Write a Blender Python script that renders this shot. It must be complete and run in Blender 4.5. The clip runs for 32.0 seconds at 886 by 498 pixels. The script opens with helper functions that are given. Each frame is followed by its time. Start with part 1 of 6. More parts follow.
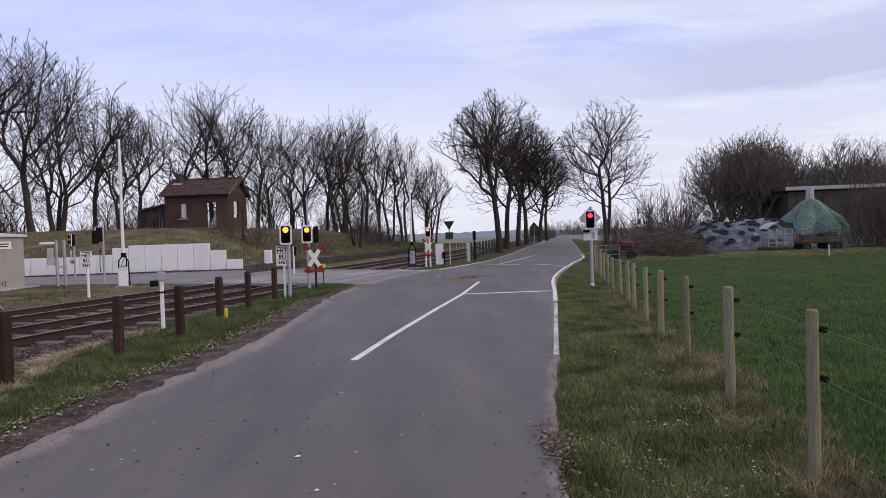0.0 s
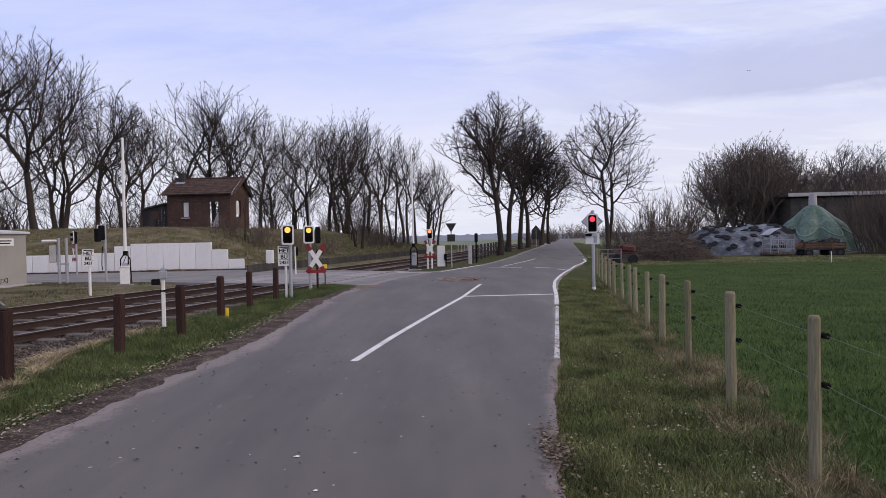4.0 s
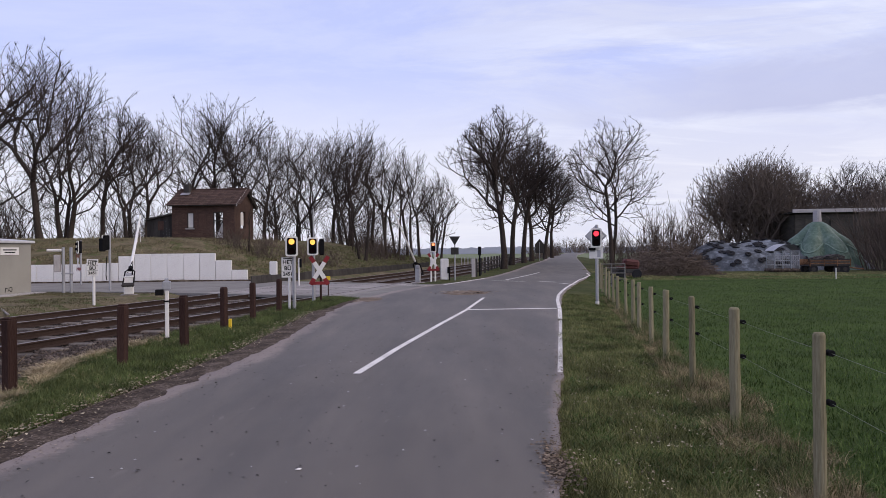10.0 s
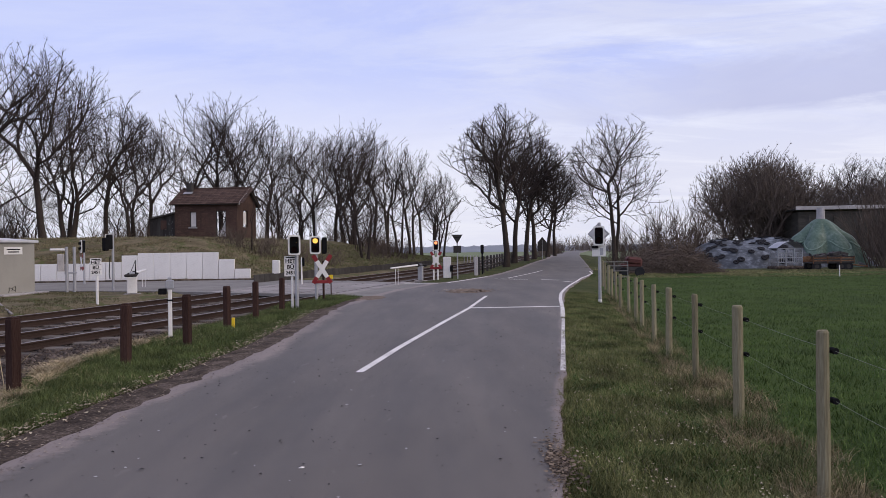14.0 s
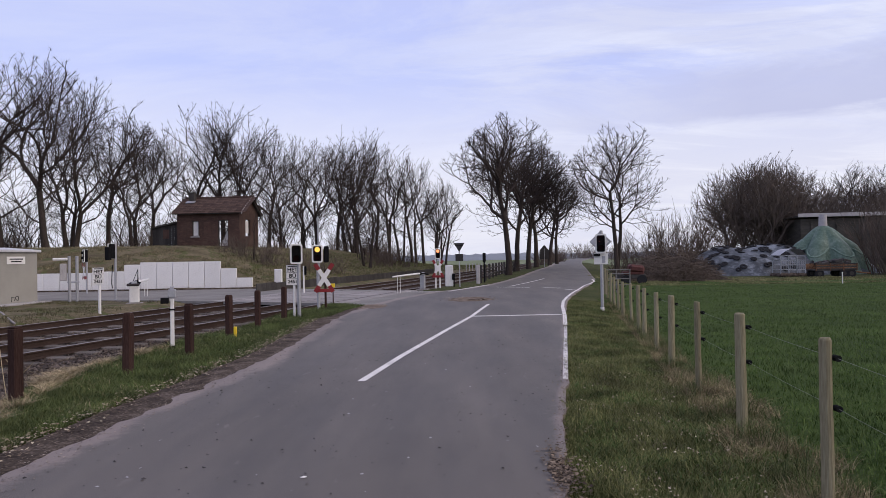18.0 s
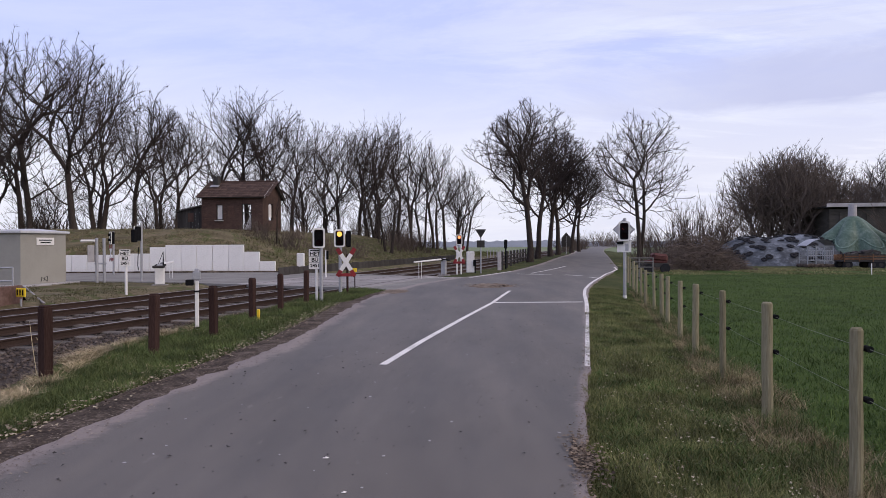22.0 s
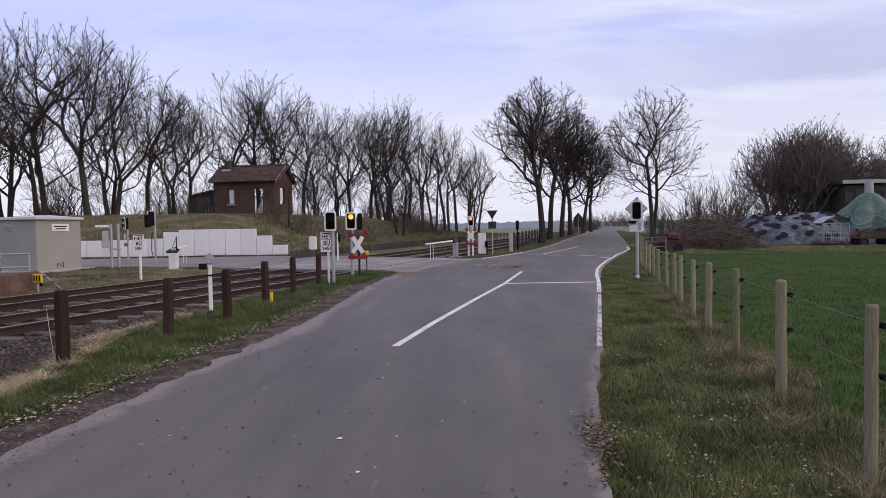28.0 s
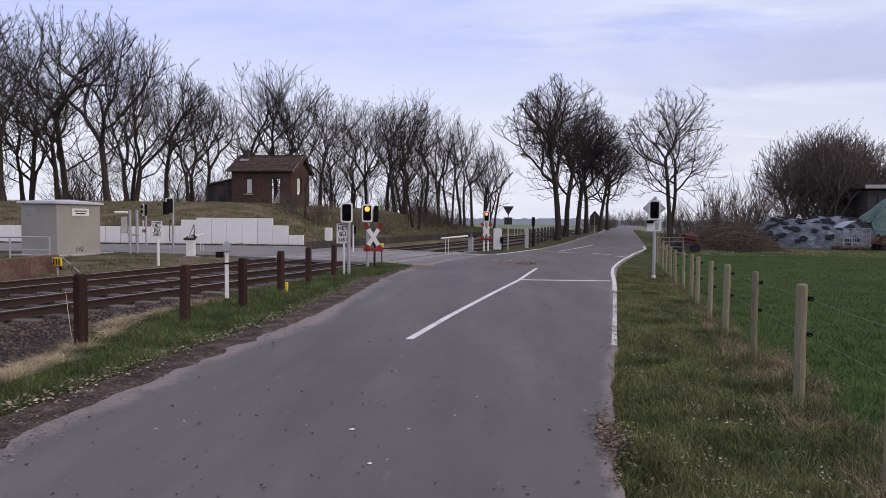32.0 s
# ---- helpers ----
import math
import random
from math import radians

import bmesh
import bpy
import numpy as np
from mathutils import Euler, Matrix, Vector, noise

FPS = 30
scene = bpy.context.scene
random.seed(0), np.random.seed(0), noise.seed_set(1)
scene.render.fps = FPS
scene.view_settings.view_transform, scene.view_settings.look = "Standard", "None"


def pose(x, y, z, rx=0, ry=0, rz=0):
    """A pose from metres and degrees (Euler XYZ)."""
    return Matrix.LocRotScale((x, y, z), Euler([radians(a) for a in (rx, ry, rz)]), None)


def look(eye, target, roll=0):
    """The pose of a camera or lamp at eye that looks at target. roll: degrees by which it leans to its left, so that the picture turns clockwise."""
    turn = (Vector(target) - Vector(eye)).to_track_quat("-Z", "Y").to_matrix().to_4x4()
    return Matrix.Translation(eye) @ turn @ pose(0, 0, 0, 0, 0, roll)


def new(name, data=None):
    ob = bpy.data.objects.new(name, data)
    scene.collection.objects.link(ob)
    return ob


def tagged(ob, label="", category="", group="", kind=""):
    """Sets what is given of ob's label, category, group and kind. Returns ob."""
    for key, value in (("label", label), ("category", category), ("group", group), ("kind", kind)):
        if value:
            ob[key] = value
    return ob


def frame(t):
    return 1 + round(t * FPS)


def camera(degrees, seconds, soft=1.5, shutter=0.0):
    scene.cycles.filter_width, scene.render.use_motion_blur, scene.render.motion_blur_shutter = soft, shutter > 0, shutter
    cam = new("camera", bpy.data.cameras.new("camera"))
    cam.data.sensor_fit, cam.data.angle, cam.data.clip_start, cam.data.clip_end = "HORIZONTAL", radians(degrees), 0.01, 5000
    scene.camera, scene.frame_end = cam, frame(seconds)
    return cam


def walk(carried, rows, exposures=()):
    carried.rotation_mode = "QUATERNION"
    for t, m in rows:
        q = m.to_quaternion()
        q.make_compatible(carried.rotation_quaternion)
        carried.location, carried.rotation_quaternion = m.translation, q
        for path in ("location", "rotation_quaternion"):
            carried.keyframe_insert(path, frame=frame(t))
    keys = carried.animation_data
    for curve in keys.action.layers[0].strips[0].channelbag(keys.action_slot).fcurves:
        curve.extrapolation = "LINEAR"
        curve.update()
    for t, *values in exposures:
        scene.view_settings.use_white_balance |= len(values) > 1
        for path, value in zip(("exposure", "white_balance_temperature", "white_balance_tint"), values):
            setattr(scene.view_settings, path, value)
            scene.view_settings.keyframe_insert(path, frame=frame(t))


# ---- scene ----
cam = camera(67.19, 32.0, soft=0.6)
PATH = [
    (0, 0, -0, 1.62, 88.739, 1.8, -0.038),
    (0.5, 0.004, 0.007, 1.622, 88.737, 1.727, 0.031),
    (1, 0, 0.004, 1.62, 88.789, 1.542, 0.076),
    (1.5, -0.004, 0.003, 1.623, 88.868, 1.252, 0.063),
    (2, -0, 0.01, 1.617, 88.886, 1.278, 0.101),
    (2.5, 0.001, 0.011, 1.618, 88.853, 1.328, 0.102),
    (3, -0.009, 0, 1.619, 88.851, 1.171, 0.103),
    (3.5, -0.003, 0.006, 1.616, 88.875, 1.142, 0.132),
    (5.5, 0.001, 0.003, 1.619, 89.194, 0.964, 0.069),
    (6, 0.002, 0.006, 1.619, 89.342, 0.902, 0.059),
    (6.5, -0.006, -0.005, 1.621, 89.532, 0.881, -0.033),
    (7, -0.002, -0.006, 1.618, 89.704, 0.84, 0.018),
    (7.5, 0, -0.005, 1.619, 89.889, 0.813, 0.085),
    (8, 0, -0.006, 1.621, 89.955, 0.8, 0.151),
    (8.5, 0, 0, 1.62, 89.977, 0.754, 0.3),
    (9, -0.006, -0.004, 1.619, 89.98, 0.715, 0.354),
    (9.5, -0.005, -0.003, 1.618, 90.087, 0.622, 0.43),
    (10, -0.006, -0.002, 1.619, 90.039, 0.595, 0.421),
    (10.5, -0.01, -0.002, 1.618, 90.03, 0.567, 0.42),
    (11, -0.009, 0.007, 1.615, 89.815, 0.635, 0.564),
    (11.5, -0.004, 0.016, 1.614, 89.541, 0.643, 0.581),
    (12, -0.006, 0.022, 1.614, 89.374, 0.631, 0.591),
    (12.5, -0.004, 0.008, 1.616, 89.454, 0.535, 0.563),
    (13, -0.004, 0.001, 1.617, 89.583, 0.618, 0.551),
    (13.5, 0.003, 0.004, 1.618, 89.701, 0.748, 0.652),
    (14, -0.005, 0, 1.62, 89.895, 0.759, 0.641),
    (14.5, -0.006, -0.001, 1.619, 90.062, 0.692, 0.733),
    (16.5, -0.003, 0.003, 1.62, 90.426, 0.717, 0.844),
    (17, 0.004, 0.003, 1.618, 90.483, 0.785, 0.851),
    (17.5, 0.003, 0.001, 1.619, 90.485, 0.901, 0.85),
    (18, -0.001, -0.005, 1.621, 90.611, 0.934, 0.818),
    (18.5, -0.009, -0.004, 1.619, 90.709, 0.937, 0.827),
    (19, -0, 0.008, 1.615, 90.739, 1.017, 1.009),
    (19.5, -0.01, 0.009, 1.606, 90.439, 1.329, 1.365),
    (20, -0.015, 0.02, 1.605, 89.754, 1.167, 1.843),
    (20.5, -0.015, 0.018, 1.612, 89.561, 0.436, 2.265),
    (21, -0.015, 0.02, 1.608, 89.602, 0.307, 2.422),
    (21.5, -0.019, 0.018, 1.606, 89.591, 0.259, 2.51),
    (22, -0.022, 0.014, 1.605, 89.457, 0.256, 2.627),
    (22.5, -0.016, 0.023, 1.601, 89.321, 0.196, 2.791),
    (23, -0.024, 0.018, 1.6, 89.21, -0.003, 2.879),
    (23.5, -0.016, 0.021, 1.601, 89.189, -0.007, 2.945),
    (24, -0.023, 0.012, 1.601, 89.074, -0.106, 2.9),
    (24.5, -0.018, 0.017, 1.6, 88.869, -0.091, 2.93),
    (25, -0.016, 0.024, 1.598, 88.694, -0.171, 2.918),
    (25.5, -0.017, 0.024, 1.599, 88.564, -0.244, 2.923),
    (27.5, -0.005, 0.035, 1.599, 88.086, 0.855, 3.428),
    (28, -0.012, 0.027, 1.598, 87.905, 0.926, 3.624),
    (28.5, -0.009, 0.03, 1.596, 87.753, 1.012, 3.839),
    (29, -0.019, 0.018, 1.599, 87.635, 0.863, 4.04),
    (29.5, -0.016, 0.014, 1.602, 87.706, 0.922, 4.048),
    (30, -0.018, 0.013, 1.599, 87.645, 0.851, 4.044),
    (30.5, -0.017, 0.031, 1.595, 87.579, 0.741, 4.152),
    (31, -0.024, 0.032, 1.601, 87.465, 0.351, 4.19),
    (31.5, -0.018, 0.046, 1.601, 87.415, -0.052, 4.534),
    (32, -0.033, 0.043, 1.593, 87.438, -0.569, 4.948),
]

walk(cam, [(row[0], pose(*row[1:])) for row in PATH], exposures=[(0, 0.02), (6, 0.0), (12, 0.04), (14, 0.0), (20, 0.0), (22, 0.08), (24, 0.0), (29, 0.02), (32, 0.0)])

# ---- world and sun: a thin overcast with lilac-grey cloud streaks ----
SUN_EL, SUN_ROT = radians(34), radians(110)
world = bpy.data.worlds.new("sky")
scene.world = world
world.use_nodes = True
wn, wl = world.node_tree.nodes, world.node_tree.links
wn.clear()


def wnode(kind, **values):
    n = wn.new(kind)
    for key, value in values.items():
        n.inputs[key].default_value = value
    return n


sky = wn.new("ShaderNodeTexSky")
sky.sky_type, sky.sun_disc = "NISHITA", False
sky.sun_elevation, sky.sun_rotation = SUN_EL, SUN_ROT
sky.air_density, sky.dust_density, sky.ozone_density = 1.0, 1.5, 2.0
wco = wn.new("ShaderNodeTexCoord")
wsep = wn.new("ShaderNodeSeparateXYZ")
wl.new(wco.outputs["Generated"], wsep.inputs[0])


def wmath(op, a, b=None):
    n = wn.new("ShaderNodeMath")
    n.operation = op
    for i, v in enumerate((a, b)):
        if v is None:
            continue
        if isinstance(v, (int, float)):
            n.inputs[i].default_value = v
        else:
            wl.new(v, n.inputs[i])
    return n.outputs[0]


def wramp(fac, stops):
    n = wn.new("ShaderNodeValToRGB")
    wl.new(fac, n.inputs[0])
    while len(n.color_ramp.elements) < len(stops):
        n.color_ramp.elements.new(0.5)
    for e, (p, c) in zip(n.color_ramp.elements, stops):
        e.position, e.color = p, (*c, 1)
    return n.outputs[0]


def wmix(fac, a, b):
    n = wn.new("ShaderNodeMix")
    n.data_type = "RGBA"
    if isinstance(fac, (int, float)):
        n.inputs[0].default_value = fac
    else:
        wl.new(fac, n.inputs[0])
    wl.new(a, n.inputs[6])
    wl.new(b, n.inputs[7])
    return n.outputs[2]


height = wmath("MAXIMUM", wsep.outputs[2], 0.0)
lift = wmath("ADD", height, 0.16)
wcomb = wn.new("ShaderNodeCombineXYZ")
wl.new(wmath("DIVIDE", wsep.outputs[0], lift), wcomb.inputs[0])
wl.new(wmath("DIVIDE", wsep.outputs[1], lift), wcomb.inputs[1])


def cloud(scale, shift, stretch, detail, rough):
    mp = wn.new("ShaderNodeMapping")
    mp.inputs["Scale"].default_value = stretch
    mp.inputs["Location"].default_value = shift
    wl.new(wcomb.outputs[0], mp.inputs[0])
    n = wnode("ShaderNodeTexNoise", Scale=scale, Detail=detail, Roughness=rough)
    n.inputs["Distortion"].default_value = 0.8
    wl.new(mp.outputs[0], n.inputs["Vector"])
    return n.outputs["Fac"]


clear = wramp(height, [(0.0, (0.80, 0.81, 0.93)), (0.11, (0.84, 0.84, 0.95)), (0.27, (0.54, 0.61, 0.99)), (0.5, (0.54, 0.59, 0.95)), (1.0, (0.58, 0.59, 0.82))])
pale = wramp(height, [(0.0, (0.85, 0.84, 0.93)), (0.25, (0.78, 0.81, 0.98)), (1.0, (0.78, 0.78, 0.89))])
azim = wramp(wmath("ADD", wmath("MULTIPLY", wsep.outputs[0], 0.9), 0.38), [(0.28, (0, 0, 0)), (0.60, (1, 1, 1))])
streak = wramp(cloud(1.5, (3.1, 1.7, 0), (0.6, 1.0, 1), 10, 0.66), [(0.43, (0, 0, 0)), (0.60, (1, 1, 1))])
dark = wramp(cloud(1.25, (7.3, 4.4, 0), (0.5, 1.3, 1), 10, 0.64), [(0.43, (0, 0, 0)), (0.56, (1, 1, 1))])
grey = wramp(height, [(0.0, (0.63, 0.64, 0.82)), (0.3, (0.50, 0.53, 0.79)), (1.0, (0.54, 0.54, 0.70))])
veil = wmix(wmath("MULTIPLY", dark, wmath("ADD", wmath("MULTIPLY", azim, 0.26), 0.08)), wmix(wmath("MULTIPLY", streak, wmath("ADD", wmath("MULTIPLY", azim, 0.58), 0.30)), clear, pale), grey)
# a broad lilac-grey cloud bank low over the farm side, with torn edges
side_angle = wn.new("ShaderNodeMath")
side_angle.operation = "ARCTAN2"
wl.new(wsep.outputs[0], side_angle.inputs[0])
wl.new(wsep.outputs[1], side_angle.inputs[1])
torn = cloud(1.3, (1.2, 5.0, 0), (0.8, 1.3, 1), 8, 0.60)
level = wmath("ADD", wmath("SUBTRACT", height, wmath("MULTIPLY", side_angle.outputs[0], 0.02)), wmath("MULTIPLY", wmath("SUBTRACT", torn, 0.5), 0.13))
band = wramp(level, [(0.158, (0, 0, 0)), (0.176, (1, 1, 1)), (0.215, (0.8, 0.8, 0.8)), (0.25, (0, 0, 0))])
reach_side = wramp(side_angle.outputs[0], [(0.10, (0, 0, 0)), (0.42, (1, 1, 1))])
veil = wmix(wmath("MULTIPLY", wmath("MULTIPLY", band, reach_side), 0.95), veil, grey)
back_sky = wnode("ShaderNodeBackground", Strength=0.06)
wl.new(sky.outputs[0], back_sky.inputs[0])
back_veil = wnode("ShaderNodeBackground", Strength=1.10)
wl.new(veil, back_veil.inputs[0])
wsum = wn.new("ShaderNodeMixShader")
wsum.inputs[0].default_value = 0.9
wl.new(back_sky.outputs[0], wsum.inputs[1])
wl.new(back_veil.outputs[0], wsum.inputs[2])
wout = wn.new("ShaderNodeOutputWorld")
wl.new(wsum.outputs[0], wout.inputs[0])

sun = new("sun", bpy.data.lights.new("sun", "SUN"))
sun.data.energy, sun.data.angle, sun.data.color = 1.45, radians(50), (1.0, 0.82, 0.60)
sun.matrix_world = look((0, 0, 0), (-math.sin(SUN_ROT) * math.cos(SUN_EL), -math.cos(SUN_ROT) * math.cos(SUN_EL), -math.sin(SUN_EL)))


# ---- materials ----
def surface(name, stops, scale=8.0, rough=0.8, bump=0.3, detail=8, scale2=0.7, mix2=0.5, metal=0.0, vary=0.0, island=0.0, stretch=(1, 1, 1), spots=None, bump_scale=None, dist=0.02, spec=None):
    """A two-scale noise surface. stops: colours from low to high. vary: lightness change from piece to piece. spots: (scale, threshold, colour)."""
    m = bpy.data.materials.new(name)
    m.use_nodes = True
    n, l = m.node_tree.nodes, m.node_tree.links
    bsdf = n["Principled BSDF"]
    co = n.new("ShaderNodeTexCoord")
    mp = n.new("ShaderNodeMapping")
    mp.inputs["Scale"].default_value = stretch
    l.new(co.outputs["Object"], mp.inputs[0])

    def noise_at(s, d):
        t = n.new("ShaderNodeTexNoise")
        t.inputs["Scale"].default_value, t.inputs["Detail"].default_value, t.inputs["Roughness"].default_value = s, d, 0.62
        l.new(mp.outputs[0], t.inputs["Vector"])
        return t.outputs["Fac"]

    fine, broad = noise_at(scale, detail), noise_at(scale2, 4)
    mx = n.new("ShaderNodeMix")
    mx.inputs[0].default_value = mix2
    l.new(fine, mx.inputs[2])
    l.new(broad, mx.inputs[3])
    ramp = n.new("ShaderNodeValToRGB")
    l.new(mx.outputs[0], ramp.inputs[0])
    while len(ramp.color_ramp.elements) < len(stops):
        ramp.color_ramp.elements.new(0.5)
    for i, (e, c) in enumerate(zip(ramp.color_ramp.elements, stops)):
        e.position, e.color = 0.36 + 0.28 * i / max(1, len(stops) - 1), (*c, 1)
    col = ramp.outputs[0]
    if spots:
        s, edge, sc = spots
        t = noise_at(s, 3)
        r = n.new("ShaderNodeValToRGB")
        r.color_ramp.elements[0].position, r.color_ramp.elements[1].position = edge, edge + 0.04
        l.new(t, r.inputs[0])
        k = n.new("ShaderNodeMix")
        k.data_type = "RGBA"
        l.new(r.outputs[0], k.inputs[0])
        l.new(col, k.inputs[6])
        k.inputs[7].default_value = (*sc, 1)
        col = k.outputs[2]
    if vary or island:
        src = n.new("ShaderNodeObjectInfo").outputs["Random"] if vary else n.new("ShaderNodeNewGeometry").outputs["Random Per Island"]
        amount = vary or island
        rg = n.new("ShaderNodeMapRange")
        rg.inputs["To Min"].default_value, rg.inputs["To Max"].default_value = 1 - amount, 1 + amount
        l.new(src, rg.inputs[0])
        hsv = n.new("ShaderNodeHueSaturation")
        l.new(rg.outputs[0], hsv.inputs["Value"])
        l.new(col, hsv.inputs["Color"])
        col = hsv.outputs[0]
    l.new(col, bsdf.inputs["Base Color"])
    bsdf.inputs["Roughness"].default_value, bsdf.inputs["Metallic"].default_value = rough, metal
    bsdf.inputs["Specular IOR Level"].default_value = spec if spec is not None else 0.12 if rough >= 0.85 else 0.35
    if bump:
        b = n.new("ShaderNodeBump")
        b.inputs["Strength"].default_value, b.inputs["Distance"].default_value = bump, dist
        l.new(noise_at(bump_scale, 6) if bump_scale else fine, b.inputs["Height"])
        l.new(b.outputs[0], bsdf.inputs["Normal"])
    return m


def glow(name, colour, strength):
    m = bpy.data.materials.new(name)
    m.use_nodes = True
    b = m.node_tree.nodes["Principled BSDF"]
    b.inputs["Base Color"].default_value = (*colour, 1)
    b.inputs["Emission Color"].default_value = (*colour, 1)
    b.inputs["Emission Strength"].default_value = strength
    return m


def foliage(name, c_a, c_b, rough=0.7, spread=0.5):
    """Blades and twigs joined in one mesh: each island takes its own shade between two colours."""
    m = bpy.data.materials.new(name)
    m.use_nodes = True
    n, l = m.node_tree.nodes, m.node_tree.links
    g = n.new("ShaderNodeNewGeometry")
    r = n.new("ShaderNodeValToRGB")
    r.color_ramp.elements[0].color, r.color_ramp.elements[1].color = (*c_a, 1), (*c_b, 1)
    r.color_ramp.elements[0].position, r.color_ramp.elements[1].position = 0.5 - spread, 0.5 + spread
    l.new(g.outputs["Random Per Island"], r.inputs[0])
    co = n.new("ShaderNodeTexCoord")
    t = n.new("ShaderNodeTexNoise")
    t.inputs["Scale"].default_value, t.inputs["Detail"].default_value = 1.7, 4.0
    l.new(co.outputs["Object"], t.inputs["Vector"])
    hsv = n.new("ShaderNodeHueSaturation")
    rg = n.new("ShaderNodeMapRange")
    rg.inputs["From Min"].default_value, rg.inputs["From Max"].default_value = 0.3, 0.7
    rg.inputs["To Min"].default_value, rg.inputs["To Max"].default_value = 0.50, 1.55
    l.new(t.outputs["Fac"], rg.inputs[0])
    l.new(rg.outputs[0], hsv.inputs["Value"])
    l.new(r.outputs[0], hsv.inputs["Color"])
    b = n["Principled BSDF"]
    l.new(hsv.outputs[0], b.inputs["Base Color"])
    b.inputs["Roughness"].default_value = rough
    b.inputs["Specular IOR Level"].default_value = 0.12
    return m


ASPHALT = surface("asphalt", [(0.052, 0.046, 0.040), (0.102, 0.092, 0.080), (0.170, 0.154, 0.135)], scale=240, scale2=0.55, mix2=0.34, rough=0.67, bump=0.12, dist=0.004, stretch=(1, 0.35, 1), spots=(6.0, 0.66, (0.130, 0.117, 0.103)), spec=0.48)


def dusty(m, colour):
    """Lays pale dust over a material where the mesh's dust attribute and a noise allow it."""
    n, l = m.node_tree.nodes, m.node_tree.links
    bsdf = n["Principled BSDF"]
    base = bsdf.inputs["Base Color"].links[0].from_socket
    at, co, t = n.new("ShaderNodeAttribute"), n.new("ShaderNodeTexCoord"), n.new("ShaderNodeTexNoise")
    at.attribute_name = "dust"
    l.new(co.outputs["Object"], t.inputs["Vector"])
    t.inputs["Scale"].default_value, t.inputs["Detail"].default_value, t.inputs["Roughness"].default_value = 7.0, 9, 0.78
    total = n.new("ShaderNodeMath")
    l.new(at.outputs["Fac"], total.inputs[0])
    l.new(t.outputs["Fac"], total.inputs[1])
    r = n.new("ShaderNodeValToRGB")
    r.color_ramp.elements[0].position, r.color_ramp.elements[1].position = 0.70, 1.0
    r.color_ramp.elements[1].color = (0.72, 0.72, 0.72, 1)
    l.new(total.outputs[0], r.inputs[0])
    k = n.new("ShaderNodeMix")
    k.data_type = "RGBA"
    l.new(r.outputs[0], k.inputs[0])
    l.new(base, k.inputs[6])
    k.inputs[7].default_value = (*colour, 1)
    # long faint stains where traffic has dragged dirt along
    mp, w, r2 = n.new("ShaderNodeMapping"), n.new("ShaderNodeTexNoise"), n.new("ShaderNodeValToRGB")
    mp.inputs["Scale"].default_value = (1.6, 0.22, 1)
    mp.inputs["Rotation"].default_value = (0, 0, radians(9))
    l.new(co.outputs["Object"], mp.inputs[0])
    l.new(mp.outputs[0], w.inputs["Vector"])
    w.inputs["Scale"].default_value, w.inputs["Detail"].default_value, w.inputs["Roughness"].default_value = 1.0, 6, 0.6
    r2.color_ramp.elements[0].position, r2.color_ramp.elements[0].color = 0.36, (0.86, 0.84, 0.85, 1)
    r2.color_ramp.elements[1].position, r2.color_ramp.elements[1].color = 0.66, (1.18, 1.12, 1.08, 1)
    l.new(w.outputs["Fac"], r2.inputs[0])
    mul = n.new("ShaderNodeMix")
    mul.data_type, mul.blend_type = "RGBA", "MULTIPLY"
    mul.inputs[0].default_value = 1.0
    l.new(k.outputs[2], mul.inputs[6])
    l.new(r2.outputs[0], mul.inputs[7])
    l.new(mul.outputs[2], bsdf.inputs["Base Color"])


dusty(ASPHALT, (0.255, 0.213, 0.192))
ASPHALT_SIDE = surface("side_asphalt", [(0.155, 0.145, 0.135), (0.215, 0.203, 0.189), (0.265, 0.251, 0.235)], scale=70, scale2=0.6, rough=0.88, bump=0.3, dist=0.006)
PAINT_WORN = surface("worn_road_paint", [(0.22, 0.20, 0.19), (0.62, 0.59, 0.56), (0.80, 0.76, 0.72)], scale=16, scale2=2.6, rough=0.7, bump=0.2, dist=0.004, spots=(11, 0.60, (0.17, 0.155, 0.148)))
PAINT = surface("road_paint", [(0.46, 0.43, 0.40), (0.74, 0.70, 0.66), (0.82, 0.78, 0.74)], scale=30, scale2=2.0, rough=0.6, bump=0.2, dist=0.004, spots=(24, 0.66, (0.20, 0.19, 0.19)))
SOIL = surface("roadside_soil", [(0.024, 0.018, 0.014), (0.072, 0.055, 0.044), (0.20, 0.160, 0.132)], scale=30, scale2=3.2, rough=0.95, bump=0.8, dist=0.03)
TURF = surface("turf", [(0.035, 0.035, 0.014), (0.045, 0.055, 0.016), (0.07, 0.075, 0.026), (0.10, 0.085, 0.042)], scale=18, scale2=0.35, mix2=0.5, rough=0.95, bump=0.9, dist=0.05)
MEADOW_TURF = surface("meadow_turf", [(0.026, 0.044, 0.010), (0.044, 0.072, 0.015), (0.066, 0.098, 0.024)], scale=14, scale2=0.3, mix2=0.5, rough=0.95, bump=0.9, dist=0.05)
# distance haze is mixed into this paler field green
HAZY_FIELD = surface("hazy_field", [(0.13, 0.16, 0.09), (0.17, 0.20, 0.115), (0.20, 0.22, 0.14)], scale=0.3, scale2=0.02, rough=1.0, bump=0)
BALLAST = surface("ballast", [(0.024, 0.018, 0.015), (0.062, 0.048, 0.041), (0.125, 0.100, 0.087)], scale=55, scale2=0.8, mix2=0.2, rough=0.95, bump=1.0, dist=0.04)
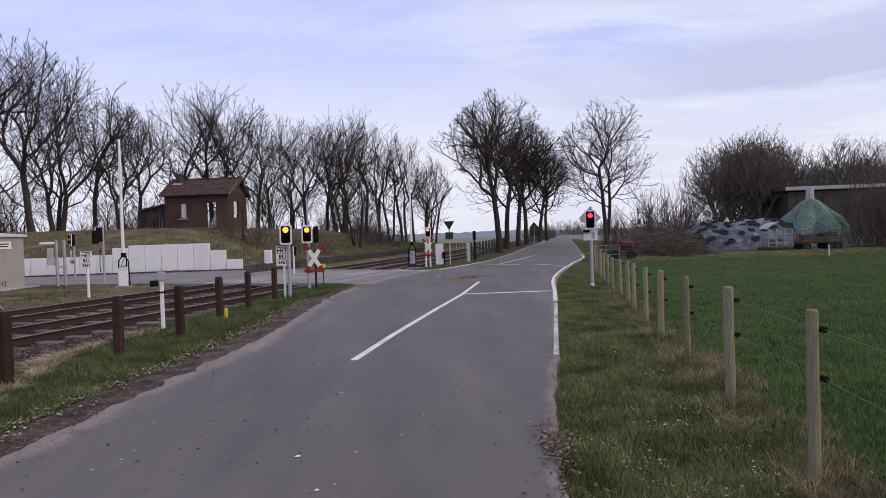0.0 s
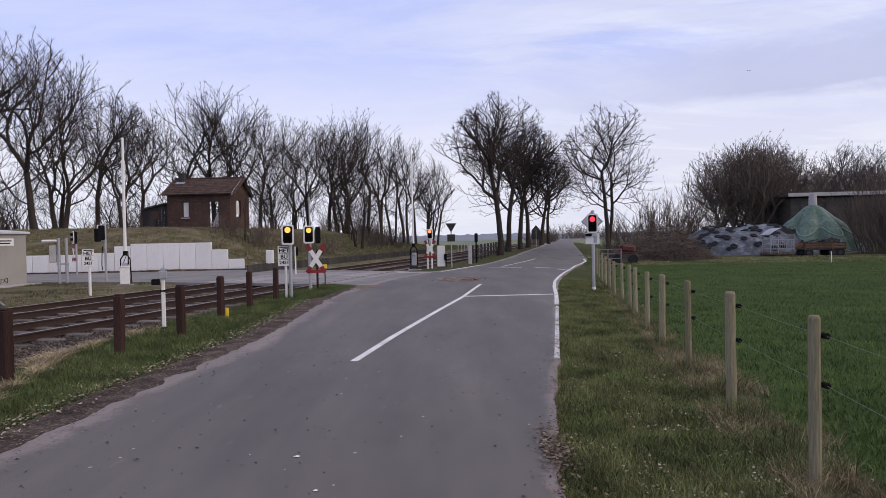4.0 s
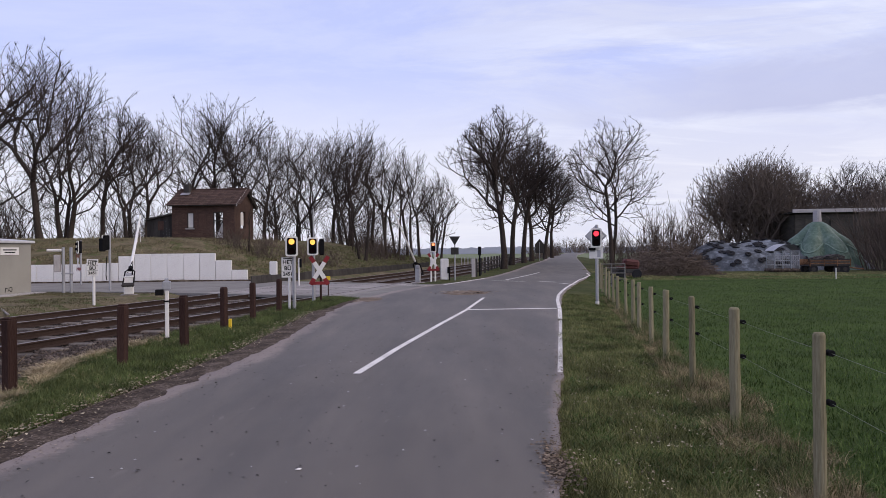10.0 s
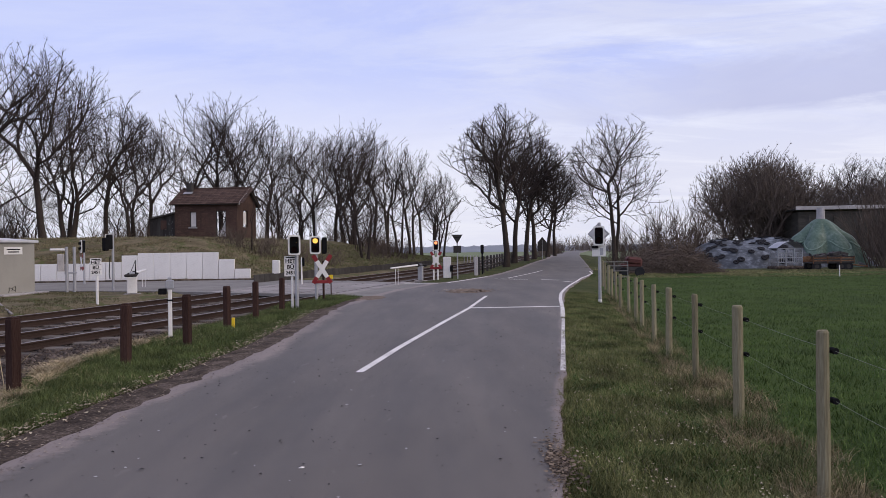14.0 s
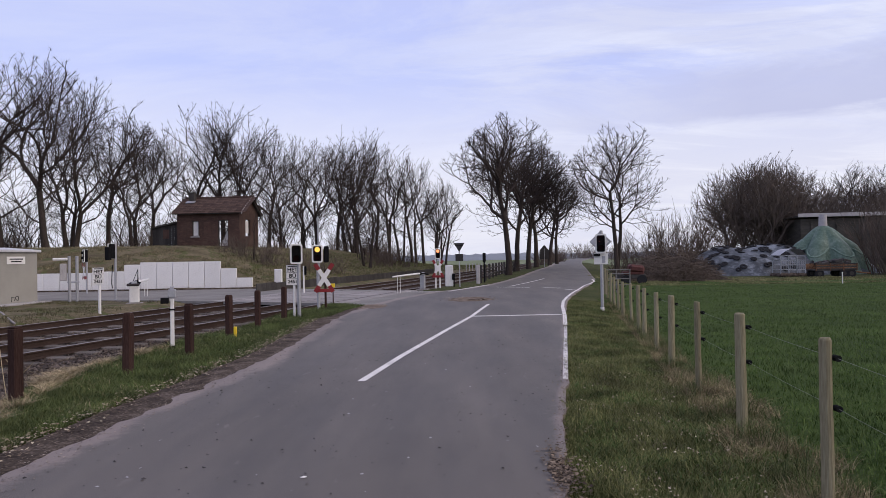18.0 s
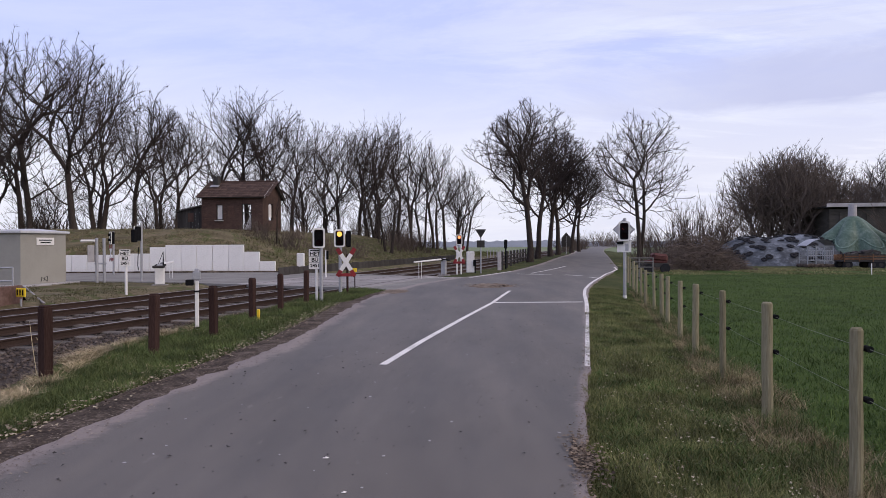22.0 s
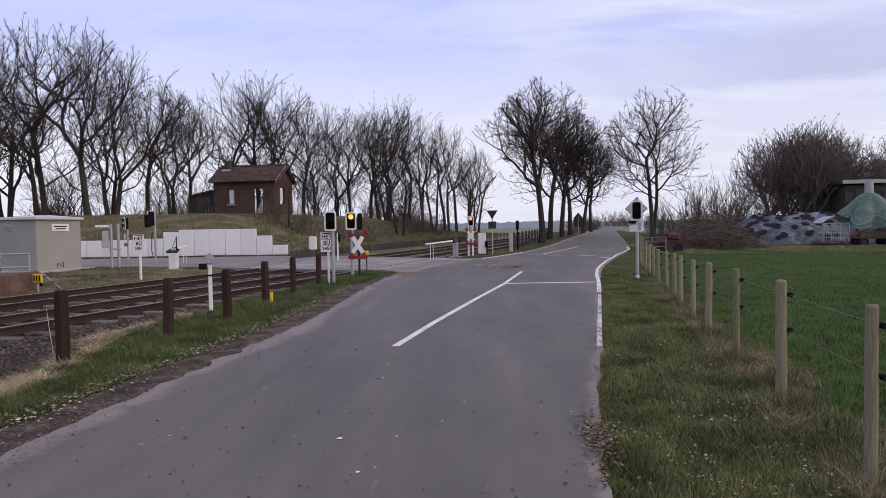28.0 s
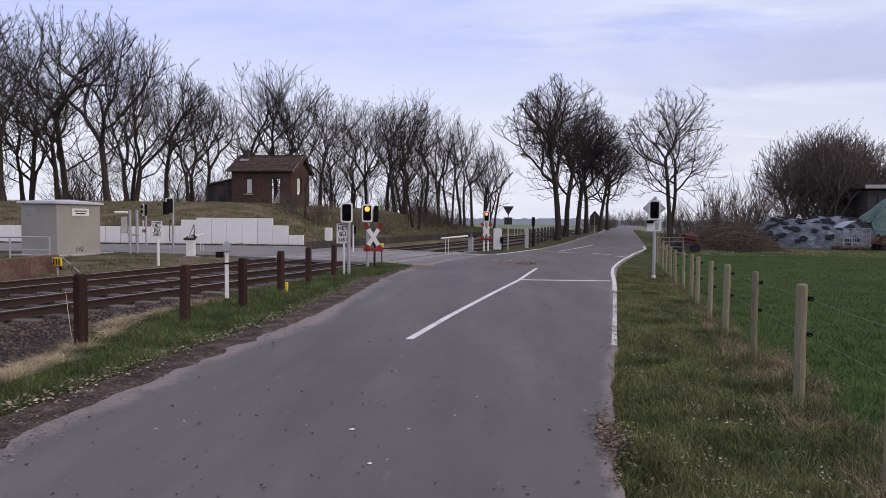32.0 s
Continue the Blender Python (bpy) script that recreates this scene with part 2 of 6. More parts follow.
EARTH = surface("brown_earth", [(0.066, 0.054, 0.030), (0.130, 0.107, 0.063), (0.21, 0.172, 0.108)], scale=9, scale2=0.7, mix2=0.45, rough=0.95, bump=0.9, dist=0.05, spots=(1.1, 0.54, (0.085, 0.092, 0.036)))
STONE = surface("ballast_stone", [(0.044, 0.034, 0.029), (0.088, 0.070, 0.061), (0.165, 0.136, 0.120)], scale=20, rough=0.9, island=0.5)
RUST = surface("rail_rust", [(0.035, 0.023, 0.019), (0.060, 0.040, 0.033)], scale=30, rough=0.88, bump=0.3, dist=0.004)
STEEL = surface("rail_head", [(0.20, 0.17, 0.16), (0.30, 0.27, 0.26)], scale=40, rough=0.45, metal=0.6, bump=0.1)
SLEEPER = surface("sleeper_wood", [(0.055, 0.046, 0.040), (0.115, 0.098, 0.086), (0.23, 0.205, 0.185)], scale=24, stretch=(1, 4, 1), rough=0.9, vary=0.35)
CONCRETE = surface("pale_concrete", [(0.30, 0.28, 0.28), (0.40, 0.38, 0.38), (0.47, 0.45, 0.45)], scale=25, scale2=1.0, rough=0.85, bump=0.2, vary=0.08)
WALLCON = surface("white_precast", [(0.62, 0.60, 0.58), (0.75, 0.73, 0.71), (0.81, 0.79, 0.77)], scale=14, scale2=0.8, rough=0.75, bump=0.12, vary=0.05, spots=(3.0, 0.72, (0.5, 0.5, 0.5)))
DARKWOOD = surface("dark_timber", [(0.022, 0.012, 0.010), (0.045, 0.024, 0.020), (0.065, 0.038, 0.030)], scale=26, stretch=(3, 3, 0.4), rough=0.85, bump=0.4, vary=0.2)
FENCEWOOD = surface("weathered_post", [(0.15, 0.128, 0.078), (0.25, 0.222, 0.142), (0.35, 0.318, 0.215)], scale=30, stretch=(3, 3, 0.25), rough=0.9, bump=0.25, vary=0.15, spots=(4.0, 0.70, (0.10, 0.078, 0.045)))
BARK = surface("bark", [(0.024, 0.019, 0.016), (0.048, 0.038, 0.033), (0.08, 0.064, 0.055)], scale=12, stretch=(2, 2, 0.5), rough=0.95, bump=0.8, dist=0.03, vary=0.2)
TWIG = surface("twig_bark", [(0.032, 0.025, 0.023), (0.060, 0.047, 0.043)], scale=6, rough=0.95, bump=0, vary=0.2)
COPSE_TWIG = surface("copse_twigs", [(0.095, 0.076, 0.065), (0.155, 0.126, 0.108)], scale=1.2, rough=0.95, bump=0, vary=0.22)
TWIG_BROWN = surface("brown_twigs", [(0.080, 0.062, 0.051), (0.140, 0.110, 0.092)], scale=1.2, rough=0.95, bump=0, vary=0.22, island=0.0)
WHITE = surface("white_enamel", [(0.68, 0.66, 0.64), (0.82, 0.80, 0.78)], scale=10, rough=0.45, bump=0.05, spots=(14, 0.72, (0.45, 0.43, 0.42)))
GALV = surface("galvanised_steel", [(0.34, 0.34, 0.36), (0.46, 0.46, 0.48)], scale=18, rough=0.5, metal=0.55, bump=0.08)
DULLSTEEL = surface("dull_steel_tube", [(0.12, 0.115, 0.11), (0.21, 0.20, 0.195)], scale=14, rough=0.65, metal=0.2, bump=0.06)
BLACK = surface("black_plastic", [(0.007, 0.007, 0.008), (0.013, 0.013, 0.014)], scale=12, rough=0.85, bump=0.05, spec=0.08)
RED = surface("sign_red", [(0.19, 0.016, 0.019), (0.27, 0.026, 0.030)], scale=10, rough=0.45, bump=0.05)
RED_GLASS = surface("dark_red_lens", [(0.012, 0.006, 0.006), (0.018, 0.007, 0.007)], scale=30, rough=0.85, bump=0.1, spec=0.05)
FADED_RED = surface("faded_red_paint", [(0.045, 0.014, 0.012), (0.08, 0.024, 0.021), (0.12, 0.046, 0.041)], scale=6, rough=0.7, bump=0.1)
YELLOW = surface("sign_yellow", [(0.75, 0.50, 0.02), (0.85, 0.60, 0.04)], scale=10, rough=0.5, bump=0.05)
LAMP_YELLOW = glow("lit_amber", (1.0, 0.56, 0.10), 1.15)
LAMP_RED = glow("lit_red", (1.0, 0.04, 0.07), 1.5)
LAMP_ORANGE = glow("lit_orange", (1.0, 0.30, 0.11), 1.5)
HUT = surface("hut_render", [(0.25, 0.24, 0.215), (0.315, 0.302, 0.272), (0.345, 0.332, 0.30)], scale=60, scale2=0.7, rough=0.85, bump=0.25, dist=0.004)
HUTROOF = surface("hut_roof", [(0.46, 0.46, 0.48), (0.60, 0.60, 0.62)], scale=14, rough=0.6, bump=0.1)
BRICK = surface("old_brick", [(0.055, 0.034, 0.028), (0.085, 0.052, 0.043), (0.12, 0.074, 0.06)], scale=16, scale2=0.9, rough=0.9, bump=0.4, vary=0.2)
BRICKJOINT = surface("brick_wall", [(0.05, 0.033, 0.028), (0.078, 0.05, 0.042), (0.105, 0.068, 0.056)], scale=9, scale2=0.7, rough=0.95, bump=0.5)
ROOFTILE = surface("clay_tile", [(0.045, 0.031, 0.026), (0.074, 0.048, 0.040), (0.115, 0.076, 0.064)], scale=10, scale2=1.2, rough=0.85, bump=0.3, vary=0.28)
DARKBOARD = surface("dark_board", [(0.035, 0.032, 0.032), (0.07, 0.065, 0.062)], scale=14, stretch=(3, 3, 0.5), rough=0.9, vary=0.2)
REDCON = surface("reddish_platform", [(0.085, 0.052, 0.044), (0.135, 0.082, 0.070), (0.19, 0.128, 0.11)], scale=10, scale2=0.9, rough=0.9, bump=0.3, vary=0.1)
TARP = surface("silage_sheet", [(0.022, 0.027, 0.034), (0.058, 0.067, 0.081), (0.20, 0.222, 0.255)], scale=2.6, scale2=0.6, mix2=0.4, rough=0.55, bump=0.5, dist=0.06)
GREENTARP = surface("green_tarpaulin", [(0.045, 0.085, 0.062), (0.085, 0.14, 0.105), (0.16, 0.22, 0.175)], scale=5, scale2=0.8, rough=0.55, bump=0.3, dist=0.04)
GREENHEM = surface("tarpaulin_hem", [(0.12, 0.19, 0.145), (0.20, 0.28, 0.225)], scale=6, rough=0.6, bump=0.2)
PALESTEEL = surface("painted_tube", [(0.24, 0.26, 0.28), (0.38, 0.40, 0.43)], scale=12, rough=0.6, bump=0.05)
RUBBER = surface("tyre_rubber", [(0.014, 0.014, 0.016), (0.03, 0.03, 0.034)], scale=20, rough=0.85, bump=0.3)
RUSTPAINT = surface("rusty_orange", [(0.06, 0.032, 0.022), (0.13, 0.070, 0.040), (0.26, 0.15, 0.09)], scale=8, rough=0.88, bump=0.3)
WIRE = surface("fence_wire", [(0.14, 0.155, 0.12), (0.22, 0.23, 0.19)], scale=30, rough=0.6, bump=0)
# pale blue-grey: the haze of distance is put into the woods' colour
HAZY_WOODS = surface("hazy_woods", [(0.34, 0.36, 0.44), (0.42, 0.44, 0.53)], scale=0.06, scale2=0.01, rough=1.0, bump=0)
GRASS = foliage("grass_blades", (0.060, 0.086, 0.025), (0.235, 0.225, 0.10))
MEADOW = foliage("meadow_blades", (0.044, 0.080, 0.020), (0.100, 0.142, 0.042))
STRAW = foliage("dry_grass", (0.20, 0.15, 0.085), (0.60, 0.50, 0.33))
DRYBROWN = foliage("brown_dry_grass", (0.105, 0.082, 0.043), (0.36, 0.295, 0.175))
MUD = surface("dropped_mud", [(0.090, 0.066, 0.051), (0.18, 0.138, 0.108), (0.30, 0.245, 0.198)], scale=14, scale2=2.0, rough=0.95, bump=0.9, dist=0.03)
LITTER = foliage("dead_leaves", (0.05, 0.032, 0.022), (0.27, 0.22, 0.17))
LUSH = foliage("lush_blades", (0.036, 0.060, 0.019), (0.135, 0.155, 0.060))
BLEACHED = foliage("bleached_leaves", (0.14, 0.10, 0.065), (0.46, 0.40, 0.29))
BROWN_LITTER = foliage("brown_litter", (0.040, 0.026, 0.017), (0.24, 0.185, 0.135))
GRIT = foliage("sandy_grit", (0.10, 0.080, 0.066), (0.30, 0.25, 0.205))
EDGE_GRASS = foliage("field_edge_blades", (0.085, 0.098, 0.036), (0.30, 0.27, 0.14))
HERB = foliage("roadside_herbs", (0.035, 0.068, 0.018), (0.10, 0.135, 0.042))


# ---- mesh tools ----
class Geo:
    """Collects vertices and faces of one mesh."""

    def __init__(self):
        self.v, self.f, self.m = [], [], []

    def add(self, verts, faces, mat=0):
        k = len(self.v)
        self.v += [tuple(p) for p in verts]
        self.f += [tuple(i + k for i in f) for f in faces]
        self.m += [mat] * len(faces)
        return self

    def box(self, c, s, rot=None, bevel=0.0, mat=0):
        """A box of size s round c, with chamfered edges."""
        h = [a / 2 for a in s]
        b = min(bevel, 0.45 * min(s))
        pts, faces = [], []
        if b <= 0:
            pts = [Vector((x * h[0], y * h[1], z * h[2])) for x in (-1, 1) for y in (-1, 1) for z in (-1, 1)]
            faces = [(0, 1, 3, 2), (4, 6, 7, 5), (0, 4, 5, 1), (2, 3, 7, 6), (0, 2, 6, 4), (1, 5, 7, 3)]
        else:
            index = {}
            for x in (-1, 1):
                for y in (-1, 1):
                    for z in (-1, 1):
                        for ax in range(3):
                            p = [x * (h[0] - b), y * (h[1] - b), z * (h[2] - b)]
                            p[ax] += b * (x, y, z)[ax]
                            index[x, y, z, ax] = len(pts)
                            pts.append(Vector(p))
            for ax in range(3):
                o = [a for a in range(3) if a != ax]
                for sgn in (-1, 1):
                    ring = []
                    for q in ((-1, -1), (1, -1), (1, 1), (-1, 1)):
                        t = [0, 0, 0]
                        t[ax], t[o[0]], t[o[1]] = sgn, q[0], q[1]
                        ring.append(index[(*t, ax)])
                    faces.append(tuple(ring) if (sgn > 0) == (ax != 1) else tuple(ring[::-1]))
                for q in ((-1, -1), (1, -1), (1, 1), (-1, 1)):
                    t = [0, 0, 0]
                    t[o[0]], t[o[1]] = q
                    lo, hi = list(t), list(t)
                    lo[ax], hi[ax] = -1, 1
                    faces.append((index[(*lo, o[0])], index[(*hi, o[0])], index[(*hi, o[1])], index[(*lo, o[1])]))
            for x in (-1, 1):
                for y in (-1, 1):
                    for z in (-1, 1):
                        faces.append((index[x, y, z, 0], index[x, y, z, 1], index[x, y, z, 2]))
        m = rot if rot is not None else Matrix.Identity(3)
        return self.add([m @ p + Vector(c) for p in pts], faces, mat)

    def cyl(self, p0, p1, r0, r1=None, sides=12, mat=0):
        return self.tube([p0, p1], [r0, r0 if r1 is None else r1], sides, mat, True)

    def tube(self, pts, radii, sides, mat=0, caps=False):
        pts = [Vector(p) for p in pts]
        k, faces, verts = len(pts), [], []
        side = None
        for i, p in enumerate(pts):
            d = pts[min(i + 1, k - 1)] - pts[max(i - 1, 0)]
            d = d.normalized() if d.length > 1e-9 else Vector((0, 0, 1))
            if side is None:
                side = d.cross(Vector((0.31, 0.95, 0.05)) if abs(d.y) < 0.9 else Vector((1, 0, 0.1))).normalized()
            else:
                side = (side - d * side.dot(d)).normalized()
            up = d.cross(side)
            for j in range(sides):
                a = 2 * math.pi * j / sides
                verts.append(p + (side * math.cos(a) + up * math.sin(a)) * radii[i])
        for i in range(k - 1):
            for j in range(sides):
                a, b = i * sides + j, i * sides + (j + 1) % sides
                faces.append((a, b, b + sides, a + sides))
        if caps:
            faces.append(tuple(range(sides))[::-1])
            faces.append(tuple((k - 1) * sides + j for j in range(sides)))
        return self.add(verts, faces, mat)

    def prism(self, outline, y0, y1, mat=0):
        """An outline in x and z, drawn out along y."""
        k = len(outline)
        verts = [(x, y0, z) for x, z in outline] + [(x, y1, z) for x, z in outline]
        faces = [tuple(range(k)), tuple(range(2 * k - 1, k - 1, -1))] + [(i, i + k, (i + 1) % k + k, (i + 1) % k) for i in range(k)]
        return self.add(verts, faces, mat)

    def grid(self, rows, mat=0):
        """A sheet through rows of points."""
        n = len(rows[0])
        verts = [p for r in rows for p in r]
        faces = [(i * n + j, i * n + j + 1, (i + 1) * n + j + 1, (i + 1) * n + j) for i in range(len(rows) - 1) for j in range(n - 1)]
        return self.add(verts, faces, mat)

    def mesh(self, name, mats, smooth=False, mend=True):
        me = bpy.data.meshes.new(name)
        me.from_pydata(self.v, [], self.f)
        for m in mats if isinstance(mats, (list, tuple)) else [mats]:
            me.materials.append(m)
        me.polygons.foreach_set("material_index", self.m)
        if smooth:
            me.polygons.foreach_set("use_smooth", [True] * len(self.f))
        if not mend:
            return me
        bm = bmesh.new()
        bm.from_mesh(me)
        bmesh.ops.recalc_face_normals(bm, faces=bm.faces)
        bm.to_mesh(me)
        bm.free()
        return me


def fast_mesh(name, verts, tris, material):
    """A mesh of many loose triangles from arrays."""
    me = bpy.data.meshes.new(name)
    me.vertices.add(len(verts))
    me.vertices.foreach_set("co", np.asarray(verts, np.float32).ravel())
    me.loops.add(3 * len(tris))
    me.loops.foreach_set("vertex_index", np.asarray(tris, np.int32).ravel())
    me.polygons.add(len(tris))
    me.polygons.foreach_set("loop_start", np.arange(0, 3 * len(tris), 3, dtype=np.int32))
    me.materials.append(material)
    me.update(calc_edges=True)
    return me


def thing(name, label, category, m=None, group="", kind=""):
    ob = new(name)
    ob.empty_display_size = 0.2
    if m is not None:
        ob.matrix_basis = m
    return tagged(ob, label, category, group, kind)


def part(name, geo, material, parent, label="", at=None, smooth=False):
    """One mesh object under a thing or a part; geo may be a mesh that is shared."""
    me = geo.mesh(name, material, smooth) if isinstance(geo, Geo) else geo
    ob = new(name, me)
    ob.parent = parent
    if at is not None:
        ob.matrix_basis = at
    return tagged(ob, label)


def solid(name, geo, material, label="", category="", kind="", group="", m=None, smooth=False):
    """A top-level mesh."""
    ob = new(name, geo.mesh(name, material, smooth) if isinstance(geo, Geo) else geo)
    if m is not None:
        ob.matrix_basis = m
    return tagged(ob, label, category, group, kind)


def lettering(text, size, material, parent, at):
    cu = bpy.data.curves.new("lettering", "FONT")
    cu.offset = 0.004
    cu.body, cu.size, cu.align_x, cu.align_y, cu.extrude = text, size, "CENTER", "CENTER", 0.001
    cu.materials.append(material)
    ob = new("lettering", cu)
    ob.parent = parent
    ob.matrix_basis = at
    return ob


def ease(a, b, x):
    t = min(1.0, max(0.0, (x - a) / (b - a)))
    return t * t * (3 - 2 * t)


def along(x, xs, ys):
    return float(np.interp(x, xs, ys))


# ---- plan ----
RIGHT_Y = [-40, 0, 4.85, 6.53, 8.65, 14.54, 17.81, 20.93, 25.0, 30.8, 36.3, 42.6, 68, 93, 130, 170, 206, 240]
RIGHT_X = [-4.0, 0.2, 0.79, 1.07, 1.46, 2.44, 2.97, 3.52, 4.34, 5.88, 7.54, 9.05, 13.4, 17.9, 25.2, 34.6, 42.5, 51]
LEFT_Y = [-40, 0, 4.93, 7.4, 11.5, 17.7, 20.3, 26.5, 30.4, 32.7, 37.45, 48.3, 70.3, 100, 140, 190, 240]
LEFT_X = [-8.0, -3.75, -3.62, -3.44, -3.16, -3.30, -3.2, -2.15, -0.91, 0.41, 2.07, 4.73, 9.9, 15.2, 23.0, 34.5, 45.5]
RAILS = (-15.85, -14.35, -12.45, -10.95)


def road_right(y):
    return along(y, RIGHT_Y, RIGHT_X)


def road_left(y):
    return along(y, LEFT_Y, LEFT_X)


def track_x(c, y):
    return c + 0.275 * y - 0.0003 * max(0.0, y) ** 2


def near_c(y):
    """Where the ballast ends and the grass strip begins."""
    return along(y, [4, 6.9, 7.6, 8.6, 9.5, 10.4, 11.2, 12.6, 16, 19.5], [-6.3, -7.0, -7.4, -8.05, -8.45, -8.8, -8.95, -9.2, -9.8, -10.4])


def far_drop(y):
    """The fields fall away slowly in the distance."""
    return 0.0066 * max(0.0, y - 190)


def ground_z(x, y):
    """Height of the land: meadow dip beside the road, ballast trough, and the old embankment behind the white wall."""
    z = -0.045
    z += ease(0.3, 2.4, x - road_right(y)) * along(y, [-30, 4, 10, 20, 30, 60, 200], [-0.02, -0.02, -0.10, -0.30, -0.24, -0.30, -0.30])
    c = x - track_x(0, y)
    z -= 0.26 * ease(near_c(y) + 0.15, near_c(y) - 0.5, c) * ease(-18.0, -17.2, c)
    if -18.2 > c and y < 22:
        z += 0.16 * ease(-18.2, -20.5, c) * ease(22, 16, y)
    u = track_x(RAILS[0], y) - x
    if y > 37.0 and u > 0:
        z += 2.66 * along(y, [37, 38, 46, 70, 80, 92, 112], [0.42, 0.5, 1, 1, 0.6, 0.33, 0]) * ease(2.5, 16, u)
    if y > 40:
        z += 0.3 * ease(40, 70, y) * ease(-6, 0, x - road_left(y)) * ease(6, 2, x - road_right(y))
    return z - far_drop(y)


def bumpy(x, y, amount):
    return amount * noise.noise((x * 0.9, y * 0.9, 3.3)) + 0.5 * amount * noise.noise((x * 2.7, y * 2.7, 8.1))


# ---- ground ----
xs = [-2500, -1200, -600, -300, -160, -100, -70, -52] + [-42 + 0.7 * i for i in range(120)] + [48, 60, 80, 110, 170, 300, 600, 1200, 2500]
ys = [-2500, -900, -300, -120, -60, -35] + [-20 + 0.7 * i for i in range(190)] + [116, 124, 135, 150, 175, 210, 260, 340, 480, 800, 1500, 3500]
g = Geo()
LAND = np.array([[ground_z(x, y) + (bumpy(x, y, 0.035) if -40 < x < 42 and -18 < y < 112 else 0) for x in xs] for y in ys])
g.grid([[(x, y, float(LAND[j, i])) for i, x in enumerate(xs)] for j, y in enumerate(ys)])
for k, f in enumerate(g.f):
    fx, fy = sum(g.v[i][0] for i in f) / 4, sum(g.v[i][1] for i in f) / 4
    # far faces switch to the field colour that is paled for haze
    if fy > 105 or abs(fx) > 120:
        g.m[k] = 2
    elif fx - track_x(0, fy) < -17.0 and (-26 < fx and 15 < fy < 30 or fy > 36.4):
        g.m[k] = 3
    elif fy < 46 and fx > along(fy, [-20, 2.4, 8.1, 15.7, 21.4, 29, 46], [2.0, 2.2, 3.1, 4.5, 5.4, 6.7, 10.6]):
        g.m[k] = 1
solid("ground", g, [TURF, MEADOW_TURF, HAZY_FIELD, EARTH], "rough grassland and meadow around a level crossing", "ground", "structure", smooth=True)


# ---- roads ----
def ribbon(lefts, rights, z, skirt, n=6, wobble=0.0):
    """A road sheet between two rows of edge points, with a turned-down edge."""
    rows = []
    for i, (a, b) in enumerate(zip(lefts, rights)):
        wa, wb = (wobble * noise.noise((i * 0.37, 1.5, 0)), wobble * noise.noise((i * 0.41, 9.5, 0))) if wobble else (0, 0)
        ax, bx = a[0] + wa, b[0] + wb
        row = [(ax - 0.02, a[1], z - skirt)]
        row += [(ax + (bx - ax) * k / n, a[1] + (b[1] - a[1]) * k / n, z) for k in range(n + 1)]
        rows.append(row + [(bx + 0.02, b[1], z - skirt)])
    return rows


def far_rise(y):
    return 0.3 * ease(40, 70, y) - far_drop(y)


ys_road = [-40 + 1.0 * i for i in range(36)] + [-4 + 0.16 * i for i in range(240)] + [34.4 + 1.2 * i for i in range(90)] + [145, 160, 180, 200, 220, 240]
ACROSS = (0.0, 0.02, 0.045, 0.075, 0.11, 0.15, 0.2, 0.3, 0.42, 0.54, 0.66, 0.78, 0.88, 0.94, 0.975, 1.0)
g, dust = Geo(), []
rows = []
for i, y in enumerate(ys_road):
    a = road_left(y) + 0.05 * noise.noise((i * 0.37, 1.5, 0)) + 0.05 * noise.noise((y * 2.1, 4.5, 0))
    b = road_right(y) + 0.03 * noise.noise((i * 0.41, 9.5, 0)) + 0.035 * noise.noise((y * 2.7, 6.5, 0))
    z = far_rise(y)
    rows.append([(a - 0.02, y, z - 0.1)] + [(a + (b - a) * u, y, z) for u in ACROSS] + [(b + 0.02, y, z - 0.1)])
    left = 0.58 + 0.34 * noise.noise((y * 0.35, 11.0, 0)) + 0.14 * noise.noise((y * 1.7, 12.0, 0))
    right = 0.16 + 0.10 * noise.noise((y * 0.6, 21.0, 0))
    line = [max(0.0, 1 - u * (b - a) / left) + 0.7 * max(0.0, 1 - (1 - u) * (b - a) / right) for u in ACROSS]
    dust += [line[0], *line, line[-1]]
g.grid(rows)
road = solid("road", g, ASPHALT, "worn grey asphalt country road with dusty crumbled edges", "road", "structure")
road.data.attributes.new("dust", "FLOAT", "POINT").data.foreach_set("value", dust)

near_edge = [(-1.6, 20.8), (-2.5, 21.9), (-3.3, 22.7), (-4.8, 24.1), (-6.4, 24.8), (-8.3, 25.5), (-12.2, 27.3), (-15.2, 28.0), (-20, 28.9), (-30, 30.6), (-48, 33.4)]
far_edge = [(0.6, 31.5), (-0.7, 31.2), (-1.8, 31.5), (-4.0, 33.2), (-6.5, 34.8), (-9.0, 36.2), (-11.5, 36.85), (-15.2, 36.6), (-20, 36.3), (-30, 36.2), (-48, 37.0)]
g = Geo()
g.grid(ribbon(near_edge, far_edge, -0.008, 0.10))
solid("side_road", g, ASPHALT_SIDE, "pale asphalt side road leading over the railway crossing", "road", "structure")

# soil strip where the asphalt breaks up
g = Geo()
rows = []
for i in range(200):
    y = -12.0 + 0.17 * i
    a = road_left(y) - 0.10
    w = 0.38 + 0.14 * noise.noise((y * 0.9, 12.2, 0))
    rows.append([(a - w, y, -0.05), (a - w * 0.45, y, 0.008), (a + 0.10 + 0.10 * noise.noise((y * 3, 3, 0)) + 0.05 * noise.noise((y * 9, 3, 0)), y, 0.009), (a + 0.34 + 0.20 * noise.noise((y * 2.2, 5, 0)) + 0.08 * noise.noise((y * 8, 5, 0)), y, -0.006)])
g.grid(rows)
solid("soil_strip", g, SOIL, "dark soil and leaf strip between grass and asphalt", "soil", "structure")
g = Geo()
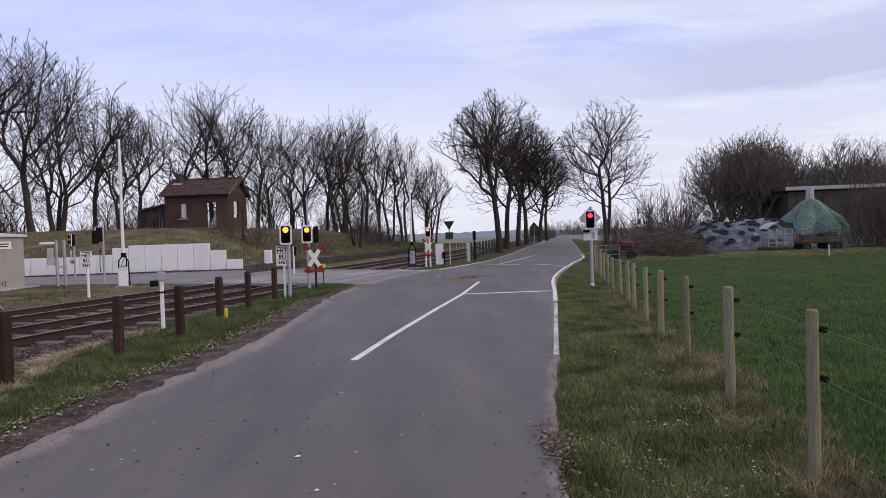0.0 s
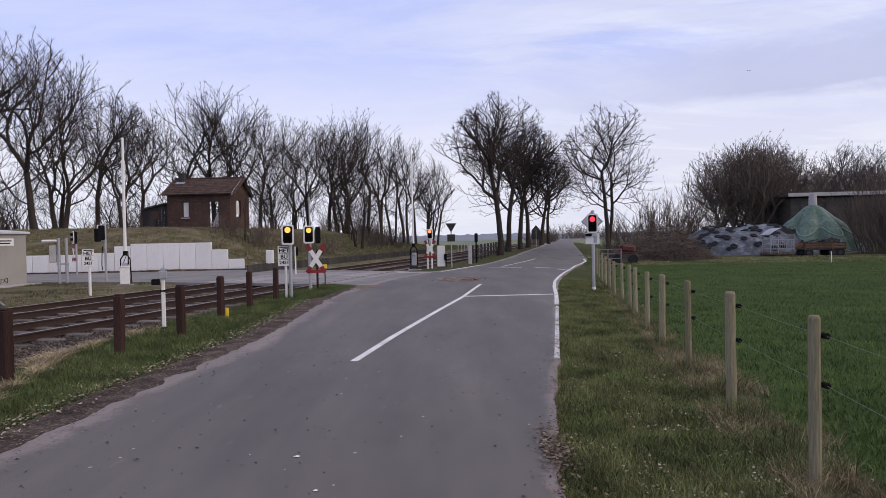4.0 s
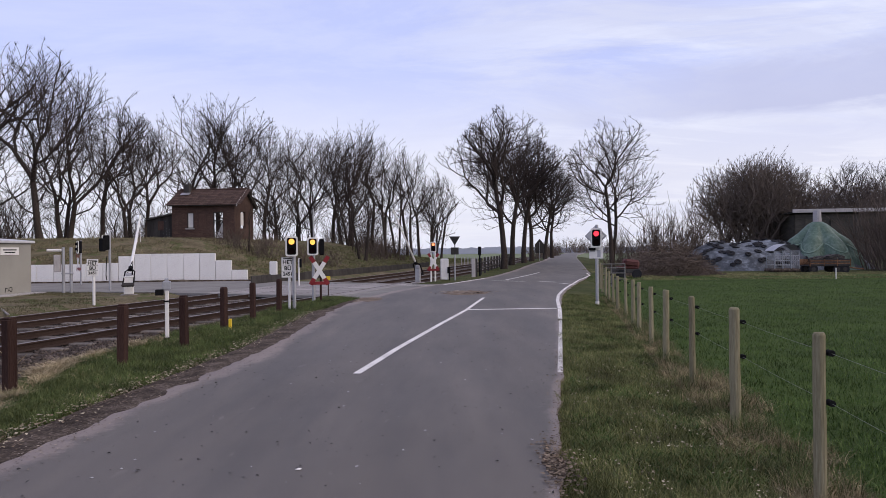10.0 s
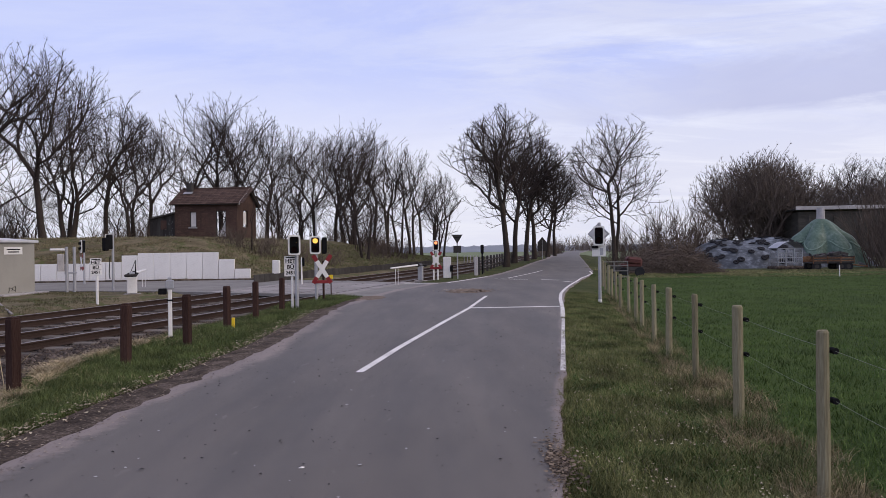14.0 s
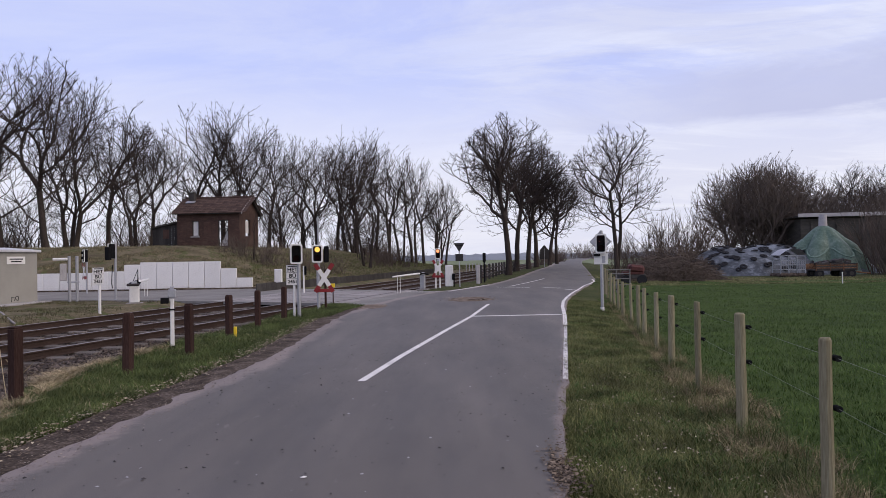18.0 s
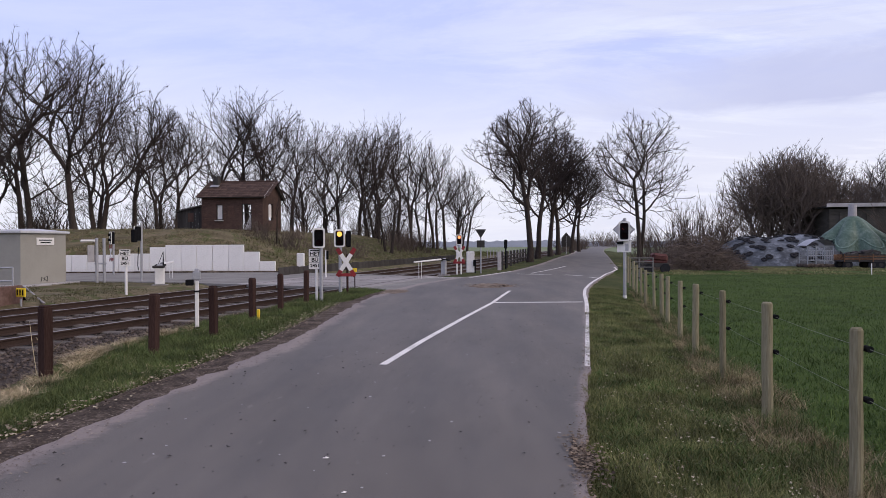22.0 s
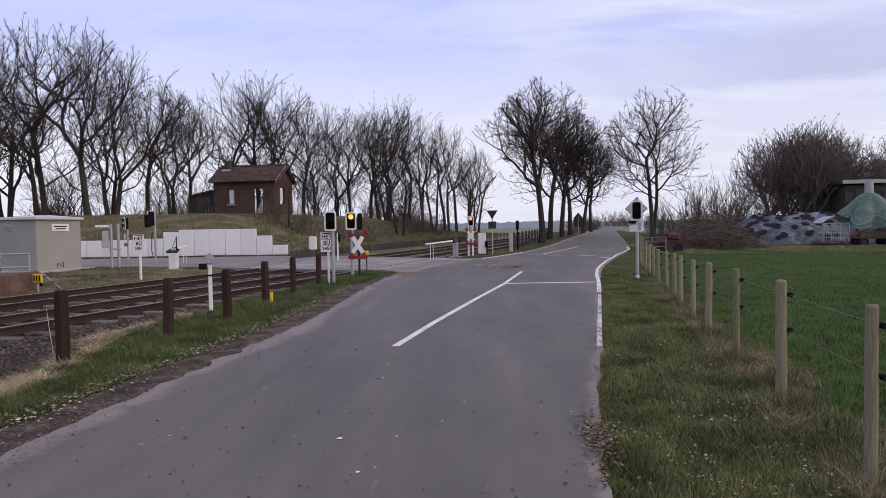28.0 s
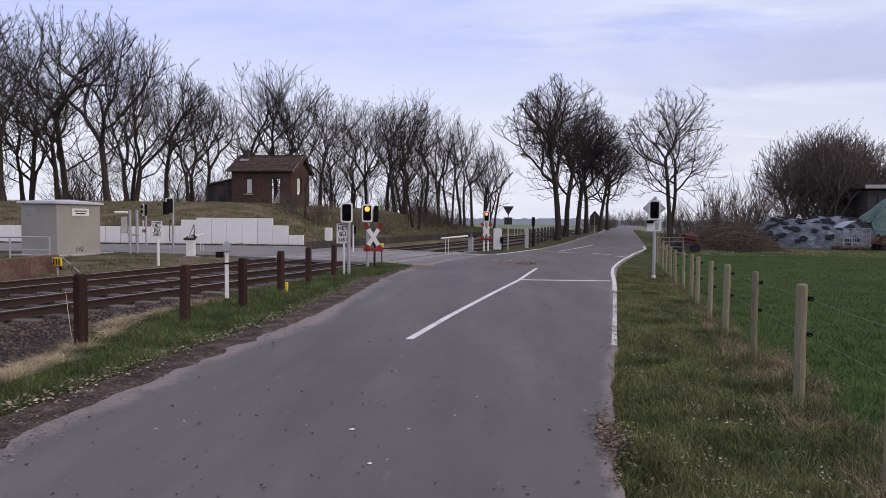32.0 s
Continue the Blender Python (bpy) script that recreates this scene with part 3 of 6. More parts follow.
ring = [(0.77 + 0.08 * math.cos(a) * (1 + 0.9 * noise.noise((a * 2.2, 1, 0))), 5.0 + 0.30 * math.sin(a) * (1 + 0.7 * noise.noise((a * 2.6, 5, 0))), 0.003) for a in [i * math.pi / 16 for i in range(32)]]
g.add(ring + [(0.86, 5.0, 0.012)], [(i, (i + 1) % 32, 32) for i in range(32)])
solid("soil_patch", g, SOIL, "soil washed over the broken asphalt edge", "soil", "structure")
g = Geo()
ring = [(0.62 + 0.85 * math.cos(a) * (1 + 0.35 * noise.noise((a * 2, 3, 0))), 24.6 + 0.95 * math.sin(a) * (1 + 0.3 * noise.noise((a * 2, 8, 0))), 0.003) for a in [i * math.pi / 20 for i in range(40)]]
mid = [(0.62 + 0.45 * math.cos(a), 24.6 + 0.5 * math.sin(a), 0.06 + 0.04 * noise.noise((a * 3, 0, 0))) for a in [i * math.pi / 20 for i in range(40)]]
g.add(ring + mid + [(0.62, 24.6, 0.085)], [(i, (i + 1) % 40, 40 + (i + 1) % 40, 40 + i) for i in range(40)] + [(40 + i, 40 + (i + 1) % 40, 80) for i in range(40)])
solid("mud_pile", g, MUD, "flat heap of mud and straw dropped on the asphalt", "mud")


g = Geo()
ring = [(-2.75 + 0.55 * math.cos(a) * (1 + 0.7 * noise.noise((a * 2, 21, 0))), 21.9 + 1.0 * math.sin(a) * (1 + 0.6 * noise.noise((a * 2, 31, 0))), 0.003) for a in [i * math.pi / 16 for i in range(32)]]
g.add(ring + [(-2.8, 21.9, 0.012)], [(i, (i + 1) % 32, 32) for i in range(32)])
solid("soil_patch", g, MUD, "brown grit spread from the grass corner onto the asphalt", "soil", "structure")


# ---- road markings ----
def stripe(points, width, name, label):
    g = Geo()
    rows = []
    for i, p in enumerate(points):
        a, b = Vector(points[max(0, i - 1)]), Vector(points[min(len(points) - 1, i + 1)])
        d = (b - a).normalized()
        s = Vector((d.y, -d.x)) * width / 2
        rows.append([(p[0] - s.x, p[1] - s.y, 0.004 + far_rise(p[1])), (p[0] + s.x, p[1] + s.y, 0.004 + far_rise(p[1]))])
    g.grid(rows)
    return solid(name, g, PAINT_WORN if "worn" in label else PAINT, label, "road marking", group="road markings")


def dense(pts, step=0.4):
    out = []
    for (ax, ay), (bx, by) in zip(pts, pts[1:]):
        k = max(1, int(math.hypot(bx - ax, by - ay) / step))
        out += [(ax + (bx - ax) * i / k, ay + (by - ay) * i / k) for i in range(k)]
    return out + [pts[-1]]


stripe(dense([(-1.22, 8.74), (-0.86, 10.9), (-0.2, 14.4), (0.48, 17.84), (0.80, 19.9), (1.17, 22.2)]), 0.105, "centre_line", "solid white centre line painted on asphalt")
stripe([(0.52, 17.84), (1.7, 17.92), (2.90, 17.99)], 0.20, "stop_line", "thin white stop line across one lane")
edge_pts = [(1.46, 8.7), (1.96, 11.6), (2.44, 14.54), (2.97, 17.81), (3.40, 20.6), (3.84, 23.0), (4.34, 25.2), (5.0, 27.8), (5.88, 30.9), (6.7, 33.8), (7.5, 36.3), (8.3, 38.7), (8.75, 40.6), (9.0, 42.6)]
for a, b in ((0.0, 1.5), (1.55, 3.2), (3.28, 5.4), (5.47, 6.4)):
    seg = [(1.46 + 0.167 * s, 8.7 + 0.986 * s) for s in (a, (a + b) / 2, b)]
    stripe([(x - 0.02, y) for x, y in seg], 0.068, "edge_line", "worn broken white edge line with gaps")
stripe(dense([(2.55, 15.3), (2.96, 17.81), (3.36, 20.6), (3.78, 23.0), (4.28, 25.2), (4.94, 27.8), (5.82, 30.9), (6.6, 33.8), (7.42, 36.3), (8.3, 39.2), (8.85, 42.6)]), 0.10, "edge_line", "curved white edge line along the grass verge")
stripe(dense([(2.95, 34.6), (4.2, 38.4), (6.05, 44.4)]), 0.11, "centre_line", "white centre line beyond the junction")
for a, b in (((2.2, 34.0), (3.8, 33.0)), ((4.45, 32.9), (5.15, 31.9)), ((5.2, 30.9), (5.6, 29.6)), ((-2.4, 30.6), (-0.6, 30.2)), ((-0.2, 30.6), (2.0, 36.8))):
    stripe(dense([a, b]), 0.14, "junction_dash", "short white junction dash")


# ---- railway ----
def crossing_near(x):
    return along(x, [-12.2, -8.3, -6.4, -4.8, -3.3, -2.5], [27.3, 25.5, 24.8, 24.1, 22.7, 21.9])


g = Geo()
rows = []
for y in [-24 + 2.0 * i for i in range(14)] + [4 + 0.4 * i for i in range(45)] + [22 + 1.2 * i for i in range(105)]:
    row = []
    for c, z in ((-18.2, -0.34), (-17.3, -0.20), (-16.6, -0.165), (-15.1, -0.175), (-13.4, -0.17), (-11.7, -0.175), (min(-10.6, near_c(y) - 0.35), -0.17), (near_c(y) - 0.15, -0.19), (near_c(y) + 0.1, -0.24)):
        row.append((track_x(c, y), y, z + 0.012 * noise.noise((c * 2, y * 2, 0))))
    rows.append(row)
g.grid(rows)
solid("ballast_bed", g, BALLAST, "brown crushed-stone ballast under two railway tracks", "ballast", "structure")

# loose stones of the near shoulder
rng = np.random.default_rng(5)
N = 15000
cy = 3.5 + 20.5 * rng.random(N) ** 1.3
cc = rng.uniform(-17.2, -8.0, N)
near = rng.random(N) < 0.6
cc[near] = rng.uniform(-10.8, -6.8, near.sum())
cc = np.minimum(cc, np.array([near_c(v) for v in cy]) - 0.04)
cx = np.array([track_x(c, y) for c, y in zip(cc, cy)])
octa = np.array([(1, 0, 0), (-1, 0, 0), (0, 1, 0), (0, -1, 0), (0, 0, 1), (0, 0, -1)], float)
size = rng.uniform(0.022, 0.048, N)
verts = octa[None] * (0.6 + 0.8 * rng.random((N, 6, 1))) * size[:, None, None]
ang = rng.uniform(0, 6.28, N)
ca, sa = np.cos(ang)[:, None], np.sin(ang)[:, None]
verts = np.stack([verts[..., 0] * ca - verts[..., 1] * sa, verts[..., 0] * sa + verts[..., 1] * ca, verts[..., 2] * 0.8], -1)
verts += np.stack([cx, cy, np.interp(cc, [-10.5, -8.3], [-0.165, -0.185])], -1)[:, None]
tri = np.array([(0, 2, 4), (2, 1, 4), (1, 3, 4), (3, 0, 4), (2, 0, 5), (1, 2, 5), (3, 1, 5), (0, 3, 5)])
solid("ballast_stones", fast_mesh("ballast_stones", verts.reshape(-1, 3), (tri[None] + 6 * np.arange(N)[:, None, None]).reshape(-1, 3), STONE), None, "loose brown ballast stones", "ballast", "stuff")

HEAD = [(-0.065, -0.150), (0.065, -0.150), (0.060, -0.135), (0.010, -0.118), (0.010, -0.042), (0.035, -0.032), (0.036, -0.004), (0.030, 0.0), (-0.030, 0.0), (-0.036, -0.004), (-0.035, -0.032), (-0.010, -0.042), (-0.010, -0.118), (-0.060, -0.135)]


def rail_mesh(c0, c):
    """A rail with foot, web and head, swept along the track; places are relative to the track's own line c0."""
    g = Geo()
    ys_r = [-24 + 2.0 * i for i in range(72)]
    k = len(HEAD)
    verts = [(track_x(c, y) + px - c0, y, 0.006 + pz) for y in ys_r for px, pz in HEAD]
    for i in range(len(ys_r) - 1):
        for j in range(k):
            a, b = i * k + j, i * k + (j + 1) % k
            g.f.append((a, b, b + k, a + k))
            g.m.append(1 if j in (6, 7, 8) else 0)
    g.v = verts
    return g


sleeper_mesh = Geo().box((0, 0, 0), (2.5, 0.24, 0.16), bevel=0.02).mesh("sleeper", SLEEPER)
for name, a, b in (("near", RAILS[2], RAILS[3]), ("far", RAILS[0], RAILS[1])):
    mid_c = (a + b) / 2
    track = thing("railway_track", "rusty single railway track on weathered sleepers in ballast", "railway track", Matrix.Translation((mid_c, 0, 0)), "railway tracks")
    for c in (a, b):
        part("rail", rail_mesh(mid_c, c), [RUST, STEEL], track, "rusty rail with a dull worn head")
    rng_s = random.Random(11)
    for i in range(130):
        y = -1.5 + 0.64 * i
        x = track_x(mid_c, y)
        if crossing_near(x) - 0.3 < y < 33.5 + 0.3 * (x + 4):
            continue
        part("sleeper", sleeper_mesh, SLEEPER, track, at=pose(x - mid_c, y, -0.215 + rng_s.uniform(-0.008, 0.006), 0, 0, -15.4 + rng_s.uniform(-1.5, 1.5)))

# concrete slabs of the level crossing between and beside the rails
DECK = surface("deck_concrete", [(0.21, 0.192, 0.182), (0.28, 0.258, 0.246), (0.35, 0.325, 0.31)], scale=30, rough=0.9, bump=0.3, dist=0.006, vary=0.12)
crossing = thing("crossing_deck", "pale concrete slabs laid between the rails of the level crossing", "crossing deck", Matrix.Translation((0, 0, 0)))
for c, w in ((-15.10, 1.30), (-13.40, 1.70), (-11.70, 1.30), (-10.55, 0.55), (-16.25, 0.55)):
    panel = Geo().box((0, 0, 0), (w, 1.18, 0.10), bevel=0.012).mesh("deck_slab", DECK)
    for i in range(9):
        y = 22.0 + 1.2 * i
        x = track_x(c, y)
        if y < crossing_near(x) + 0.5 or y > 33.2 + 0.3 * (x + 4):
            continue
        part("deck_slab", panel, None, crossing, at=pose(x, y, -0.046, 0, 0, -15.2))

# low edging of old sleepers behind the far rail
edging = thing("edging_wall", "low grey-brown edging of upright boards along the railway", "edging", Matrix.Translation((0, 0, 0)))
plank = Geo().box((0, 0, 0), (0.06, 0.945, 0.62), bevel=0.008).mesh("board", DARKBOARD)
for i in range(34):
    y = 33.6 + 0.95 * i
    part("board", plank, DARKBOARD, edging, at=pose(track_x(-18.6, y), y, 0.08 + 0.02 * math.sin(i * 2.3), 0, 0, -15))


# ---- white retaining wall ----
wall = thing("retaining_wall", "white precast concrete panels of a stepped retaining wall", "wall", Matrix.Translation((0, 0, 0)), kind="structure")
wall["category"] = "wall"
x, i = -38.6, 0
while x < -11.2:
    h = 1.02 if x < -20.4 else 1.08 if x < -18.9 else 1.44 if x < -17.5 else 1.56 if x < -13.3 else 1.16 if x < -12.4 else 0.62
    y = along(x, [-38, -22.75, -11.7], [36.0, 36.65, 37.1])
    w = 0.885
    part("wall_panel", Geo().box((0, 0, h / 2 - 0.15), (w - 0.022, 0.14, h + 0.3), bevel=0.012), WALLCON, wall, at=pose(x + w / 2, y, -0.02, 0, 0, 2.5))
    x += w
    i += 1
g = Geo()
for k in range(46):
    x = -38 + 0.6 * k
    s = 0.25 + 0.2 * noise.noise((x * 1.3, 0, 0))
    g.box((x, along(x, [-38, -22.75, -11.7], [35.85, 36.5, 36.95]), 0.0), (0.62, 0.22, 0.10 + 0.12 * s), Matrix.Rotation(0.2 * noise.noise((x, 3, 0)), 3, "Z"), 0.04)
solid("soil_kerb", g, SOIL, "dark earth and weeds along the foot of the white wall", "soil", "structure")


# ---- brick house on the embankment ----
house = thing("old_brick_house", "small derelict red-brown brick railway house with a tiled roof", "house", pose(-22.4, 54.0, 2.70, 0, 0, -3))
HW, HD, HE, HR = 5.2, 4.4, 2.88, 4.12
T = 0.24


def wall_with_holes(length, height, holes, thick):
    """A wall along x from 0, y from 0 to thick, with through openings (x0, z0, x1, z1)."""
    g = Geo()
    xs_w = sorted({0.0, length, *[h[0] for h in holes], *[h[2] for h in holes]})
    for a, b in zip(xs_w, xs_w[1:]):
        mid = (a + b) / 2
        z = -0.4
        for h in sorted([h for h in holes if h[0] <= mid <= h[2]], key=lambda q: q[1]):
            if h[1] > z:
                g.box(((a + b) / 2, thick / 2, (z + h[1]) / 2), (b - a, thick, h[1] - z))
            z = h[3]
        g.box(((a + b) / 2, thick / 2, (z + height) / 2), (b - a, thick, height - z))
    return g


front_holes = [(1.25, 0.85, 1.80, 2.12), (3.42, 0.05, 4.26, 2.15)]
part("front_wall", wall_with_holes(HW, HE, front_holes, T), BRICKJOINT, house)
back_holes = [(1.0, 0.0, 2.7, 2.4), (3.4, 0.6, 4.9, 2.4)]
part("back_wall", wall_with_holes(HW, HE, back_holes, T), BRICKJOINT, house, at=pose(0, HD - T, 0))
gable_holes = [(1.1, 0.85, 2.25, 2.25)]
part("gable_wall", wall_with_holes(HD - 2 * T, HE, gable_holes, T), BRICKJOINT, house, at=pose(HW, T, 0, 0, 0, 90))
part("gable_wall", wall_with_holes(HD - 2 * T, HE, [], T), BRICKJOINT, house, at=pose(T, T, 0, 0, 0, 90))
for x0 in (0.0, HW - T):
    g = Geo()
    k = [(0, HE), (HD, HE), (HD / 2, HR - 0.08)]
    g.add([(x0, y, z) for y, z in k] + [(x0 + T, y, z) for y, z in k], [(0, 1, 2), (5, 4, 3), (0, 3, 4, 1), (1, 4, 5, 2), (2, 5, 3, 0)])
    part("gable", g, BRICKJOINT, house)
for h in front_holes[:1]:
    fr = Geo()
    for cx_, cz_, sx, sz in ((h[0] + 0.03, (h[1] + h[3]) / 2, 0.06, h[3] - h[1]), (h[2] - 0.03, (h[1] + h[3]) / 2, 0.06, h[3] - h[1]), ((h[0] + h[2]) / 2, h[1] + 0.03, h[2] - h[0], 0.06), ((h[0] + h[2]) / 2, h[3] - 0.03, h[2] - h[0], 0.06)):
        fr.box((cx_, 0.12, cz_), (sx, 0.06, sz))
    part("window_frame", fr, DARKBOARD, house)
    part("window_sill", Geo().box(((h[0] + h[2]) / 2, -0.02, h[1] - 0.05), (h[2] - h[0] + 0.16, 0.22, 0.09), bevel=0.01), CONCRETE, house)
# whitish panels added in place of bright sky seen through the window holes
part("window_board", Geo().box((1.525, 0.16, 1.49), (0.44, 0.03, 1.16), bevel=0.005), WALLCON, house, "whitish panel in a window opening, standing in for bright sky")
part("window_board", Geo().box((HW - 0.14, T + 1.62, 1.62), (0.03, 1.0, 1.05), bevel=0.005), WALLCON, house, "whitish panel in the gable window, standing in for bright sky")
part("bricked_window", Geo().box((2.52, 0.0, 1.55), (0.55, 0.05, 0.9), bevel=0.01), BRICK, house, "bricked-up window with a faint old notice")
door_g = Geo()
door_g.box((3.45, 0.1, 1.1), (0.06, 0.1, 2.1)).box((4.23, 0.1, 1.1), (0.06, 0.1, 2.1)).box((3.84, 0.1, 2.11), (0.84, 0.1, 0.07)).box((3.84, 0.1, 1.45), (0.78, 0.05, 0.05)).box((3.9, 0.12, 0.8), (0.05, 0.04, 1.4), Matrix.Rotation(0.4, 3, "Y"))
part("door_frame", door_g, DARKBOARD, house, "broken frame of a doorless opening")
part("broken_door", Geo().box((4.0, 0.35, 0.55), (0.62, 0.04, 1.3), Matrix.Rotation(0.5, 3, "Y"), 0.01), WHITE, house, "pale broken door leaf leaning in the opening")
brick_me = Geo().box((0, 0, 0), (0.235, 0.03, 0.066), bevel=0.008).mesh("brick", BRICK)
rng_b = random.Random(4)
count = 0
for r in range(33):
    for c in range(23):
        if count >= 300 or rng_b.random() < 0.55:
            continue
        bx, bz = 0.13 + 0.245 * c + (0.12 if r % 2 else 0), 0.05 + 0.078 * r
        if bx > HW - 0.12 or any(h[0] - 0.13 < bx < h[2] + 0.13 and h[1] - 0.05 < bz < h[3] + 0.05 for h in [*front_holes, (2.2, 1.05, 2.85, 2.05)]):
            continue
        part("brick", brick_me, BRICK, house, at=pose(bx, 0.004 - rng_b.random() * 0.006, bz))
        count += 1
tile_me = Geo().box((0, 0, 0), (0.30, 0.36, 0.03), bevel=0.01).mesh("roof_tile", ROOFTILE)
pitch = math.atan2(HR - HE, HD / 2)
for side in (0, 1):
    m_side = pose(0, 0, 0) if side == 0 else Matrix.Translation((HW, HD, 0)) @ Matrix.Rotation(math.pi, 4, "Z")
    g = Geo()
    n_up = 9
    slope = math.hypot(HR - HE, HD / 2) + 0.42
    base = m_side @ Matrix.Translation((0, -0.36, HE - 0.36 * math.tan(pitch))) @ Matrix.Rotation(pitch, 4, "X")
    deck = part("roof_deck", Geo().box((HW / 2, slope / 2, -0.03), (HW + 0.55, slope, 0.05)), DARKBOARD, house, at=base)
    if side == 0:
        for r in range(n_up):
            for c in range(20):
                part("roof_tile", tile_me, ROOFTILE, house, at=base @ pose(-0.22 + 0.31 * c, 0.17 + r * slope / n_up, 0.03 + rng_b.random() * 0.012, -3, 0, rng_b.uniform(-1.5, 1.5)))
    else:
        for r in range(n_up):
            for c in range(20):
                g.box((-0.22 + 0.31 * c, 0.17 + r * slope / n_up, 0.03), (0.30, 0.36, 0.03))
        part("tile_field", g, ROOFTILE, house, at=base)
g = Geo()
for c in range(14):
    g.cyl((-0.25 + 0.42 * c, HD / 2, HR + 0.03), (0.19 + 0.42 * c, HD / 2, HR + 0.05), 0.11, 0.10, 8)
part("ridge_tiles", g, ROOFTILE, house)
part("bargeboard", Geo().box((HW + 0.27, HD * 0.25 - 0.15, (HE + HR) / 2 - 0.12), (0.03, slope, 0.16), Matrix.Rotation(pitch, 3, "X")), WHITE, house, "pale weathered bargeboard")
part("bargeboard", Geo().box((HW + 0.27, HD * 0.75 + 0.15, (HE + HR) / 2 - 0.12), (0.03, slope, 0.16), Matrix.Rotation(-pitch, 3, "X")), DARKBOARD, house)
chim = part("chimney", Geo().box((0.55, 1.75, HR + 0.02), (0.46, 0.46, 0.9), bevel=0.02).box((0.55, 1.75, HR + 0.44), (0.54, 0.54, 0.09), bevel=0.02), DARKBOARD, house, "dark brick chimney")
part("chimney_flashing", Geo().box((0.55, 1.32, HR - 0.36), (0.75, 0.4, 0.03), Matrix.Rotation(pitch, 3, "X")), GALV, house)
shed = thing("lean_to_shed", "dark weathered wooden lean-to shed beside the brick house", "shed", pose(-24.85, 55.0, 2.66, 0, 0, -3))
for k in range(8):
    part("board", Geo().box((0.13 + 0.265 * k, 0, 0.85 + 0.028 * k), (0.25, 0.035, 1.9 + 0.056 * k), bevel=0.006), DARKBOARD, shed)
part("side_boards", Geo().box((0.0, 1.2, 0.8), (0.05, 2.4, 1.75)), DARKBOARD, shed)
part("roof", Geo().box((1.05, 1.1, 1.86), (2.5, 2.7, 0.06), Matrix.Rotation(-0.21, 3, "Y")), DARKBOARD, shed, "dark felted lean-to roof")
part("shutter", Geo().box((1.15, -0.03, 1.15), (0.5, 0.03, 0.75), bevel=0.01), BRICK, shed, "brown faded shutter")


# ---- relay hut, platform edge and railing ----
hut = thing("relay_hut", "beige rendered concrete relay hut with a flat pale roof", "relay hut", pose(-17.68, 25.25, -0.05, 0, 0, -7))
HX, HY, HZ = 1.7, 2.45, 2.1
part("hut_body", Geo().box((-HX / 2, HY / 2, HZ / 2), (HX, HY, HZ), bevel=0.02), HUT, hut)
part("base_slab", Geo().box((-HX / 2 + 0.15, HY / 2 - 0.1, 0.02), (HX + 0.7, HY + 0.6, 0.1), bevel=0.02), CONCRETE, hut)
g = Geo().box((-HX / 2, HY / 2, HZ + 0.05), (HX + 0.22, HY + 0.22, 0.10), bevel=0.02)
k = [(-HX - 0.1, -0.1), (0.1, -0.1), (0.1, HY + 0.1), (-HX - 0.1, HY + 0.1)]
g.add([(a, b, HZ + 0.1) for a, b in k] + [(-HX / 2 - 0.4, HY / 2, HZ + 0.2), (-HX / 2 + 0.4, HY / 2, HZ + 0.2)], [(0, 1, 5, 4), (1, 2, 5), (2, 3, 4, 5), (3, 0, 4)])
part("hut_roof", g, HUTROOF, hut, "low pale hipped concrete roof")
g = Geo().box((-HX * 0.72, -0.012, 1.78), (0.34, 0.03, 0.26), bevel=0.005)
for k in range(5):
    g.box((-HX * 0.72, -0.03, 1.69 + 0.045 * k), (0.30, 0.02, 0.02), Matrix.Rotation(0.6, 3, "X"))
part("vent_grille", g, GALV, hut)
plate = part("name_plate", Geo().box((0.012, HY * 0.52, 1.78), (0.02, 0.95, 0.30), bevel=0.004), WHITE, hut, "white name plate with two lines of small dark print")
for z, w in ((1.83, 0.7), (1.73, 0.55)):
    part("print_line", Geo().box((0.024, HY * 0.52, z), (0.004, w, 0.045)), BLACK, plate)
g = Geo()
for a, b, c2, d in ((0.0, 0.0, 0.02, 0.2), (0.03, 0.18, 0.16, 0.16), (0.15, 0.05, 0.22, 0.2), (0.24, 0.2, 0.36, 0.22), (0.34, 0.02, 0.36, 0.2), (0.22, 0.1, 0.3, 0.04)):
    g.tube([(0.004, 1.02 + a, 0.12 + b), (0.004, 1.02 + (a + c2) / 2 + 0.02, 0.12 + (b + d) / 2), (0.004, 1.02 + c2, 0.12 + d)], [0.012] * 3, 4)
part("paint_scrawl", g, BLACK, hut, "black sprayed scrawl low on the wall")

platform = thing("platform_edge", "reddish old platform edge of upright slabs", "platform", Matrix.Translation((0, 0, 0)), kind="structure")
for k in range(9):
    y = 18.75 - 1.22 * k
    part("platform_slab", Geo().box((0, 0, 0), (0.16, 1.2, 0.78), bevel=0.02), REDCON, platform, at=pose(-13.16 + 0.02 * k - 0.004 * k * k, y - 0.6, 0.04, 0, 0, -2 - 0.5 * k))
g = Geo()
g.grid([[(-13.2, y, 0.33), (-14.6, y, 0.34), (-17.0, y, 0.2), (-21, y, -0.02)] for y in (6, 10, 14, 17, 18.7)] + [[(-13.3, 19.4, -0.2), (-14.7, 19.9, 0.0), (-17, 21, -0.02), (-21, 22, -0.1)]])
solid("platform_top", g, TURF, "grassy top of the old platform", "platform", "structure")
railing = thing("railing", "grey tubular steel railing on the old platform", "railing", Matrix.Translation((0, 0, 0)))
pts = [(-13.12 - 1.02 * k, 18.40 - 0.27 * k) for k in range(9)]
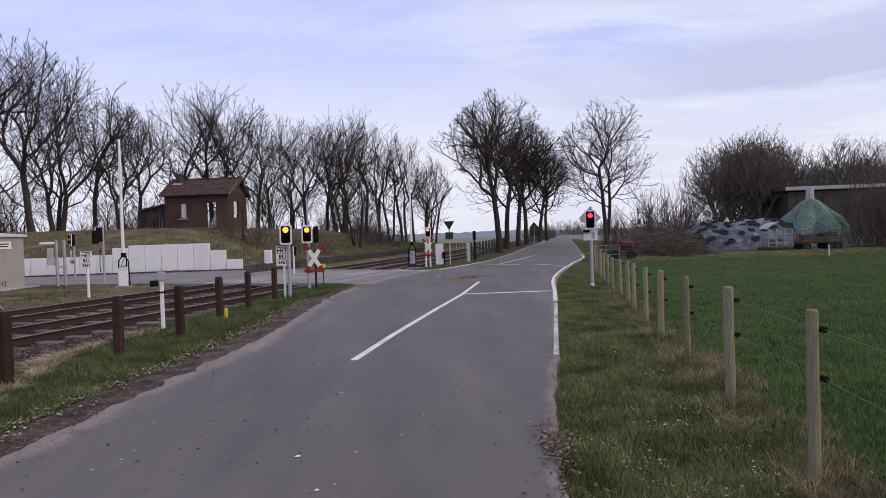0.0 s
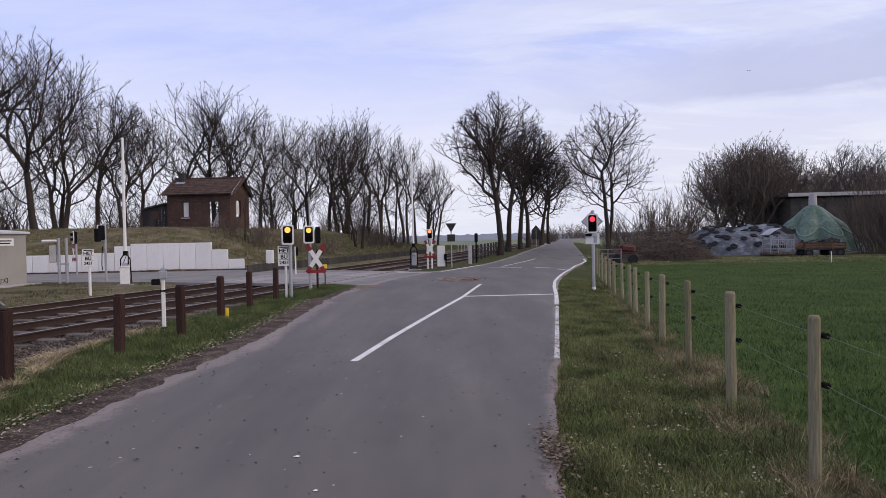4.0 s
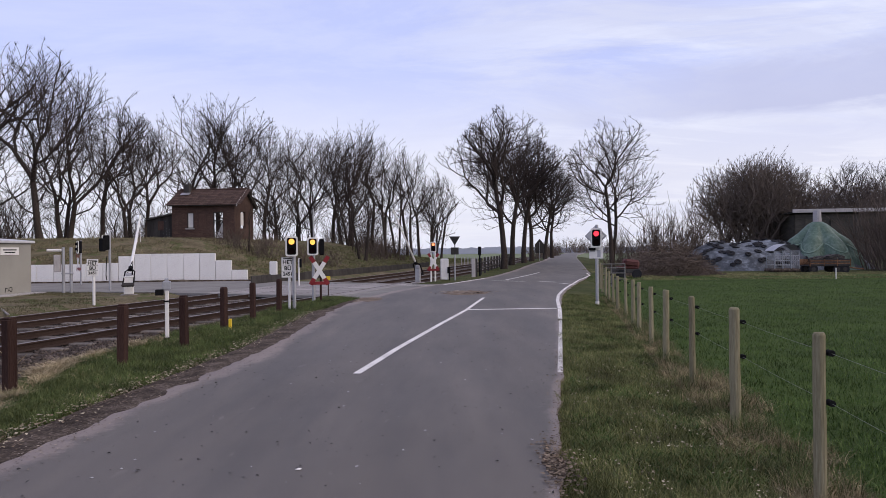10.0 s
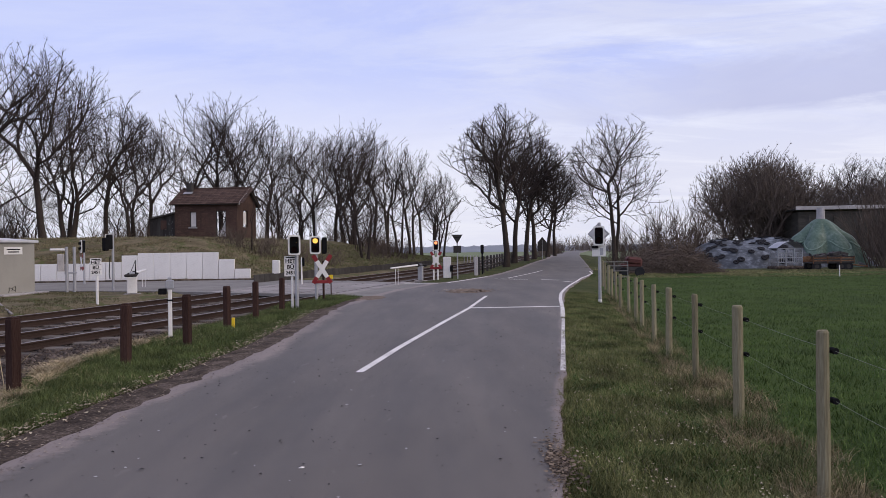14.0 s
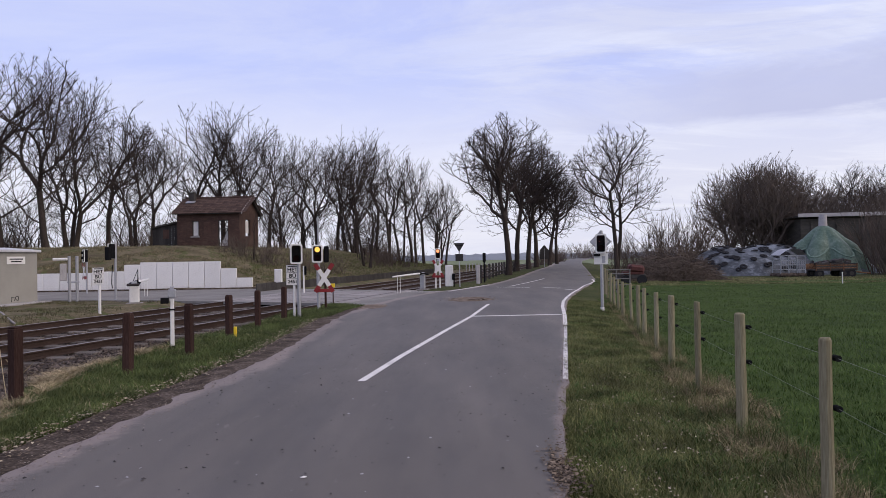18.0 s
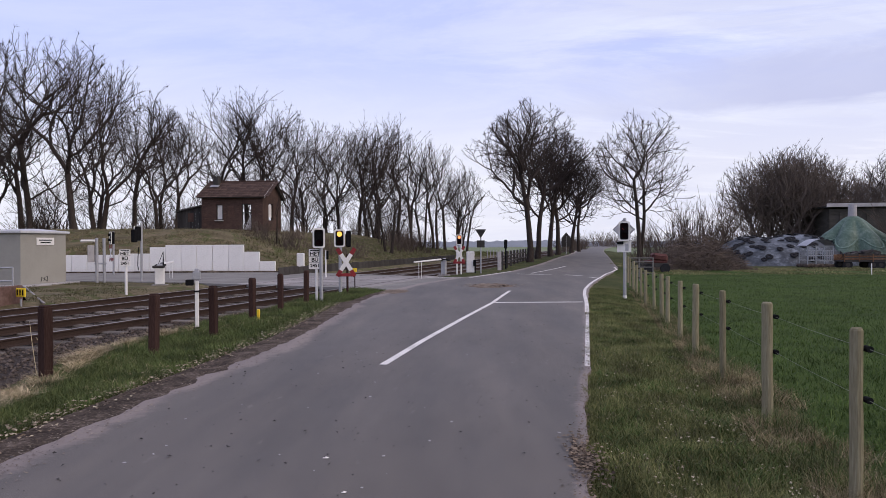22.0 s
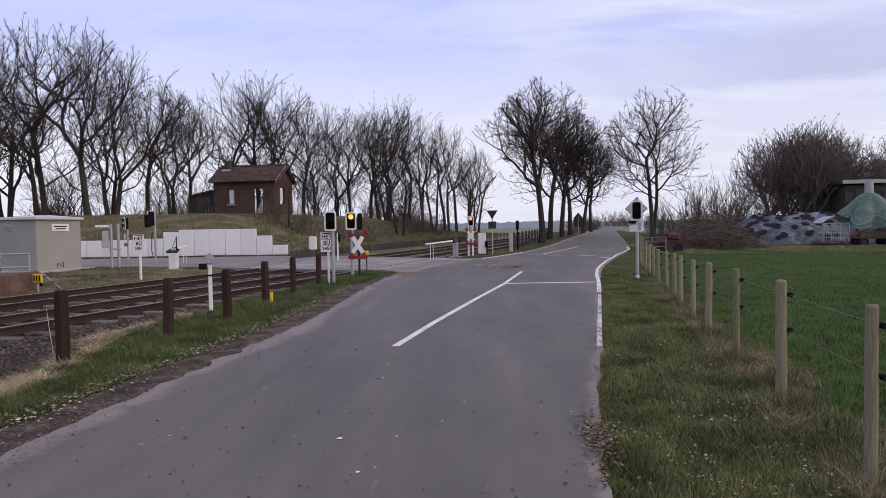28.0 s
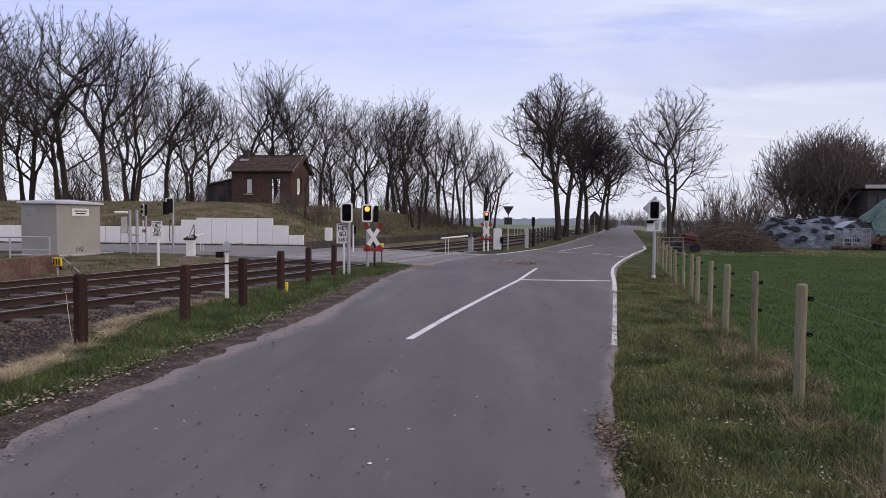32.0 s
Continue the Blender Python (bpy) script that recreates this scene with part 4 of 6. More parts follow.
for px_, py_ in pts:
    part("post", Geo().cyl((px_, py_, -0.1), (px_, py_, 0.95), 0.027, sides=8), GALV, railing)
for z in (0.95, 0.57):
    part("rail", Geo().tube([(a, b, z) for a, b in pts], [0.024] * len(pts), 8), GALV, railing)

board = thing("yellow_marker", "small yellow number board on a low stake by the track", "marker", pose(-12.82, 18.3, -0.20, 0, 0, -20) @ Matrix.Scale(1.25, 4))
part("stake", Geo().cyl((0, 0, 0), (0, 0, 0.22), 0.025, sides=8), GALV, board)
plate = part("plate", Geo().box((0, 0, 0.36), (0.30, 0.04, 0.20), bevel=0.01), YELLOW, board)
for k in range(3):
    part("print_bar", Geo().box((-0.09 + 0.09 * k, -0.022, 0.36), (0.04, 0.004, 0.13)), BLACK, plate)


# ---- crossing signals ----
def lamp_head(parent, z, top_lamp=None, w=0.34, h=0.56):
    """A black signal head with a white rim, two lens wells and hoods; top_lamp: material of a lit upper lamp."""
    head = part("signal_head", Geo().box((0, 0.03, z), (w - 0.03, 0.16, h - 0.03), bevel=0.03), BLACK, parent)
    rim = Geo()
    ring = []
    for cx_, cz_, a0 in ((w / 2 - 0.06, h / 2 - 0.06, 0), (-w / 2 + 0.06, h / 2 - 0.06, 90), (-w / 2 + 0.06, -h / 2 + 0.06, 180), (w / 2 - 0.06, -h / 2 + 0.06, 270)):
        ring += [(cx_ + 0.06 * math.cos(radians(a0 + d)), z + cz_ + 0.06 * math.sin(radians(a0 + d))) for d in (0, 30, 60, 90)]
    k = len(ring)
    inner = [(x * (1 - 0.09 / (w / 2) * 0.5), z + (zz - z) * (1 - 0.09 / (h / 2) * 0.5)) for x, zz in ring]
    rim.v = [(x, y, zz) for y in (-0.075, -0.045) for loop in (ring, inner) for x, zz in loop]
    for i in range(k):
        j = (i + 1) % k
        rim.f += [(i, j, k + j, k + i), (2 * k + i, 3 * k + i, 3 * k + j, 2 * k + j), (i, 2 * k + i, 2 * k + j, j), (k + i, k + j, 3 * k + j, 3 * k + i)]
        rim.m += [0] * 4
    part("rim", rim, WHITE, head, "white rim of the signal head")
    for zz in (z + 0.13, z - 0.13):
        g = Geo()
        n = 14
        arc = [(0.105 * math.cos(a), zz + 0.105 * math.sin(a)) for a in [radians(-20 + 220 * i / n) for i in range(n + 1)]]
        g.grid([[(x, -0.052, q) for x, q in arc], [(x, -0.16, q) for x, q in arc]])
        part("hood", g, BLACK, head)
    part("lens", Geo().cyl((0, -0.050, z - 0.13), (0, -0.060, z - 0.13), 0.085, sides=20), RED_GLASS, head, "unlit dark lens")
    if top_lamp is None:
        part("lens", Geo().cyl((0, -0.050, z + 0.13), (0, -0.060, z + 0.13), 0.085, sides=20), RED_GLASS, head, "unlit dark lens")
        return head, None
    g = Geo().cyl((0, -0.008, 0), (0, 0.0, 0), 0.08, sides=24, mat=0)
    g.cyl((0, 0.0005, 0), (0, 0.008, 0), 0.08, sides=24, mat=1)
    disc = part("lamp", g, [top_lamp, BLACK], head, "lit signal lamp", at=pose(0, -0.064, z + 0.13))
    return head, disc


def saltire(parent, z, arm=0.52, w=0.13, y=-0.06, lean=32):
    """A white crossing saltire with red arm ends."""
    for s in (-1, 1):
        rot = Matrix.Rotation(radians(s * lean), 3, "Y")
        off = y + (0.006 if s > 0 else 0)
        blade = part("cross_arm", Geo().box((0, off, z), (w, 0.012, 2 * arm * 0.58), rot, 0.003), WHITE, parent, "white arm of the saltire")
        for e in (-1, 1):
            c = rot @ Vector((0, 0, e * arm * 0.79))
            part("arm_tip", Geo().box((c.x, off, z + c.z), (w, 0.012, arm * 0.42), rot, 0.003), RED, blade, "red arm tip")


def post_at(parent, x, y, z0, z1, r, mat, name="post", label=""):
    ob = part(name, Geo().cyl((x, y, z0), (x, y, z1), r, sides=12), mat, parent, label, smooth=False)
    part("cap", Geo().cyl((x, y, z1), (x, y, z1 + 0.02), r * 1.12, r * 0.7, 12), mat, ob)
    return ob


def notice(parent, x, z, y=-0.03):
    """The white HET / BU number board."""
    plate = part("board", Geo().box((x, y, z), (0.34, 0.012, 0.56), bevel=0.004), WHITE, parent, "white board lettered HET BÜ 2451")
    part("print_bar", Geo().box((x, y - 0.009, z + 0.245), (0.26, 0.003, 0.028)), BLACK, plate)
    for dz in (0.07, -0.10):
        part("divider", Geo().box((x, y - 0.009, z + dz), (0.33, 0.003, 0.008)), BLACK, plate)
    lettering("HET", 0.155, BLACK, plate, pose(x, y - 0.010, z + 0.145, 90))
    lettering("BÜ", 0.155, BLACK, plate, pose(x, y - 0.010, z - 0.025, 90))
    lettering("2451", 0.13, BLACK, plate, pose(x, y - 0.010, z - 0.185, 90))


sig_a = thing("crossing_signal", "white-rimmed level-crossing light signal on a grey post beside the track", "signal", pose(-4.36, 18.55, -0.06, 0, 0, 12), "crossing signals")
post_at(sig_a, 0.06, 0.06, 0, 1.56, 0.05, GALV)
head_a, lamp_a = lamp_head(sig_a, 1.81, LAMP_YELLOW)
sign_a = thing("number_sign", "white railway number board lettered HET BÜ 2451 on a white post", "sign", pose(-4.52, 18.62, -0.06, 0, 0, 12), "number signs")
post_at(sign_a, 0.07, 0, 0, 1.25, 0.035, WHITE)
notice(sign_a, 0.03, 1.22, -0.045)

sig_b = thing("crossing_signal", "level-crossing light signal with red and white saltire below, amber lit", "signal", pose(-4.25, 20.9, -0.06, 0, 0, 11), "crossing signals")
post_at(sig_b, 0.02, 0.07, 0, 2.05, 0.055, GALV)
head_b, lamp_b = lamp_head(sig_b, 1.82, LAMP_YELLOW)
part("side_head", Geo().box((0.28, 0.10, 1.80), (0.16, 0.3, 0.52), bevel=0.03), BLACK, sig_b, "second black signal head seen from its side")
part("antenna", Geo().cyl((0.03, 0.07, 2.05), (0.03, 0.07, 3.0), 0.022, sides=8), GALV, sig_b, "thin grey mast above the head")
post_at(sig_b, 0.24, 0.08, 0, 1.3, 0.035, DARKWOOD)
saltire(sig_b, 1.06, y=0.0)
part("red_band", Geo().box((0.2, 0.01, 0.66), (0.50, 0.02, 0.10), bevel=0.004), RED, sig_b, "red backing band below the saltire")
for ch in sig_b.children:
    if ch.name.startswith("cross_arm"):
        ch.matrix_basis = pose(0.20, 0, 0)

ybox = thing("yellow_reflector", "small yellow reflector box on a stake by the rails", "marker", pose(-4.22, 23.4, -0.05))
part("stake", Geo().cyl((0, 0, 0), (0, 0, 0.62), 0.02, sides=8), DARKWOOD, ybox)
part("reflector", Geo().box((0, 0, 0.70), (0.14, 0.05, 0.14), bevel=0.01), YELLOW, ybox)

sig_c = thing("crossing_signal", "far level-crossing signal with saltire and orange lamp lit", "signal", pose(-0.77, 34.7, -0.05, 0, 0, 4), "crossing signals")
post_at(sig_c, -0.12, 0.05, 0, 1.5, 0.045, WHITE)
post_at(sig_c, 0.10, 0.06, 0, 1.5, 0.045, WHITE)
head_c, lamp_c = lamp_head(sig_c, 1.80, LAMP_ORANGE, 0.32, 0.54)
saltire(sig_c, 1.04, 0.50)
part("red_band", Geo().box((0, 0.0, 0.62), (0.62, 0.02, 0.12), bevel=0.004), RED, sig_c, "red backing band below the saltire")

sig_d = thing("crossing_signal", "red light signal on a tall galvanised post in the grass verge", "signal", pose(4.59, 20.7, -0.26, 0, 0, -10), "crossing signals")
post_at(sig_d, 0.02, 0.07, 0, 2.58, 0.05, GALV)
head_d, lamp_d = lamp_head(sig_d, 2.19, LAMP_RED, 0.34, 0.60)
g = Geo().box((0, 0.16, 2.25), (0.48, 0.012, 0.48), Matrix.Rotation(radians(45), 3, "Y"), 0.004)
part("diamond_sign", g, GALV, sig_d, "grey back of a diamond-shaped sign")
part("diamond_face", Geo().box((-0.02, 0.150, 2.25), (0.40, 0.006, 0.40), Matrix.Rotation(radians(45), 3, "Y")), WHITE, sig_d)
lower = part("lower_board", Geo().box((0, 0.02, 1.72), (0.42, 0.012, 0.34), bevel=0.004), WHITE, sig_d, "small white board with a dark arrow shape")
part("symbol", Geo().box((-0.12, 0.008, 1.80), (0.16, 0.004, 0.08)).box((0.08, 0.008, 1.70), (0.10, 0.004, 0.22)), GALV, lower)
part("lower_lamp", Geo().box((-0.12, -0.02, 1.84), (0.2, 0.10, 0.08), bevel=0.01), BLACK, sig_d)
part("foot_clamp", Geo().cyl((0.02, 0.07, 0.1), (0.02, 0.07, 0.22), 0.062, sides=12), WHITE, sig_d)

# signals on the far side, facing away
sig_e = thing("crossing_signal", "level-crossing signal with saltire beyond the side road, seen sideways", "signal", pose(-19.0, 34.2, -0.05, 0, 0, -48), "crossing signals")
post_at(sig_e, 0.05, 0.07, 0, 2.3, 0.05, GALV)
lamp_head(sig_e, 1.98, None, 0.36, 0.66)
saltire(sig_e, 1.18, 0.5)
part("red_band", Geo().box((0, 0, 0.86), (0.55, 0.02, 0.14), bevel=0.004), RED, sig_e)
sig_f = thing("crossing_signal", "dark signal heads on a grey post, seen from behind", "signal", pose(-14.55, 28.3, -0.02, 0, 0, -107), "crossing signals")
post_at(sig_f, -0.1, 0.08, 0, 2.5, 0.05, GALV)
lamp_head(sig_f, 2.08, None, 0.36, 0.66)
part("side_head", Geo().box((0.22, 0.0, 1.98), (0.2, 0.22, 0.56), bevel=0.03), BLACK, sig_f)
part("sagging_cable", Geo().tube([(0.08, 0.1, 1.5), (0.12, 0.1, 1.1), (0.14, 0.1, 0.7), (0.1, 0.1, 0.5)], [0.02] * 4, 6), BLACK, sig_f)

sign_b = thing("number_sign", "white railway number board HET BÜ 2451 on a white post", "sign", pose(-11.83, 22.1, -0.12, 0, 0, 24), "number signs")
post_at(sign_b, 0.03, 0, 0, 1.3, 0.045, WHITE)
notice(sign_b, 0.0, 1.26, -0.05)

cab = thing("lamp_cabinet", "grey switch box under a white street lamp hood between two posts", "cabinet", pose(-16.2, 28.0, -0.05, 0, 0, 20))
post_at(cab, -0.02, 0, 0, 1.9, 0.06, GALV)
post_at(cab, 0.26, 0.05, 0, 1.9, 0.06, GALV)
part("box", Geo().box((-0.24, 0, 1.25), (0.24, 0.26, 0.72), bevel=0.02), CONCRETE, cab)
part("hood", Geo().box((-0.36, 0, 1.80), (0.56, 0.24, 0.11), bevel=0.04), WHITE, cab, "white rounded lamp hood")
part("clamp", Geo().box((0.12, 0.02, 0.82), (0.46, 0.1, 0.07), bevel=0.01), GALV, cab)

wbox = thing("service_pillar", "narrow off-white service pillar at the foot of the bank", "pillar", pose(-10.05, 38.3, -0.05))
part("body", Geo().box((0, 0, 0.62), (0.42, 0.24, 0.92), bevel=0.03), WHITE, wbox)
part("foot", Geo().box((0, 0, 0.08), (0.36, 0.2, 0.2)), CONCRETE, wbox)

rod = thing("marker_stake", "slim white stake with a dark reflector beside the rails", "stake", pose(-6.95, 31.0, -0.05))
part("stake", Geo().cyl((0, 0, 0), (0, 0, 1.32), 0.035, sides=8), WHITE, rod)
part("reflector", Geo().box((0.08, 0, 1.1), (0.1, 0.08, 0.4), bevel=0.01), BLACK, rod)

sensor = thing("track_sensor_post", "white trackside post with a black box near its top", "post", pose(-5.3, 12.5, -0.1, 0, 0, 18))
part("post", Geo().box((0, 0, 0.5), (0.07, 0.05, 1.0), bevel=0.01), WHITE, sensor)
part("head_block", Geo().box((0, 0, 1.10), (0.14, 0.12, 0.15), bevel=0.01).box((0, 0, 1.20), (0.07, 0.07, 0.06), bevel=0.01), GALV, sensor)
part("black_box", Geo().box((-0.125, -0.02, 0.97), (0.14, 0.13, 0.11), bevel=0.008), BLACK, sensor)
part("clamp", Geo().box((0, 0, 0.80), (0.11, 0.09, 0.03), bevel=0.004), BLACK, sensor)
part("clamp", Geo().box((0, 0, 0.10), (0.11, 0.09, 0.04), bevel=0.004), BLACK, sensor)

stake = thing("yellow_stake", "short yellow marker stake in the grass by a timber post", "stake", pose(-4.62, 14.05, -0.06))
part("body", Geo().box((0, 0, 0.12), (0.06, 0.05, 0.28), bevel=0.01), YELLOW, stake)


# ---- barriers ----
def barrier(m, length, label, slim=1.0):
    """A lifting barrier: pedestal, cabinet, and a boom on its pivot with yoke, weight and drop leg."""
    b = thing("barrier", label, "barrier", m, "lifting barriers")
    part("cabinet", Geo().box((-0.05, 0.02, 0.36), (0.36 * slim, 0.34 * slim, 0.66), bevel=0.02).box((-0.05, 0.02, 0.705), (0.40 * slim, 0.38 * slim, 0.04), bevel=0.015), WHITE if slim == 1 else GALV, b, "drive cabinet")
    part("pivot_block", Geo().box((0, 0.02, 0.78), (0.22, 0.2, 0.14), bevel=0.02), GALV, b)
    part("foot", Geo().box((-0.05, 0.02, -0.03), (0.5, 0.6, 0.1), bevel=0.02), DECK, b)
    boom = part("boom", Geo().tube([(0.35, 0, 0), (length * 0.5, 0, 0), (length, 0, 0)], [0.065 * slim, 0.055 * slim, 0.042 * slim], 10, 0, True), WHITE, b, "white tapered boom", pose(0, 0, 0.80, 0, -88))
    yoke = Geo()
    for s in (-1, 1):
        yoke.tube([(0.42, 0.03 * s, 0), (0.2, 0.17 * s, 0), (-0.6, 0.19 * s, -0.06)], [0.028] * 3, 6)
    part("yoke", yoke, BLACK, boom)
    part("counterweight", Geo().box((-0.66, 0, -0.06), (0.2, 0.44, 0.10), bevel=0.03), DARKBOARD, boom)
    part("collar", Geo().cyl((0.34, 0, 0), (0.52, 0, 0), 0.085, sides=12), BLACK, boom)
    part("tip_cap", Geo().cyl((length - 0.03, 0, 0), (length + 0.02, 0, 0), 0.046 * slim, sides=10), WHITE, boom)
    leg = part("drop_leg", Geo().cyl((0, -0.06, 0), (0, -0.06, -0.74), 0.010, sides=6).cyl((0, 0.06, 0), (0, 0.06, -0.74), 0.010, sides=6), WHITE, boom, "hinged drop leg", pose(length - 0.9, 0, 0, 0, 88))
    if slim == 1:
        part("stay", Geo().tube([(0.16, -0.1, 0.78), (0.05, -0.1, 1.32), (-0.1, -0.1, 0.78)], [0.016, 0.012, 0.016], 6).tube([(0.02, 0.1, 0.78), (0.05, -0.1, 1.32)], [0.012, 0.012], 6), BLACK, b, "thin dark three-legged stay over the drive")
    return b, boom, leg, length


def heading(dx, dy):
    return math.degrees(math.atan2(dy, dx))


BAR_1 = barrier(pose(-12.52, 26.1, -0.03, 0, 0, heading(-0.33, 0.944)), 4.95, "white lifting barrier with drive cabinet at the side road")
BAR_2 = barrier(pose(-1.55, 33.4, -0.02, 0, 0, heading(-0.19, -0.98)), 5.2, "white lifting barrier on the main-road side of the tracks", 0.7)

wcab = thing("switch_cabinet", "tall narrow white switch cabinet with a dark meter beside it", "cabinet", pose(-0.2, 36.2, -0.05, 0, 0, 4))
part("body", Geo().box((0, 0, 0.6), (0.42, 0.36, 1.14), bevel=0.03), WHITE, wcab)
part("meter", Geo().box((0.22, -0.2, 0.55), (0.16, 0.12, 0.34), bevel=0.02).cyl((0.25, -0.2, 0), (0.25, -0.2, 0.5), 0.03, sides=8), BLACK, wcab)

yld = thing("yield_sign", "give-way sign seen from behind above a smaller panel", "sign", pose(0.36, 35.8, -0.05, 0, 0, -6))
post_at(yld, 0, 0.04, 0, 2.35, 0.035, GALV)
g = Geo()
k = [(-0.29, 2.36), (0.29, 2.36), (0, 1.88)]
g.add([(a, -0.012, b) for a, b in k] + [(a, 0.012, b) for a, b in k], [(0, 1, 2), (5, 4, 3), (0, 3, 4, 1), (1, 4, 5, 2), (2, 5, 3, 0)])
tri_plate = part("triangle", g, DARKBOARD, yld, "grey back of a triangular plate")
part("stiffener", Geo().box((0, -0.02, 2.22), (0.44, 0.02, 0.03)), BLACK, tri_plate)
part("rim", Geo().tube([(-0.29, -0.004, 2.36), (0.29, -0.004, 2.36), (0, -0.004, 1.88), (-0.29, -0.004, 2.36)], [0.012] * 4, 6), GALV, tri_plate)
part("lower_panel", Geo().box((0, 0, 1.58), (0.42, 0.014, 0.38), bevel=0.004), DARKBOARD, yld, "dark back of a square panel")
cp = thing("concrete_post", "pale concrete post beside the far tracks", "post", pose(1.5, 39.6, -0.05))
part("body", Geo().box((0, 0, 0.55), (0.22, 0.2, 1.1), bevel=0.02), CONCRETE, cp)
blk = thing("track_marker", "short black trackside marker post beside the far tracks", "post", pose(1.95, 41.2, -0.05))
part("post", Geo().cyl((0, 0, 0), (0, 0, 1.75), 0.05, sides=10), BLACK, blk)
part("head", Geo().box((0, 0, 1.55), (0.2, 0.16, 0.55), bevel=0.04), BLACK, blk)
wsign = thing("warning_sign", "dark back of a pointed warning sign on a short post", "sign", pose(10.3, 75, 0.2))
part("post", Geo().cyl((0, 0, 0), (0, 0, 2.1), 0.04, sides=8), GALV, wsign)
g = Geo()
k = [(-0.5, 0.9), (0.5, 0.9), (0.5, 1.9), (0, 2.5), (-0.5, 1.9)]
g.prism([(a, b) for a, b in k], -0.03, 0.0)
part("panel", g, DARKBOARD, wsign)
g = Geo()
for k in range(6):
    a, b = k / 6, (k + 0.97) / 6
    p, q = Vector((-16.87, 24.37, 0)).lerp(Vector((-12.25, 18.46, 0)), (a + b) / 2), math.atan2(18.46 - 24.37, -12.25 + 16.87)
    g.box((p.x, p.y, -0.03 - 0.05 * a), (1.22, 0.07, 0.05), Matrix.Rotation(q, 3, "Z"), 0.015)
solid("cable_duct", g, DECK, "narrow concrete cable duct cover from the relay hut to the track", "cable duct", "structure")


# ---- left timber posts ----
timber = Geo().box((0, 0, 0.36), (0.125, 0.125, 1.06), bevel=0.014).box((0, 0, 0.895), (0.11, 0.11, 0.03), bevel=0.012).mesh("timber_post", DARKWOOD)
rng_p = random.Random(2)
for x, y in ((-5.25, 7.92), (-4.80, 9.75), (-4.62, 11.6), (-4.80, 14.2), (-4.73, 16.07), (-4.6, 18.05), (-5.9, 6.0)):
    solid("timber_post", timber, DARKWOOD, "thick dark brown square timber post in the grass beside the track", "post", group="timber posts", m=pose(x, y, ground_z(x, y), rng_p.uniform(-1, 1), rng_p.uniform(-1, 1), rng_p.uniform(-18, 6)))

# ---- meadow fence ----
POSTS = [(2.10, 2.4, 1.07), (2.37, 4.3, 1.06), (2.64, 6.2, 1.05), (2.94, 8.1, 1.02), (3.25, 10.0, 0.98), (3.6, 11.9, 0.92), (3.93, 13.8, 0.90), (4.33, 15.7, 0.86), (4.66, 17.6, 0.82), (4.93, 19.5, 0.79), (5.27, 21.4, 0.78), (5.6, 23.3, 0.81), (5.94, 25.2, 0.88), (6.25, 27.1, 0.94), (6.59, 29.0, 0.97)]
fence = thing("meadow_fence", "weathered round wooden posts with two thin electric wires along a meadow", "fence", Matrix.Translation((0, 0, 0)))
for i, (x, y, top) in enumerate(POSTS):
    g = Geo()
    r = 0.042 + 0.006 * math.sin(i * 3.7)
    z0 = ground_z(x, y) - 0.3
    lean = rng_p.uniform(-0.012, 0.012)
    n_seg = 7
    pts = [(x + lean * (top - z0) * (k / n_seg - 1) + 0.0012 * math.sin(k * 1.9 + i), y + 0.0012 * math.cos(k * 2.3 + i), z0 + (top - 0.015 - z0) * k / n_seg) for k in range(n_seg + 1)] + [(x, y, top)]
    g.tube(pts, [r * (1.04 - 0.06 * k / n_seg) for k in range(n_seg + 1)] + [r * 0.8], 12, 0, True)
    post = part("post", g, FENCEWOOD, fence, at=pose(0, 0, 0))
    for dz in (-0.13, -0.45):
        g = Geo().cyl((x + r, y - 0.01, top + dz), (x + r + 0.035, y - 0.01, top + dz), 0.009, sides=6).cyl((x + r + 0.025, y - 0.04, top + dz), (x + r + 0.025, y + 0.012, top + dz), 0.021, sides=10)
        part("insulator", g, BLACK, post, "black ring insulator")
for dz in (-0.13, -0.45):
    for (ax, ay, at_), (bx, by, bt) in zip(POSTS, POSTS[1:]):
        pts = [(ax + (bx - ax) * k / 6 + 0.065, ay + (by - ay) * k / 6 - 0.01, at_ + (bt - at_) * k / 6 + dz - 0.008 * math.sin(math.pi * k / 6)) for k in range(7)]
        part("wire", Geo().tube(pts, [0.0016] * 7, 4), WIRE, fence, "thin pale electric wire")

gate = thing("field_gate", "low grey tubular steel gate at the field corner", "gate", Matrix.Translation((6.95, 31.0, -0.3)))
for k in range(3):
    part("post", Geo().cyl((0.62 * k, 0, 0), (0.62 * k, 0, 1.18), 0.032, sides=10), DULLSTEEL, gate)
for z in (1.16, 0.98, 0.74, 0.46):
    part("rail", Geo().cyl((0, -0.03, z), (1.24, -0.03, z), 0.022, sides=8), DULLSTEEL, gate)

# fence of dark posts along the track beyond the junction
tf = thing("track_fence", "dark wooden post-and-rail fence between the tracks and the far meadow", "fence", Matrix.Translation((0, 0, 0)))
tp = [(-0.2 + 0.155 * 2.6 * k + 1.9, 40.5 + 2.6 * k) for k in range(16)]
for x, y in tp:
    part("post", Geo().box((x, y, 0.45), (0.14, 0.14, 1.2), bevel=0.015), DARKBOARD, tf)
for a, b in zip(tp, tp[1:]):
    for z in (0.75, 0.35):
        part("rail", Geo().cyl((*a, z), (*b, z), 0.05, sides=6), DARKBOARD, tf)
pk = thing("paling_fence", "distant row of pale thin fence stakes at the field edge", "fence", Matrix.Translation((0, 0, 0)))
slat = Geo().box((0, 0, 0.3), (0.10, 0.06, 0.9)).mesh("stake", CONCRETE)
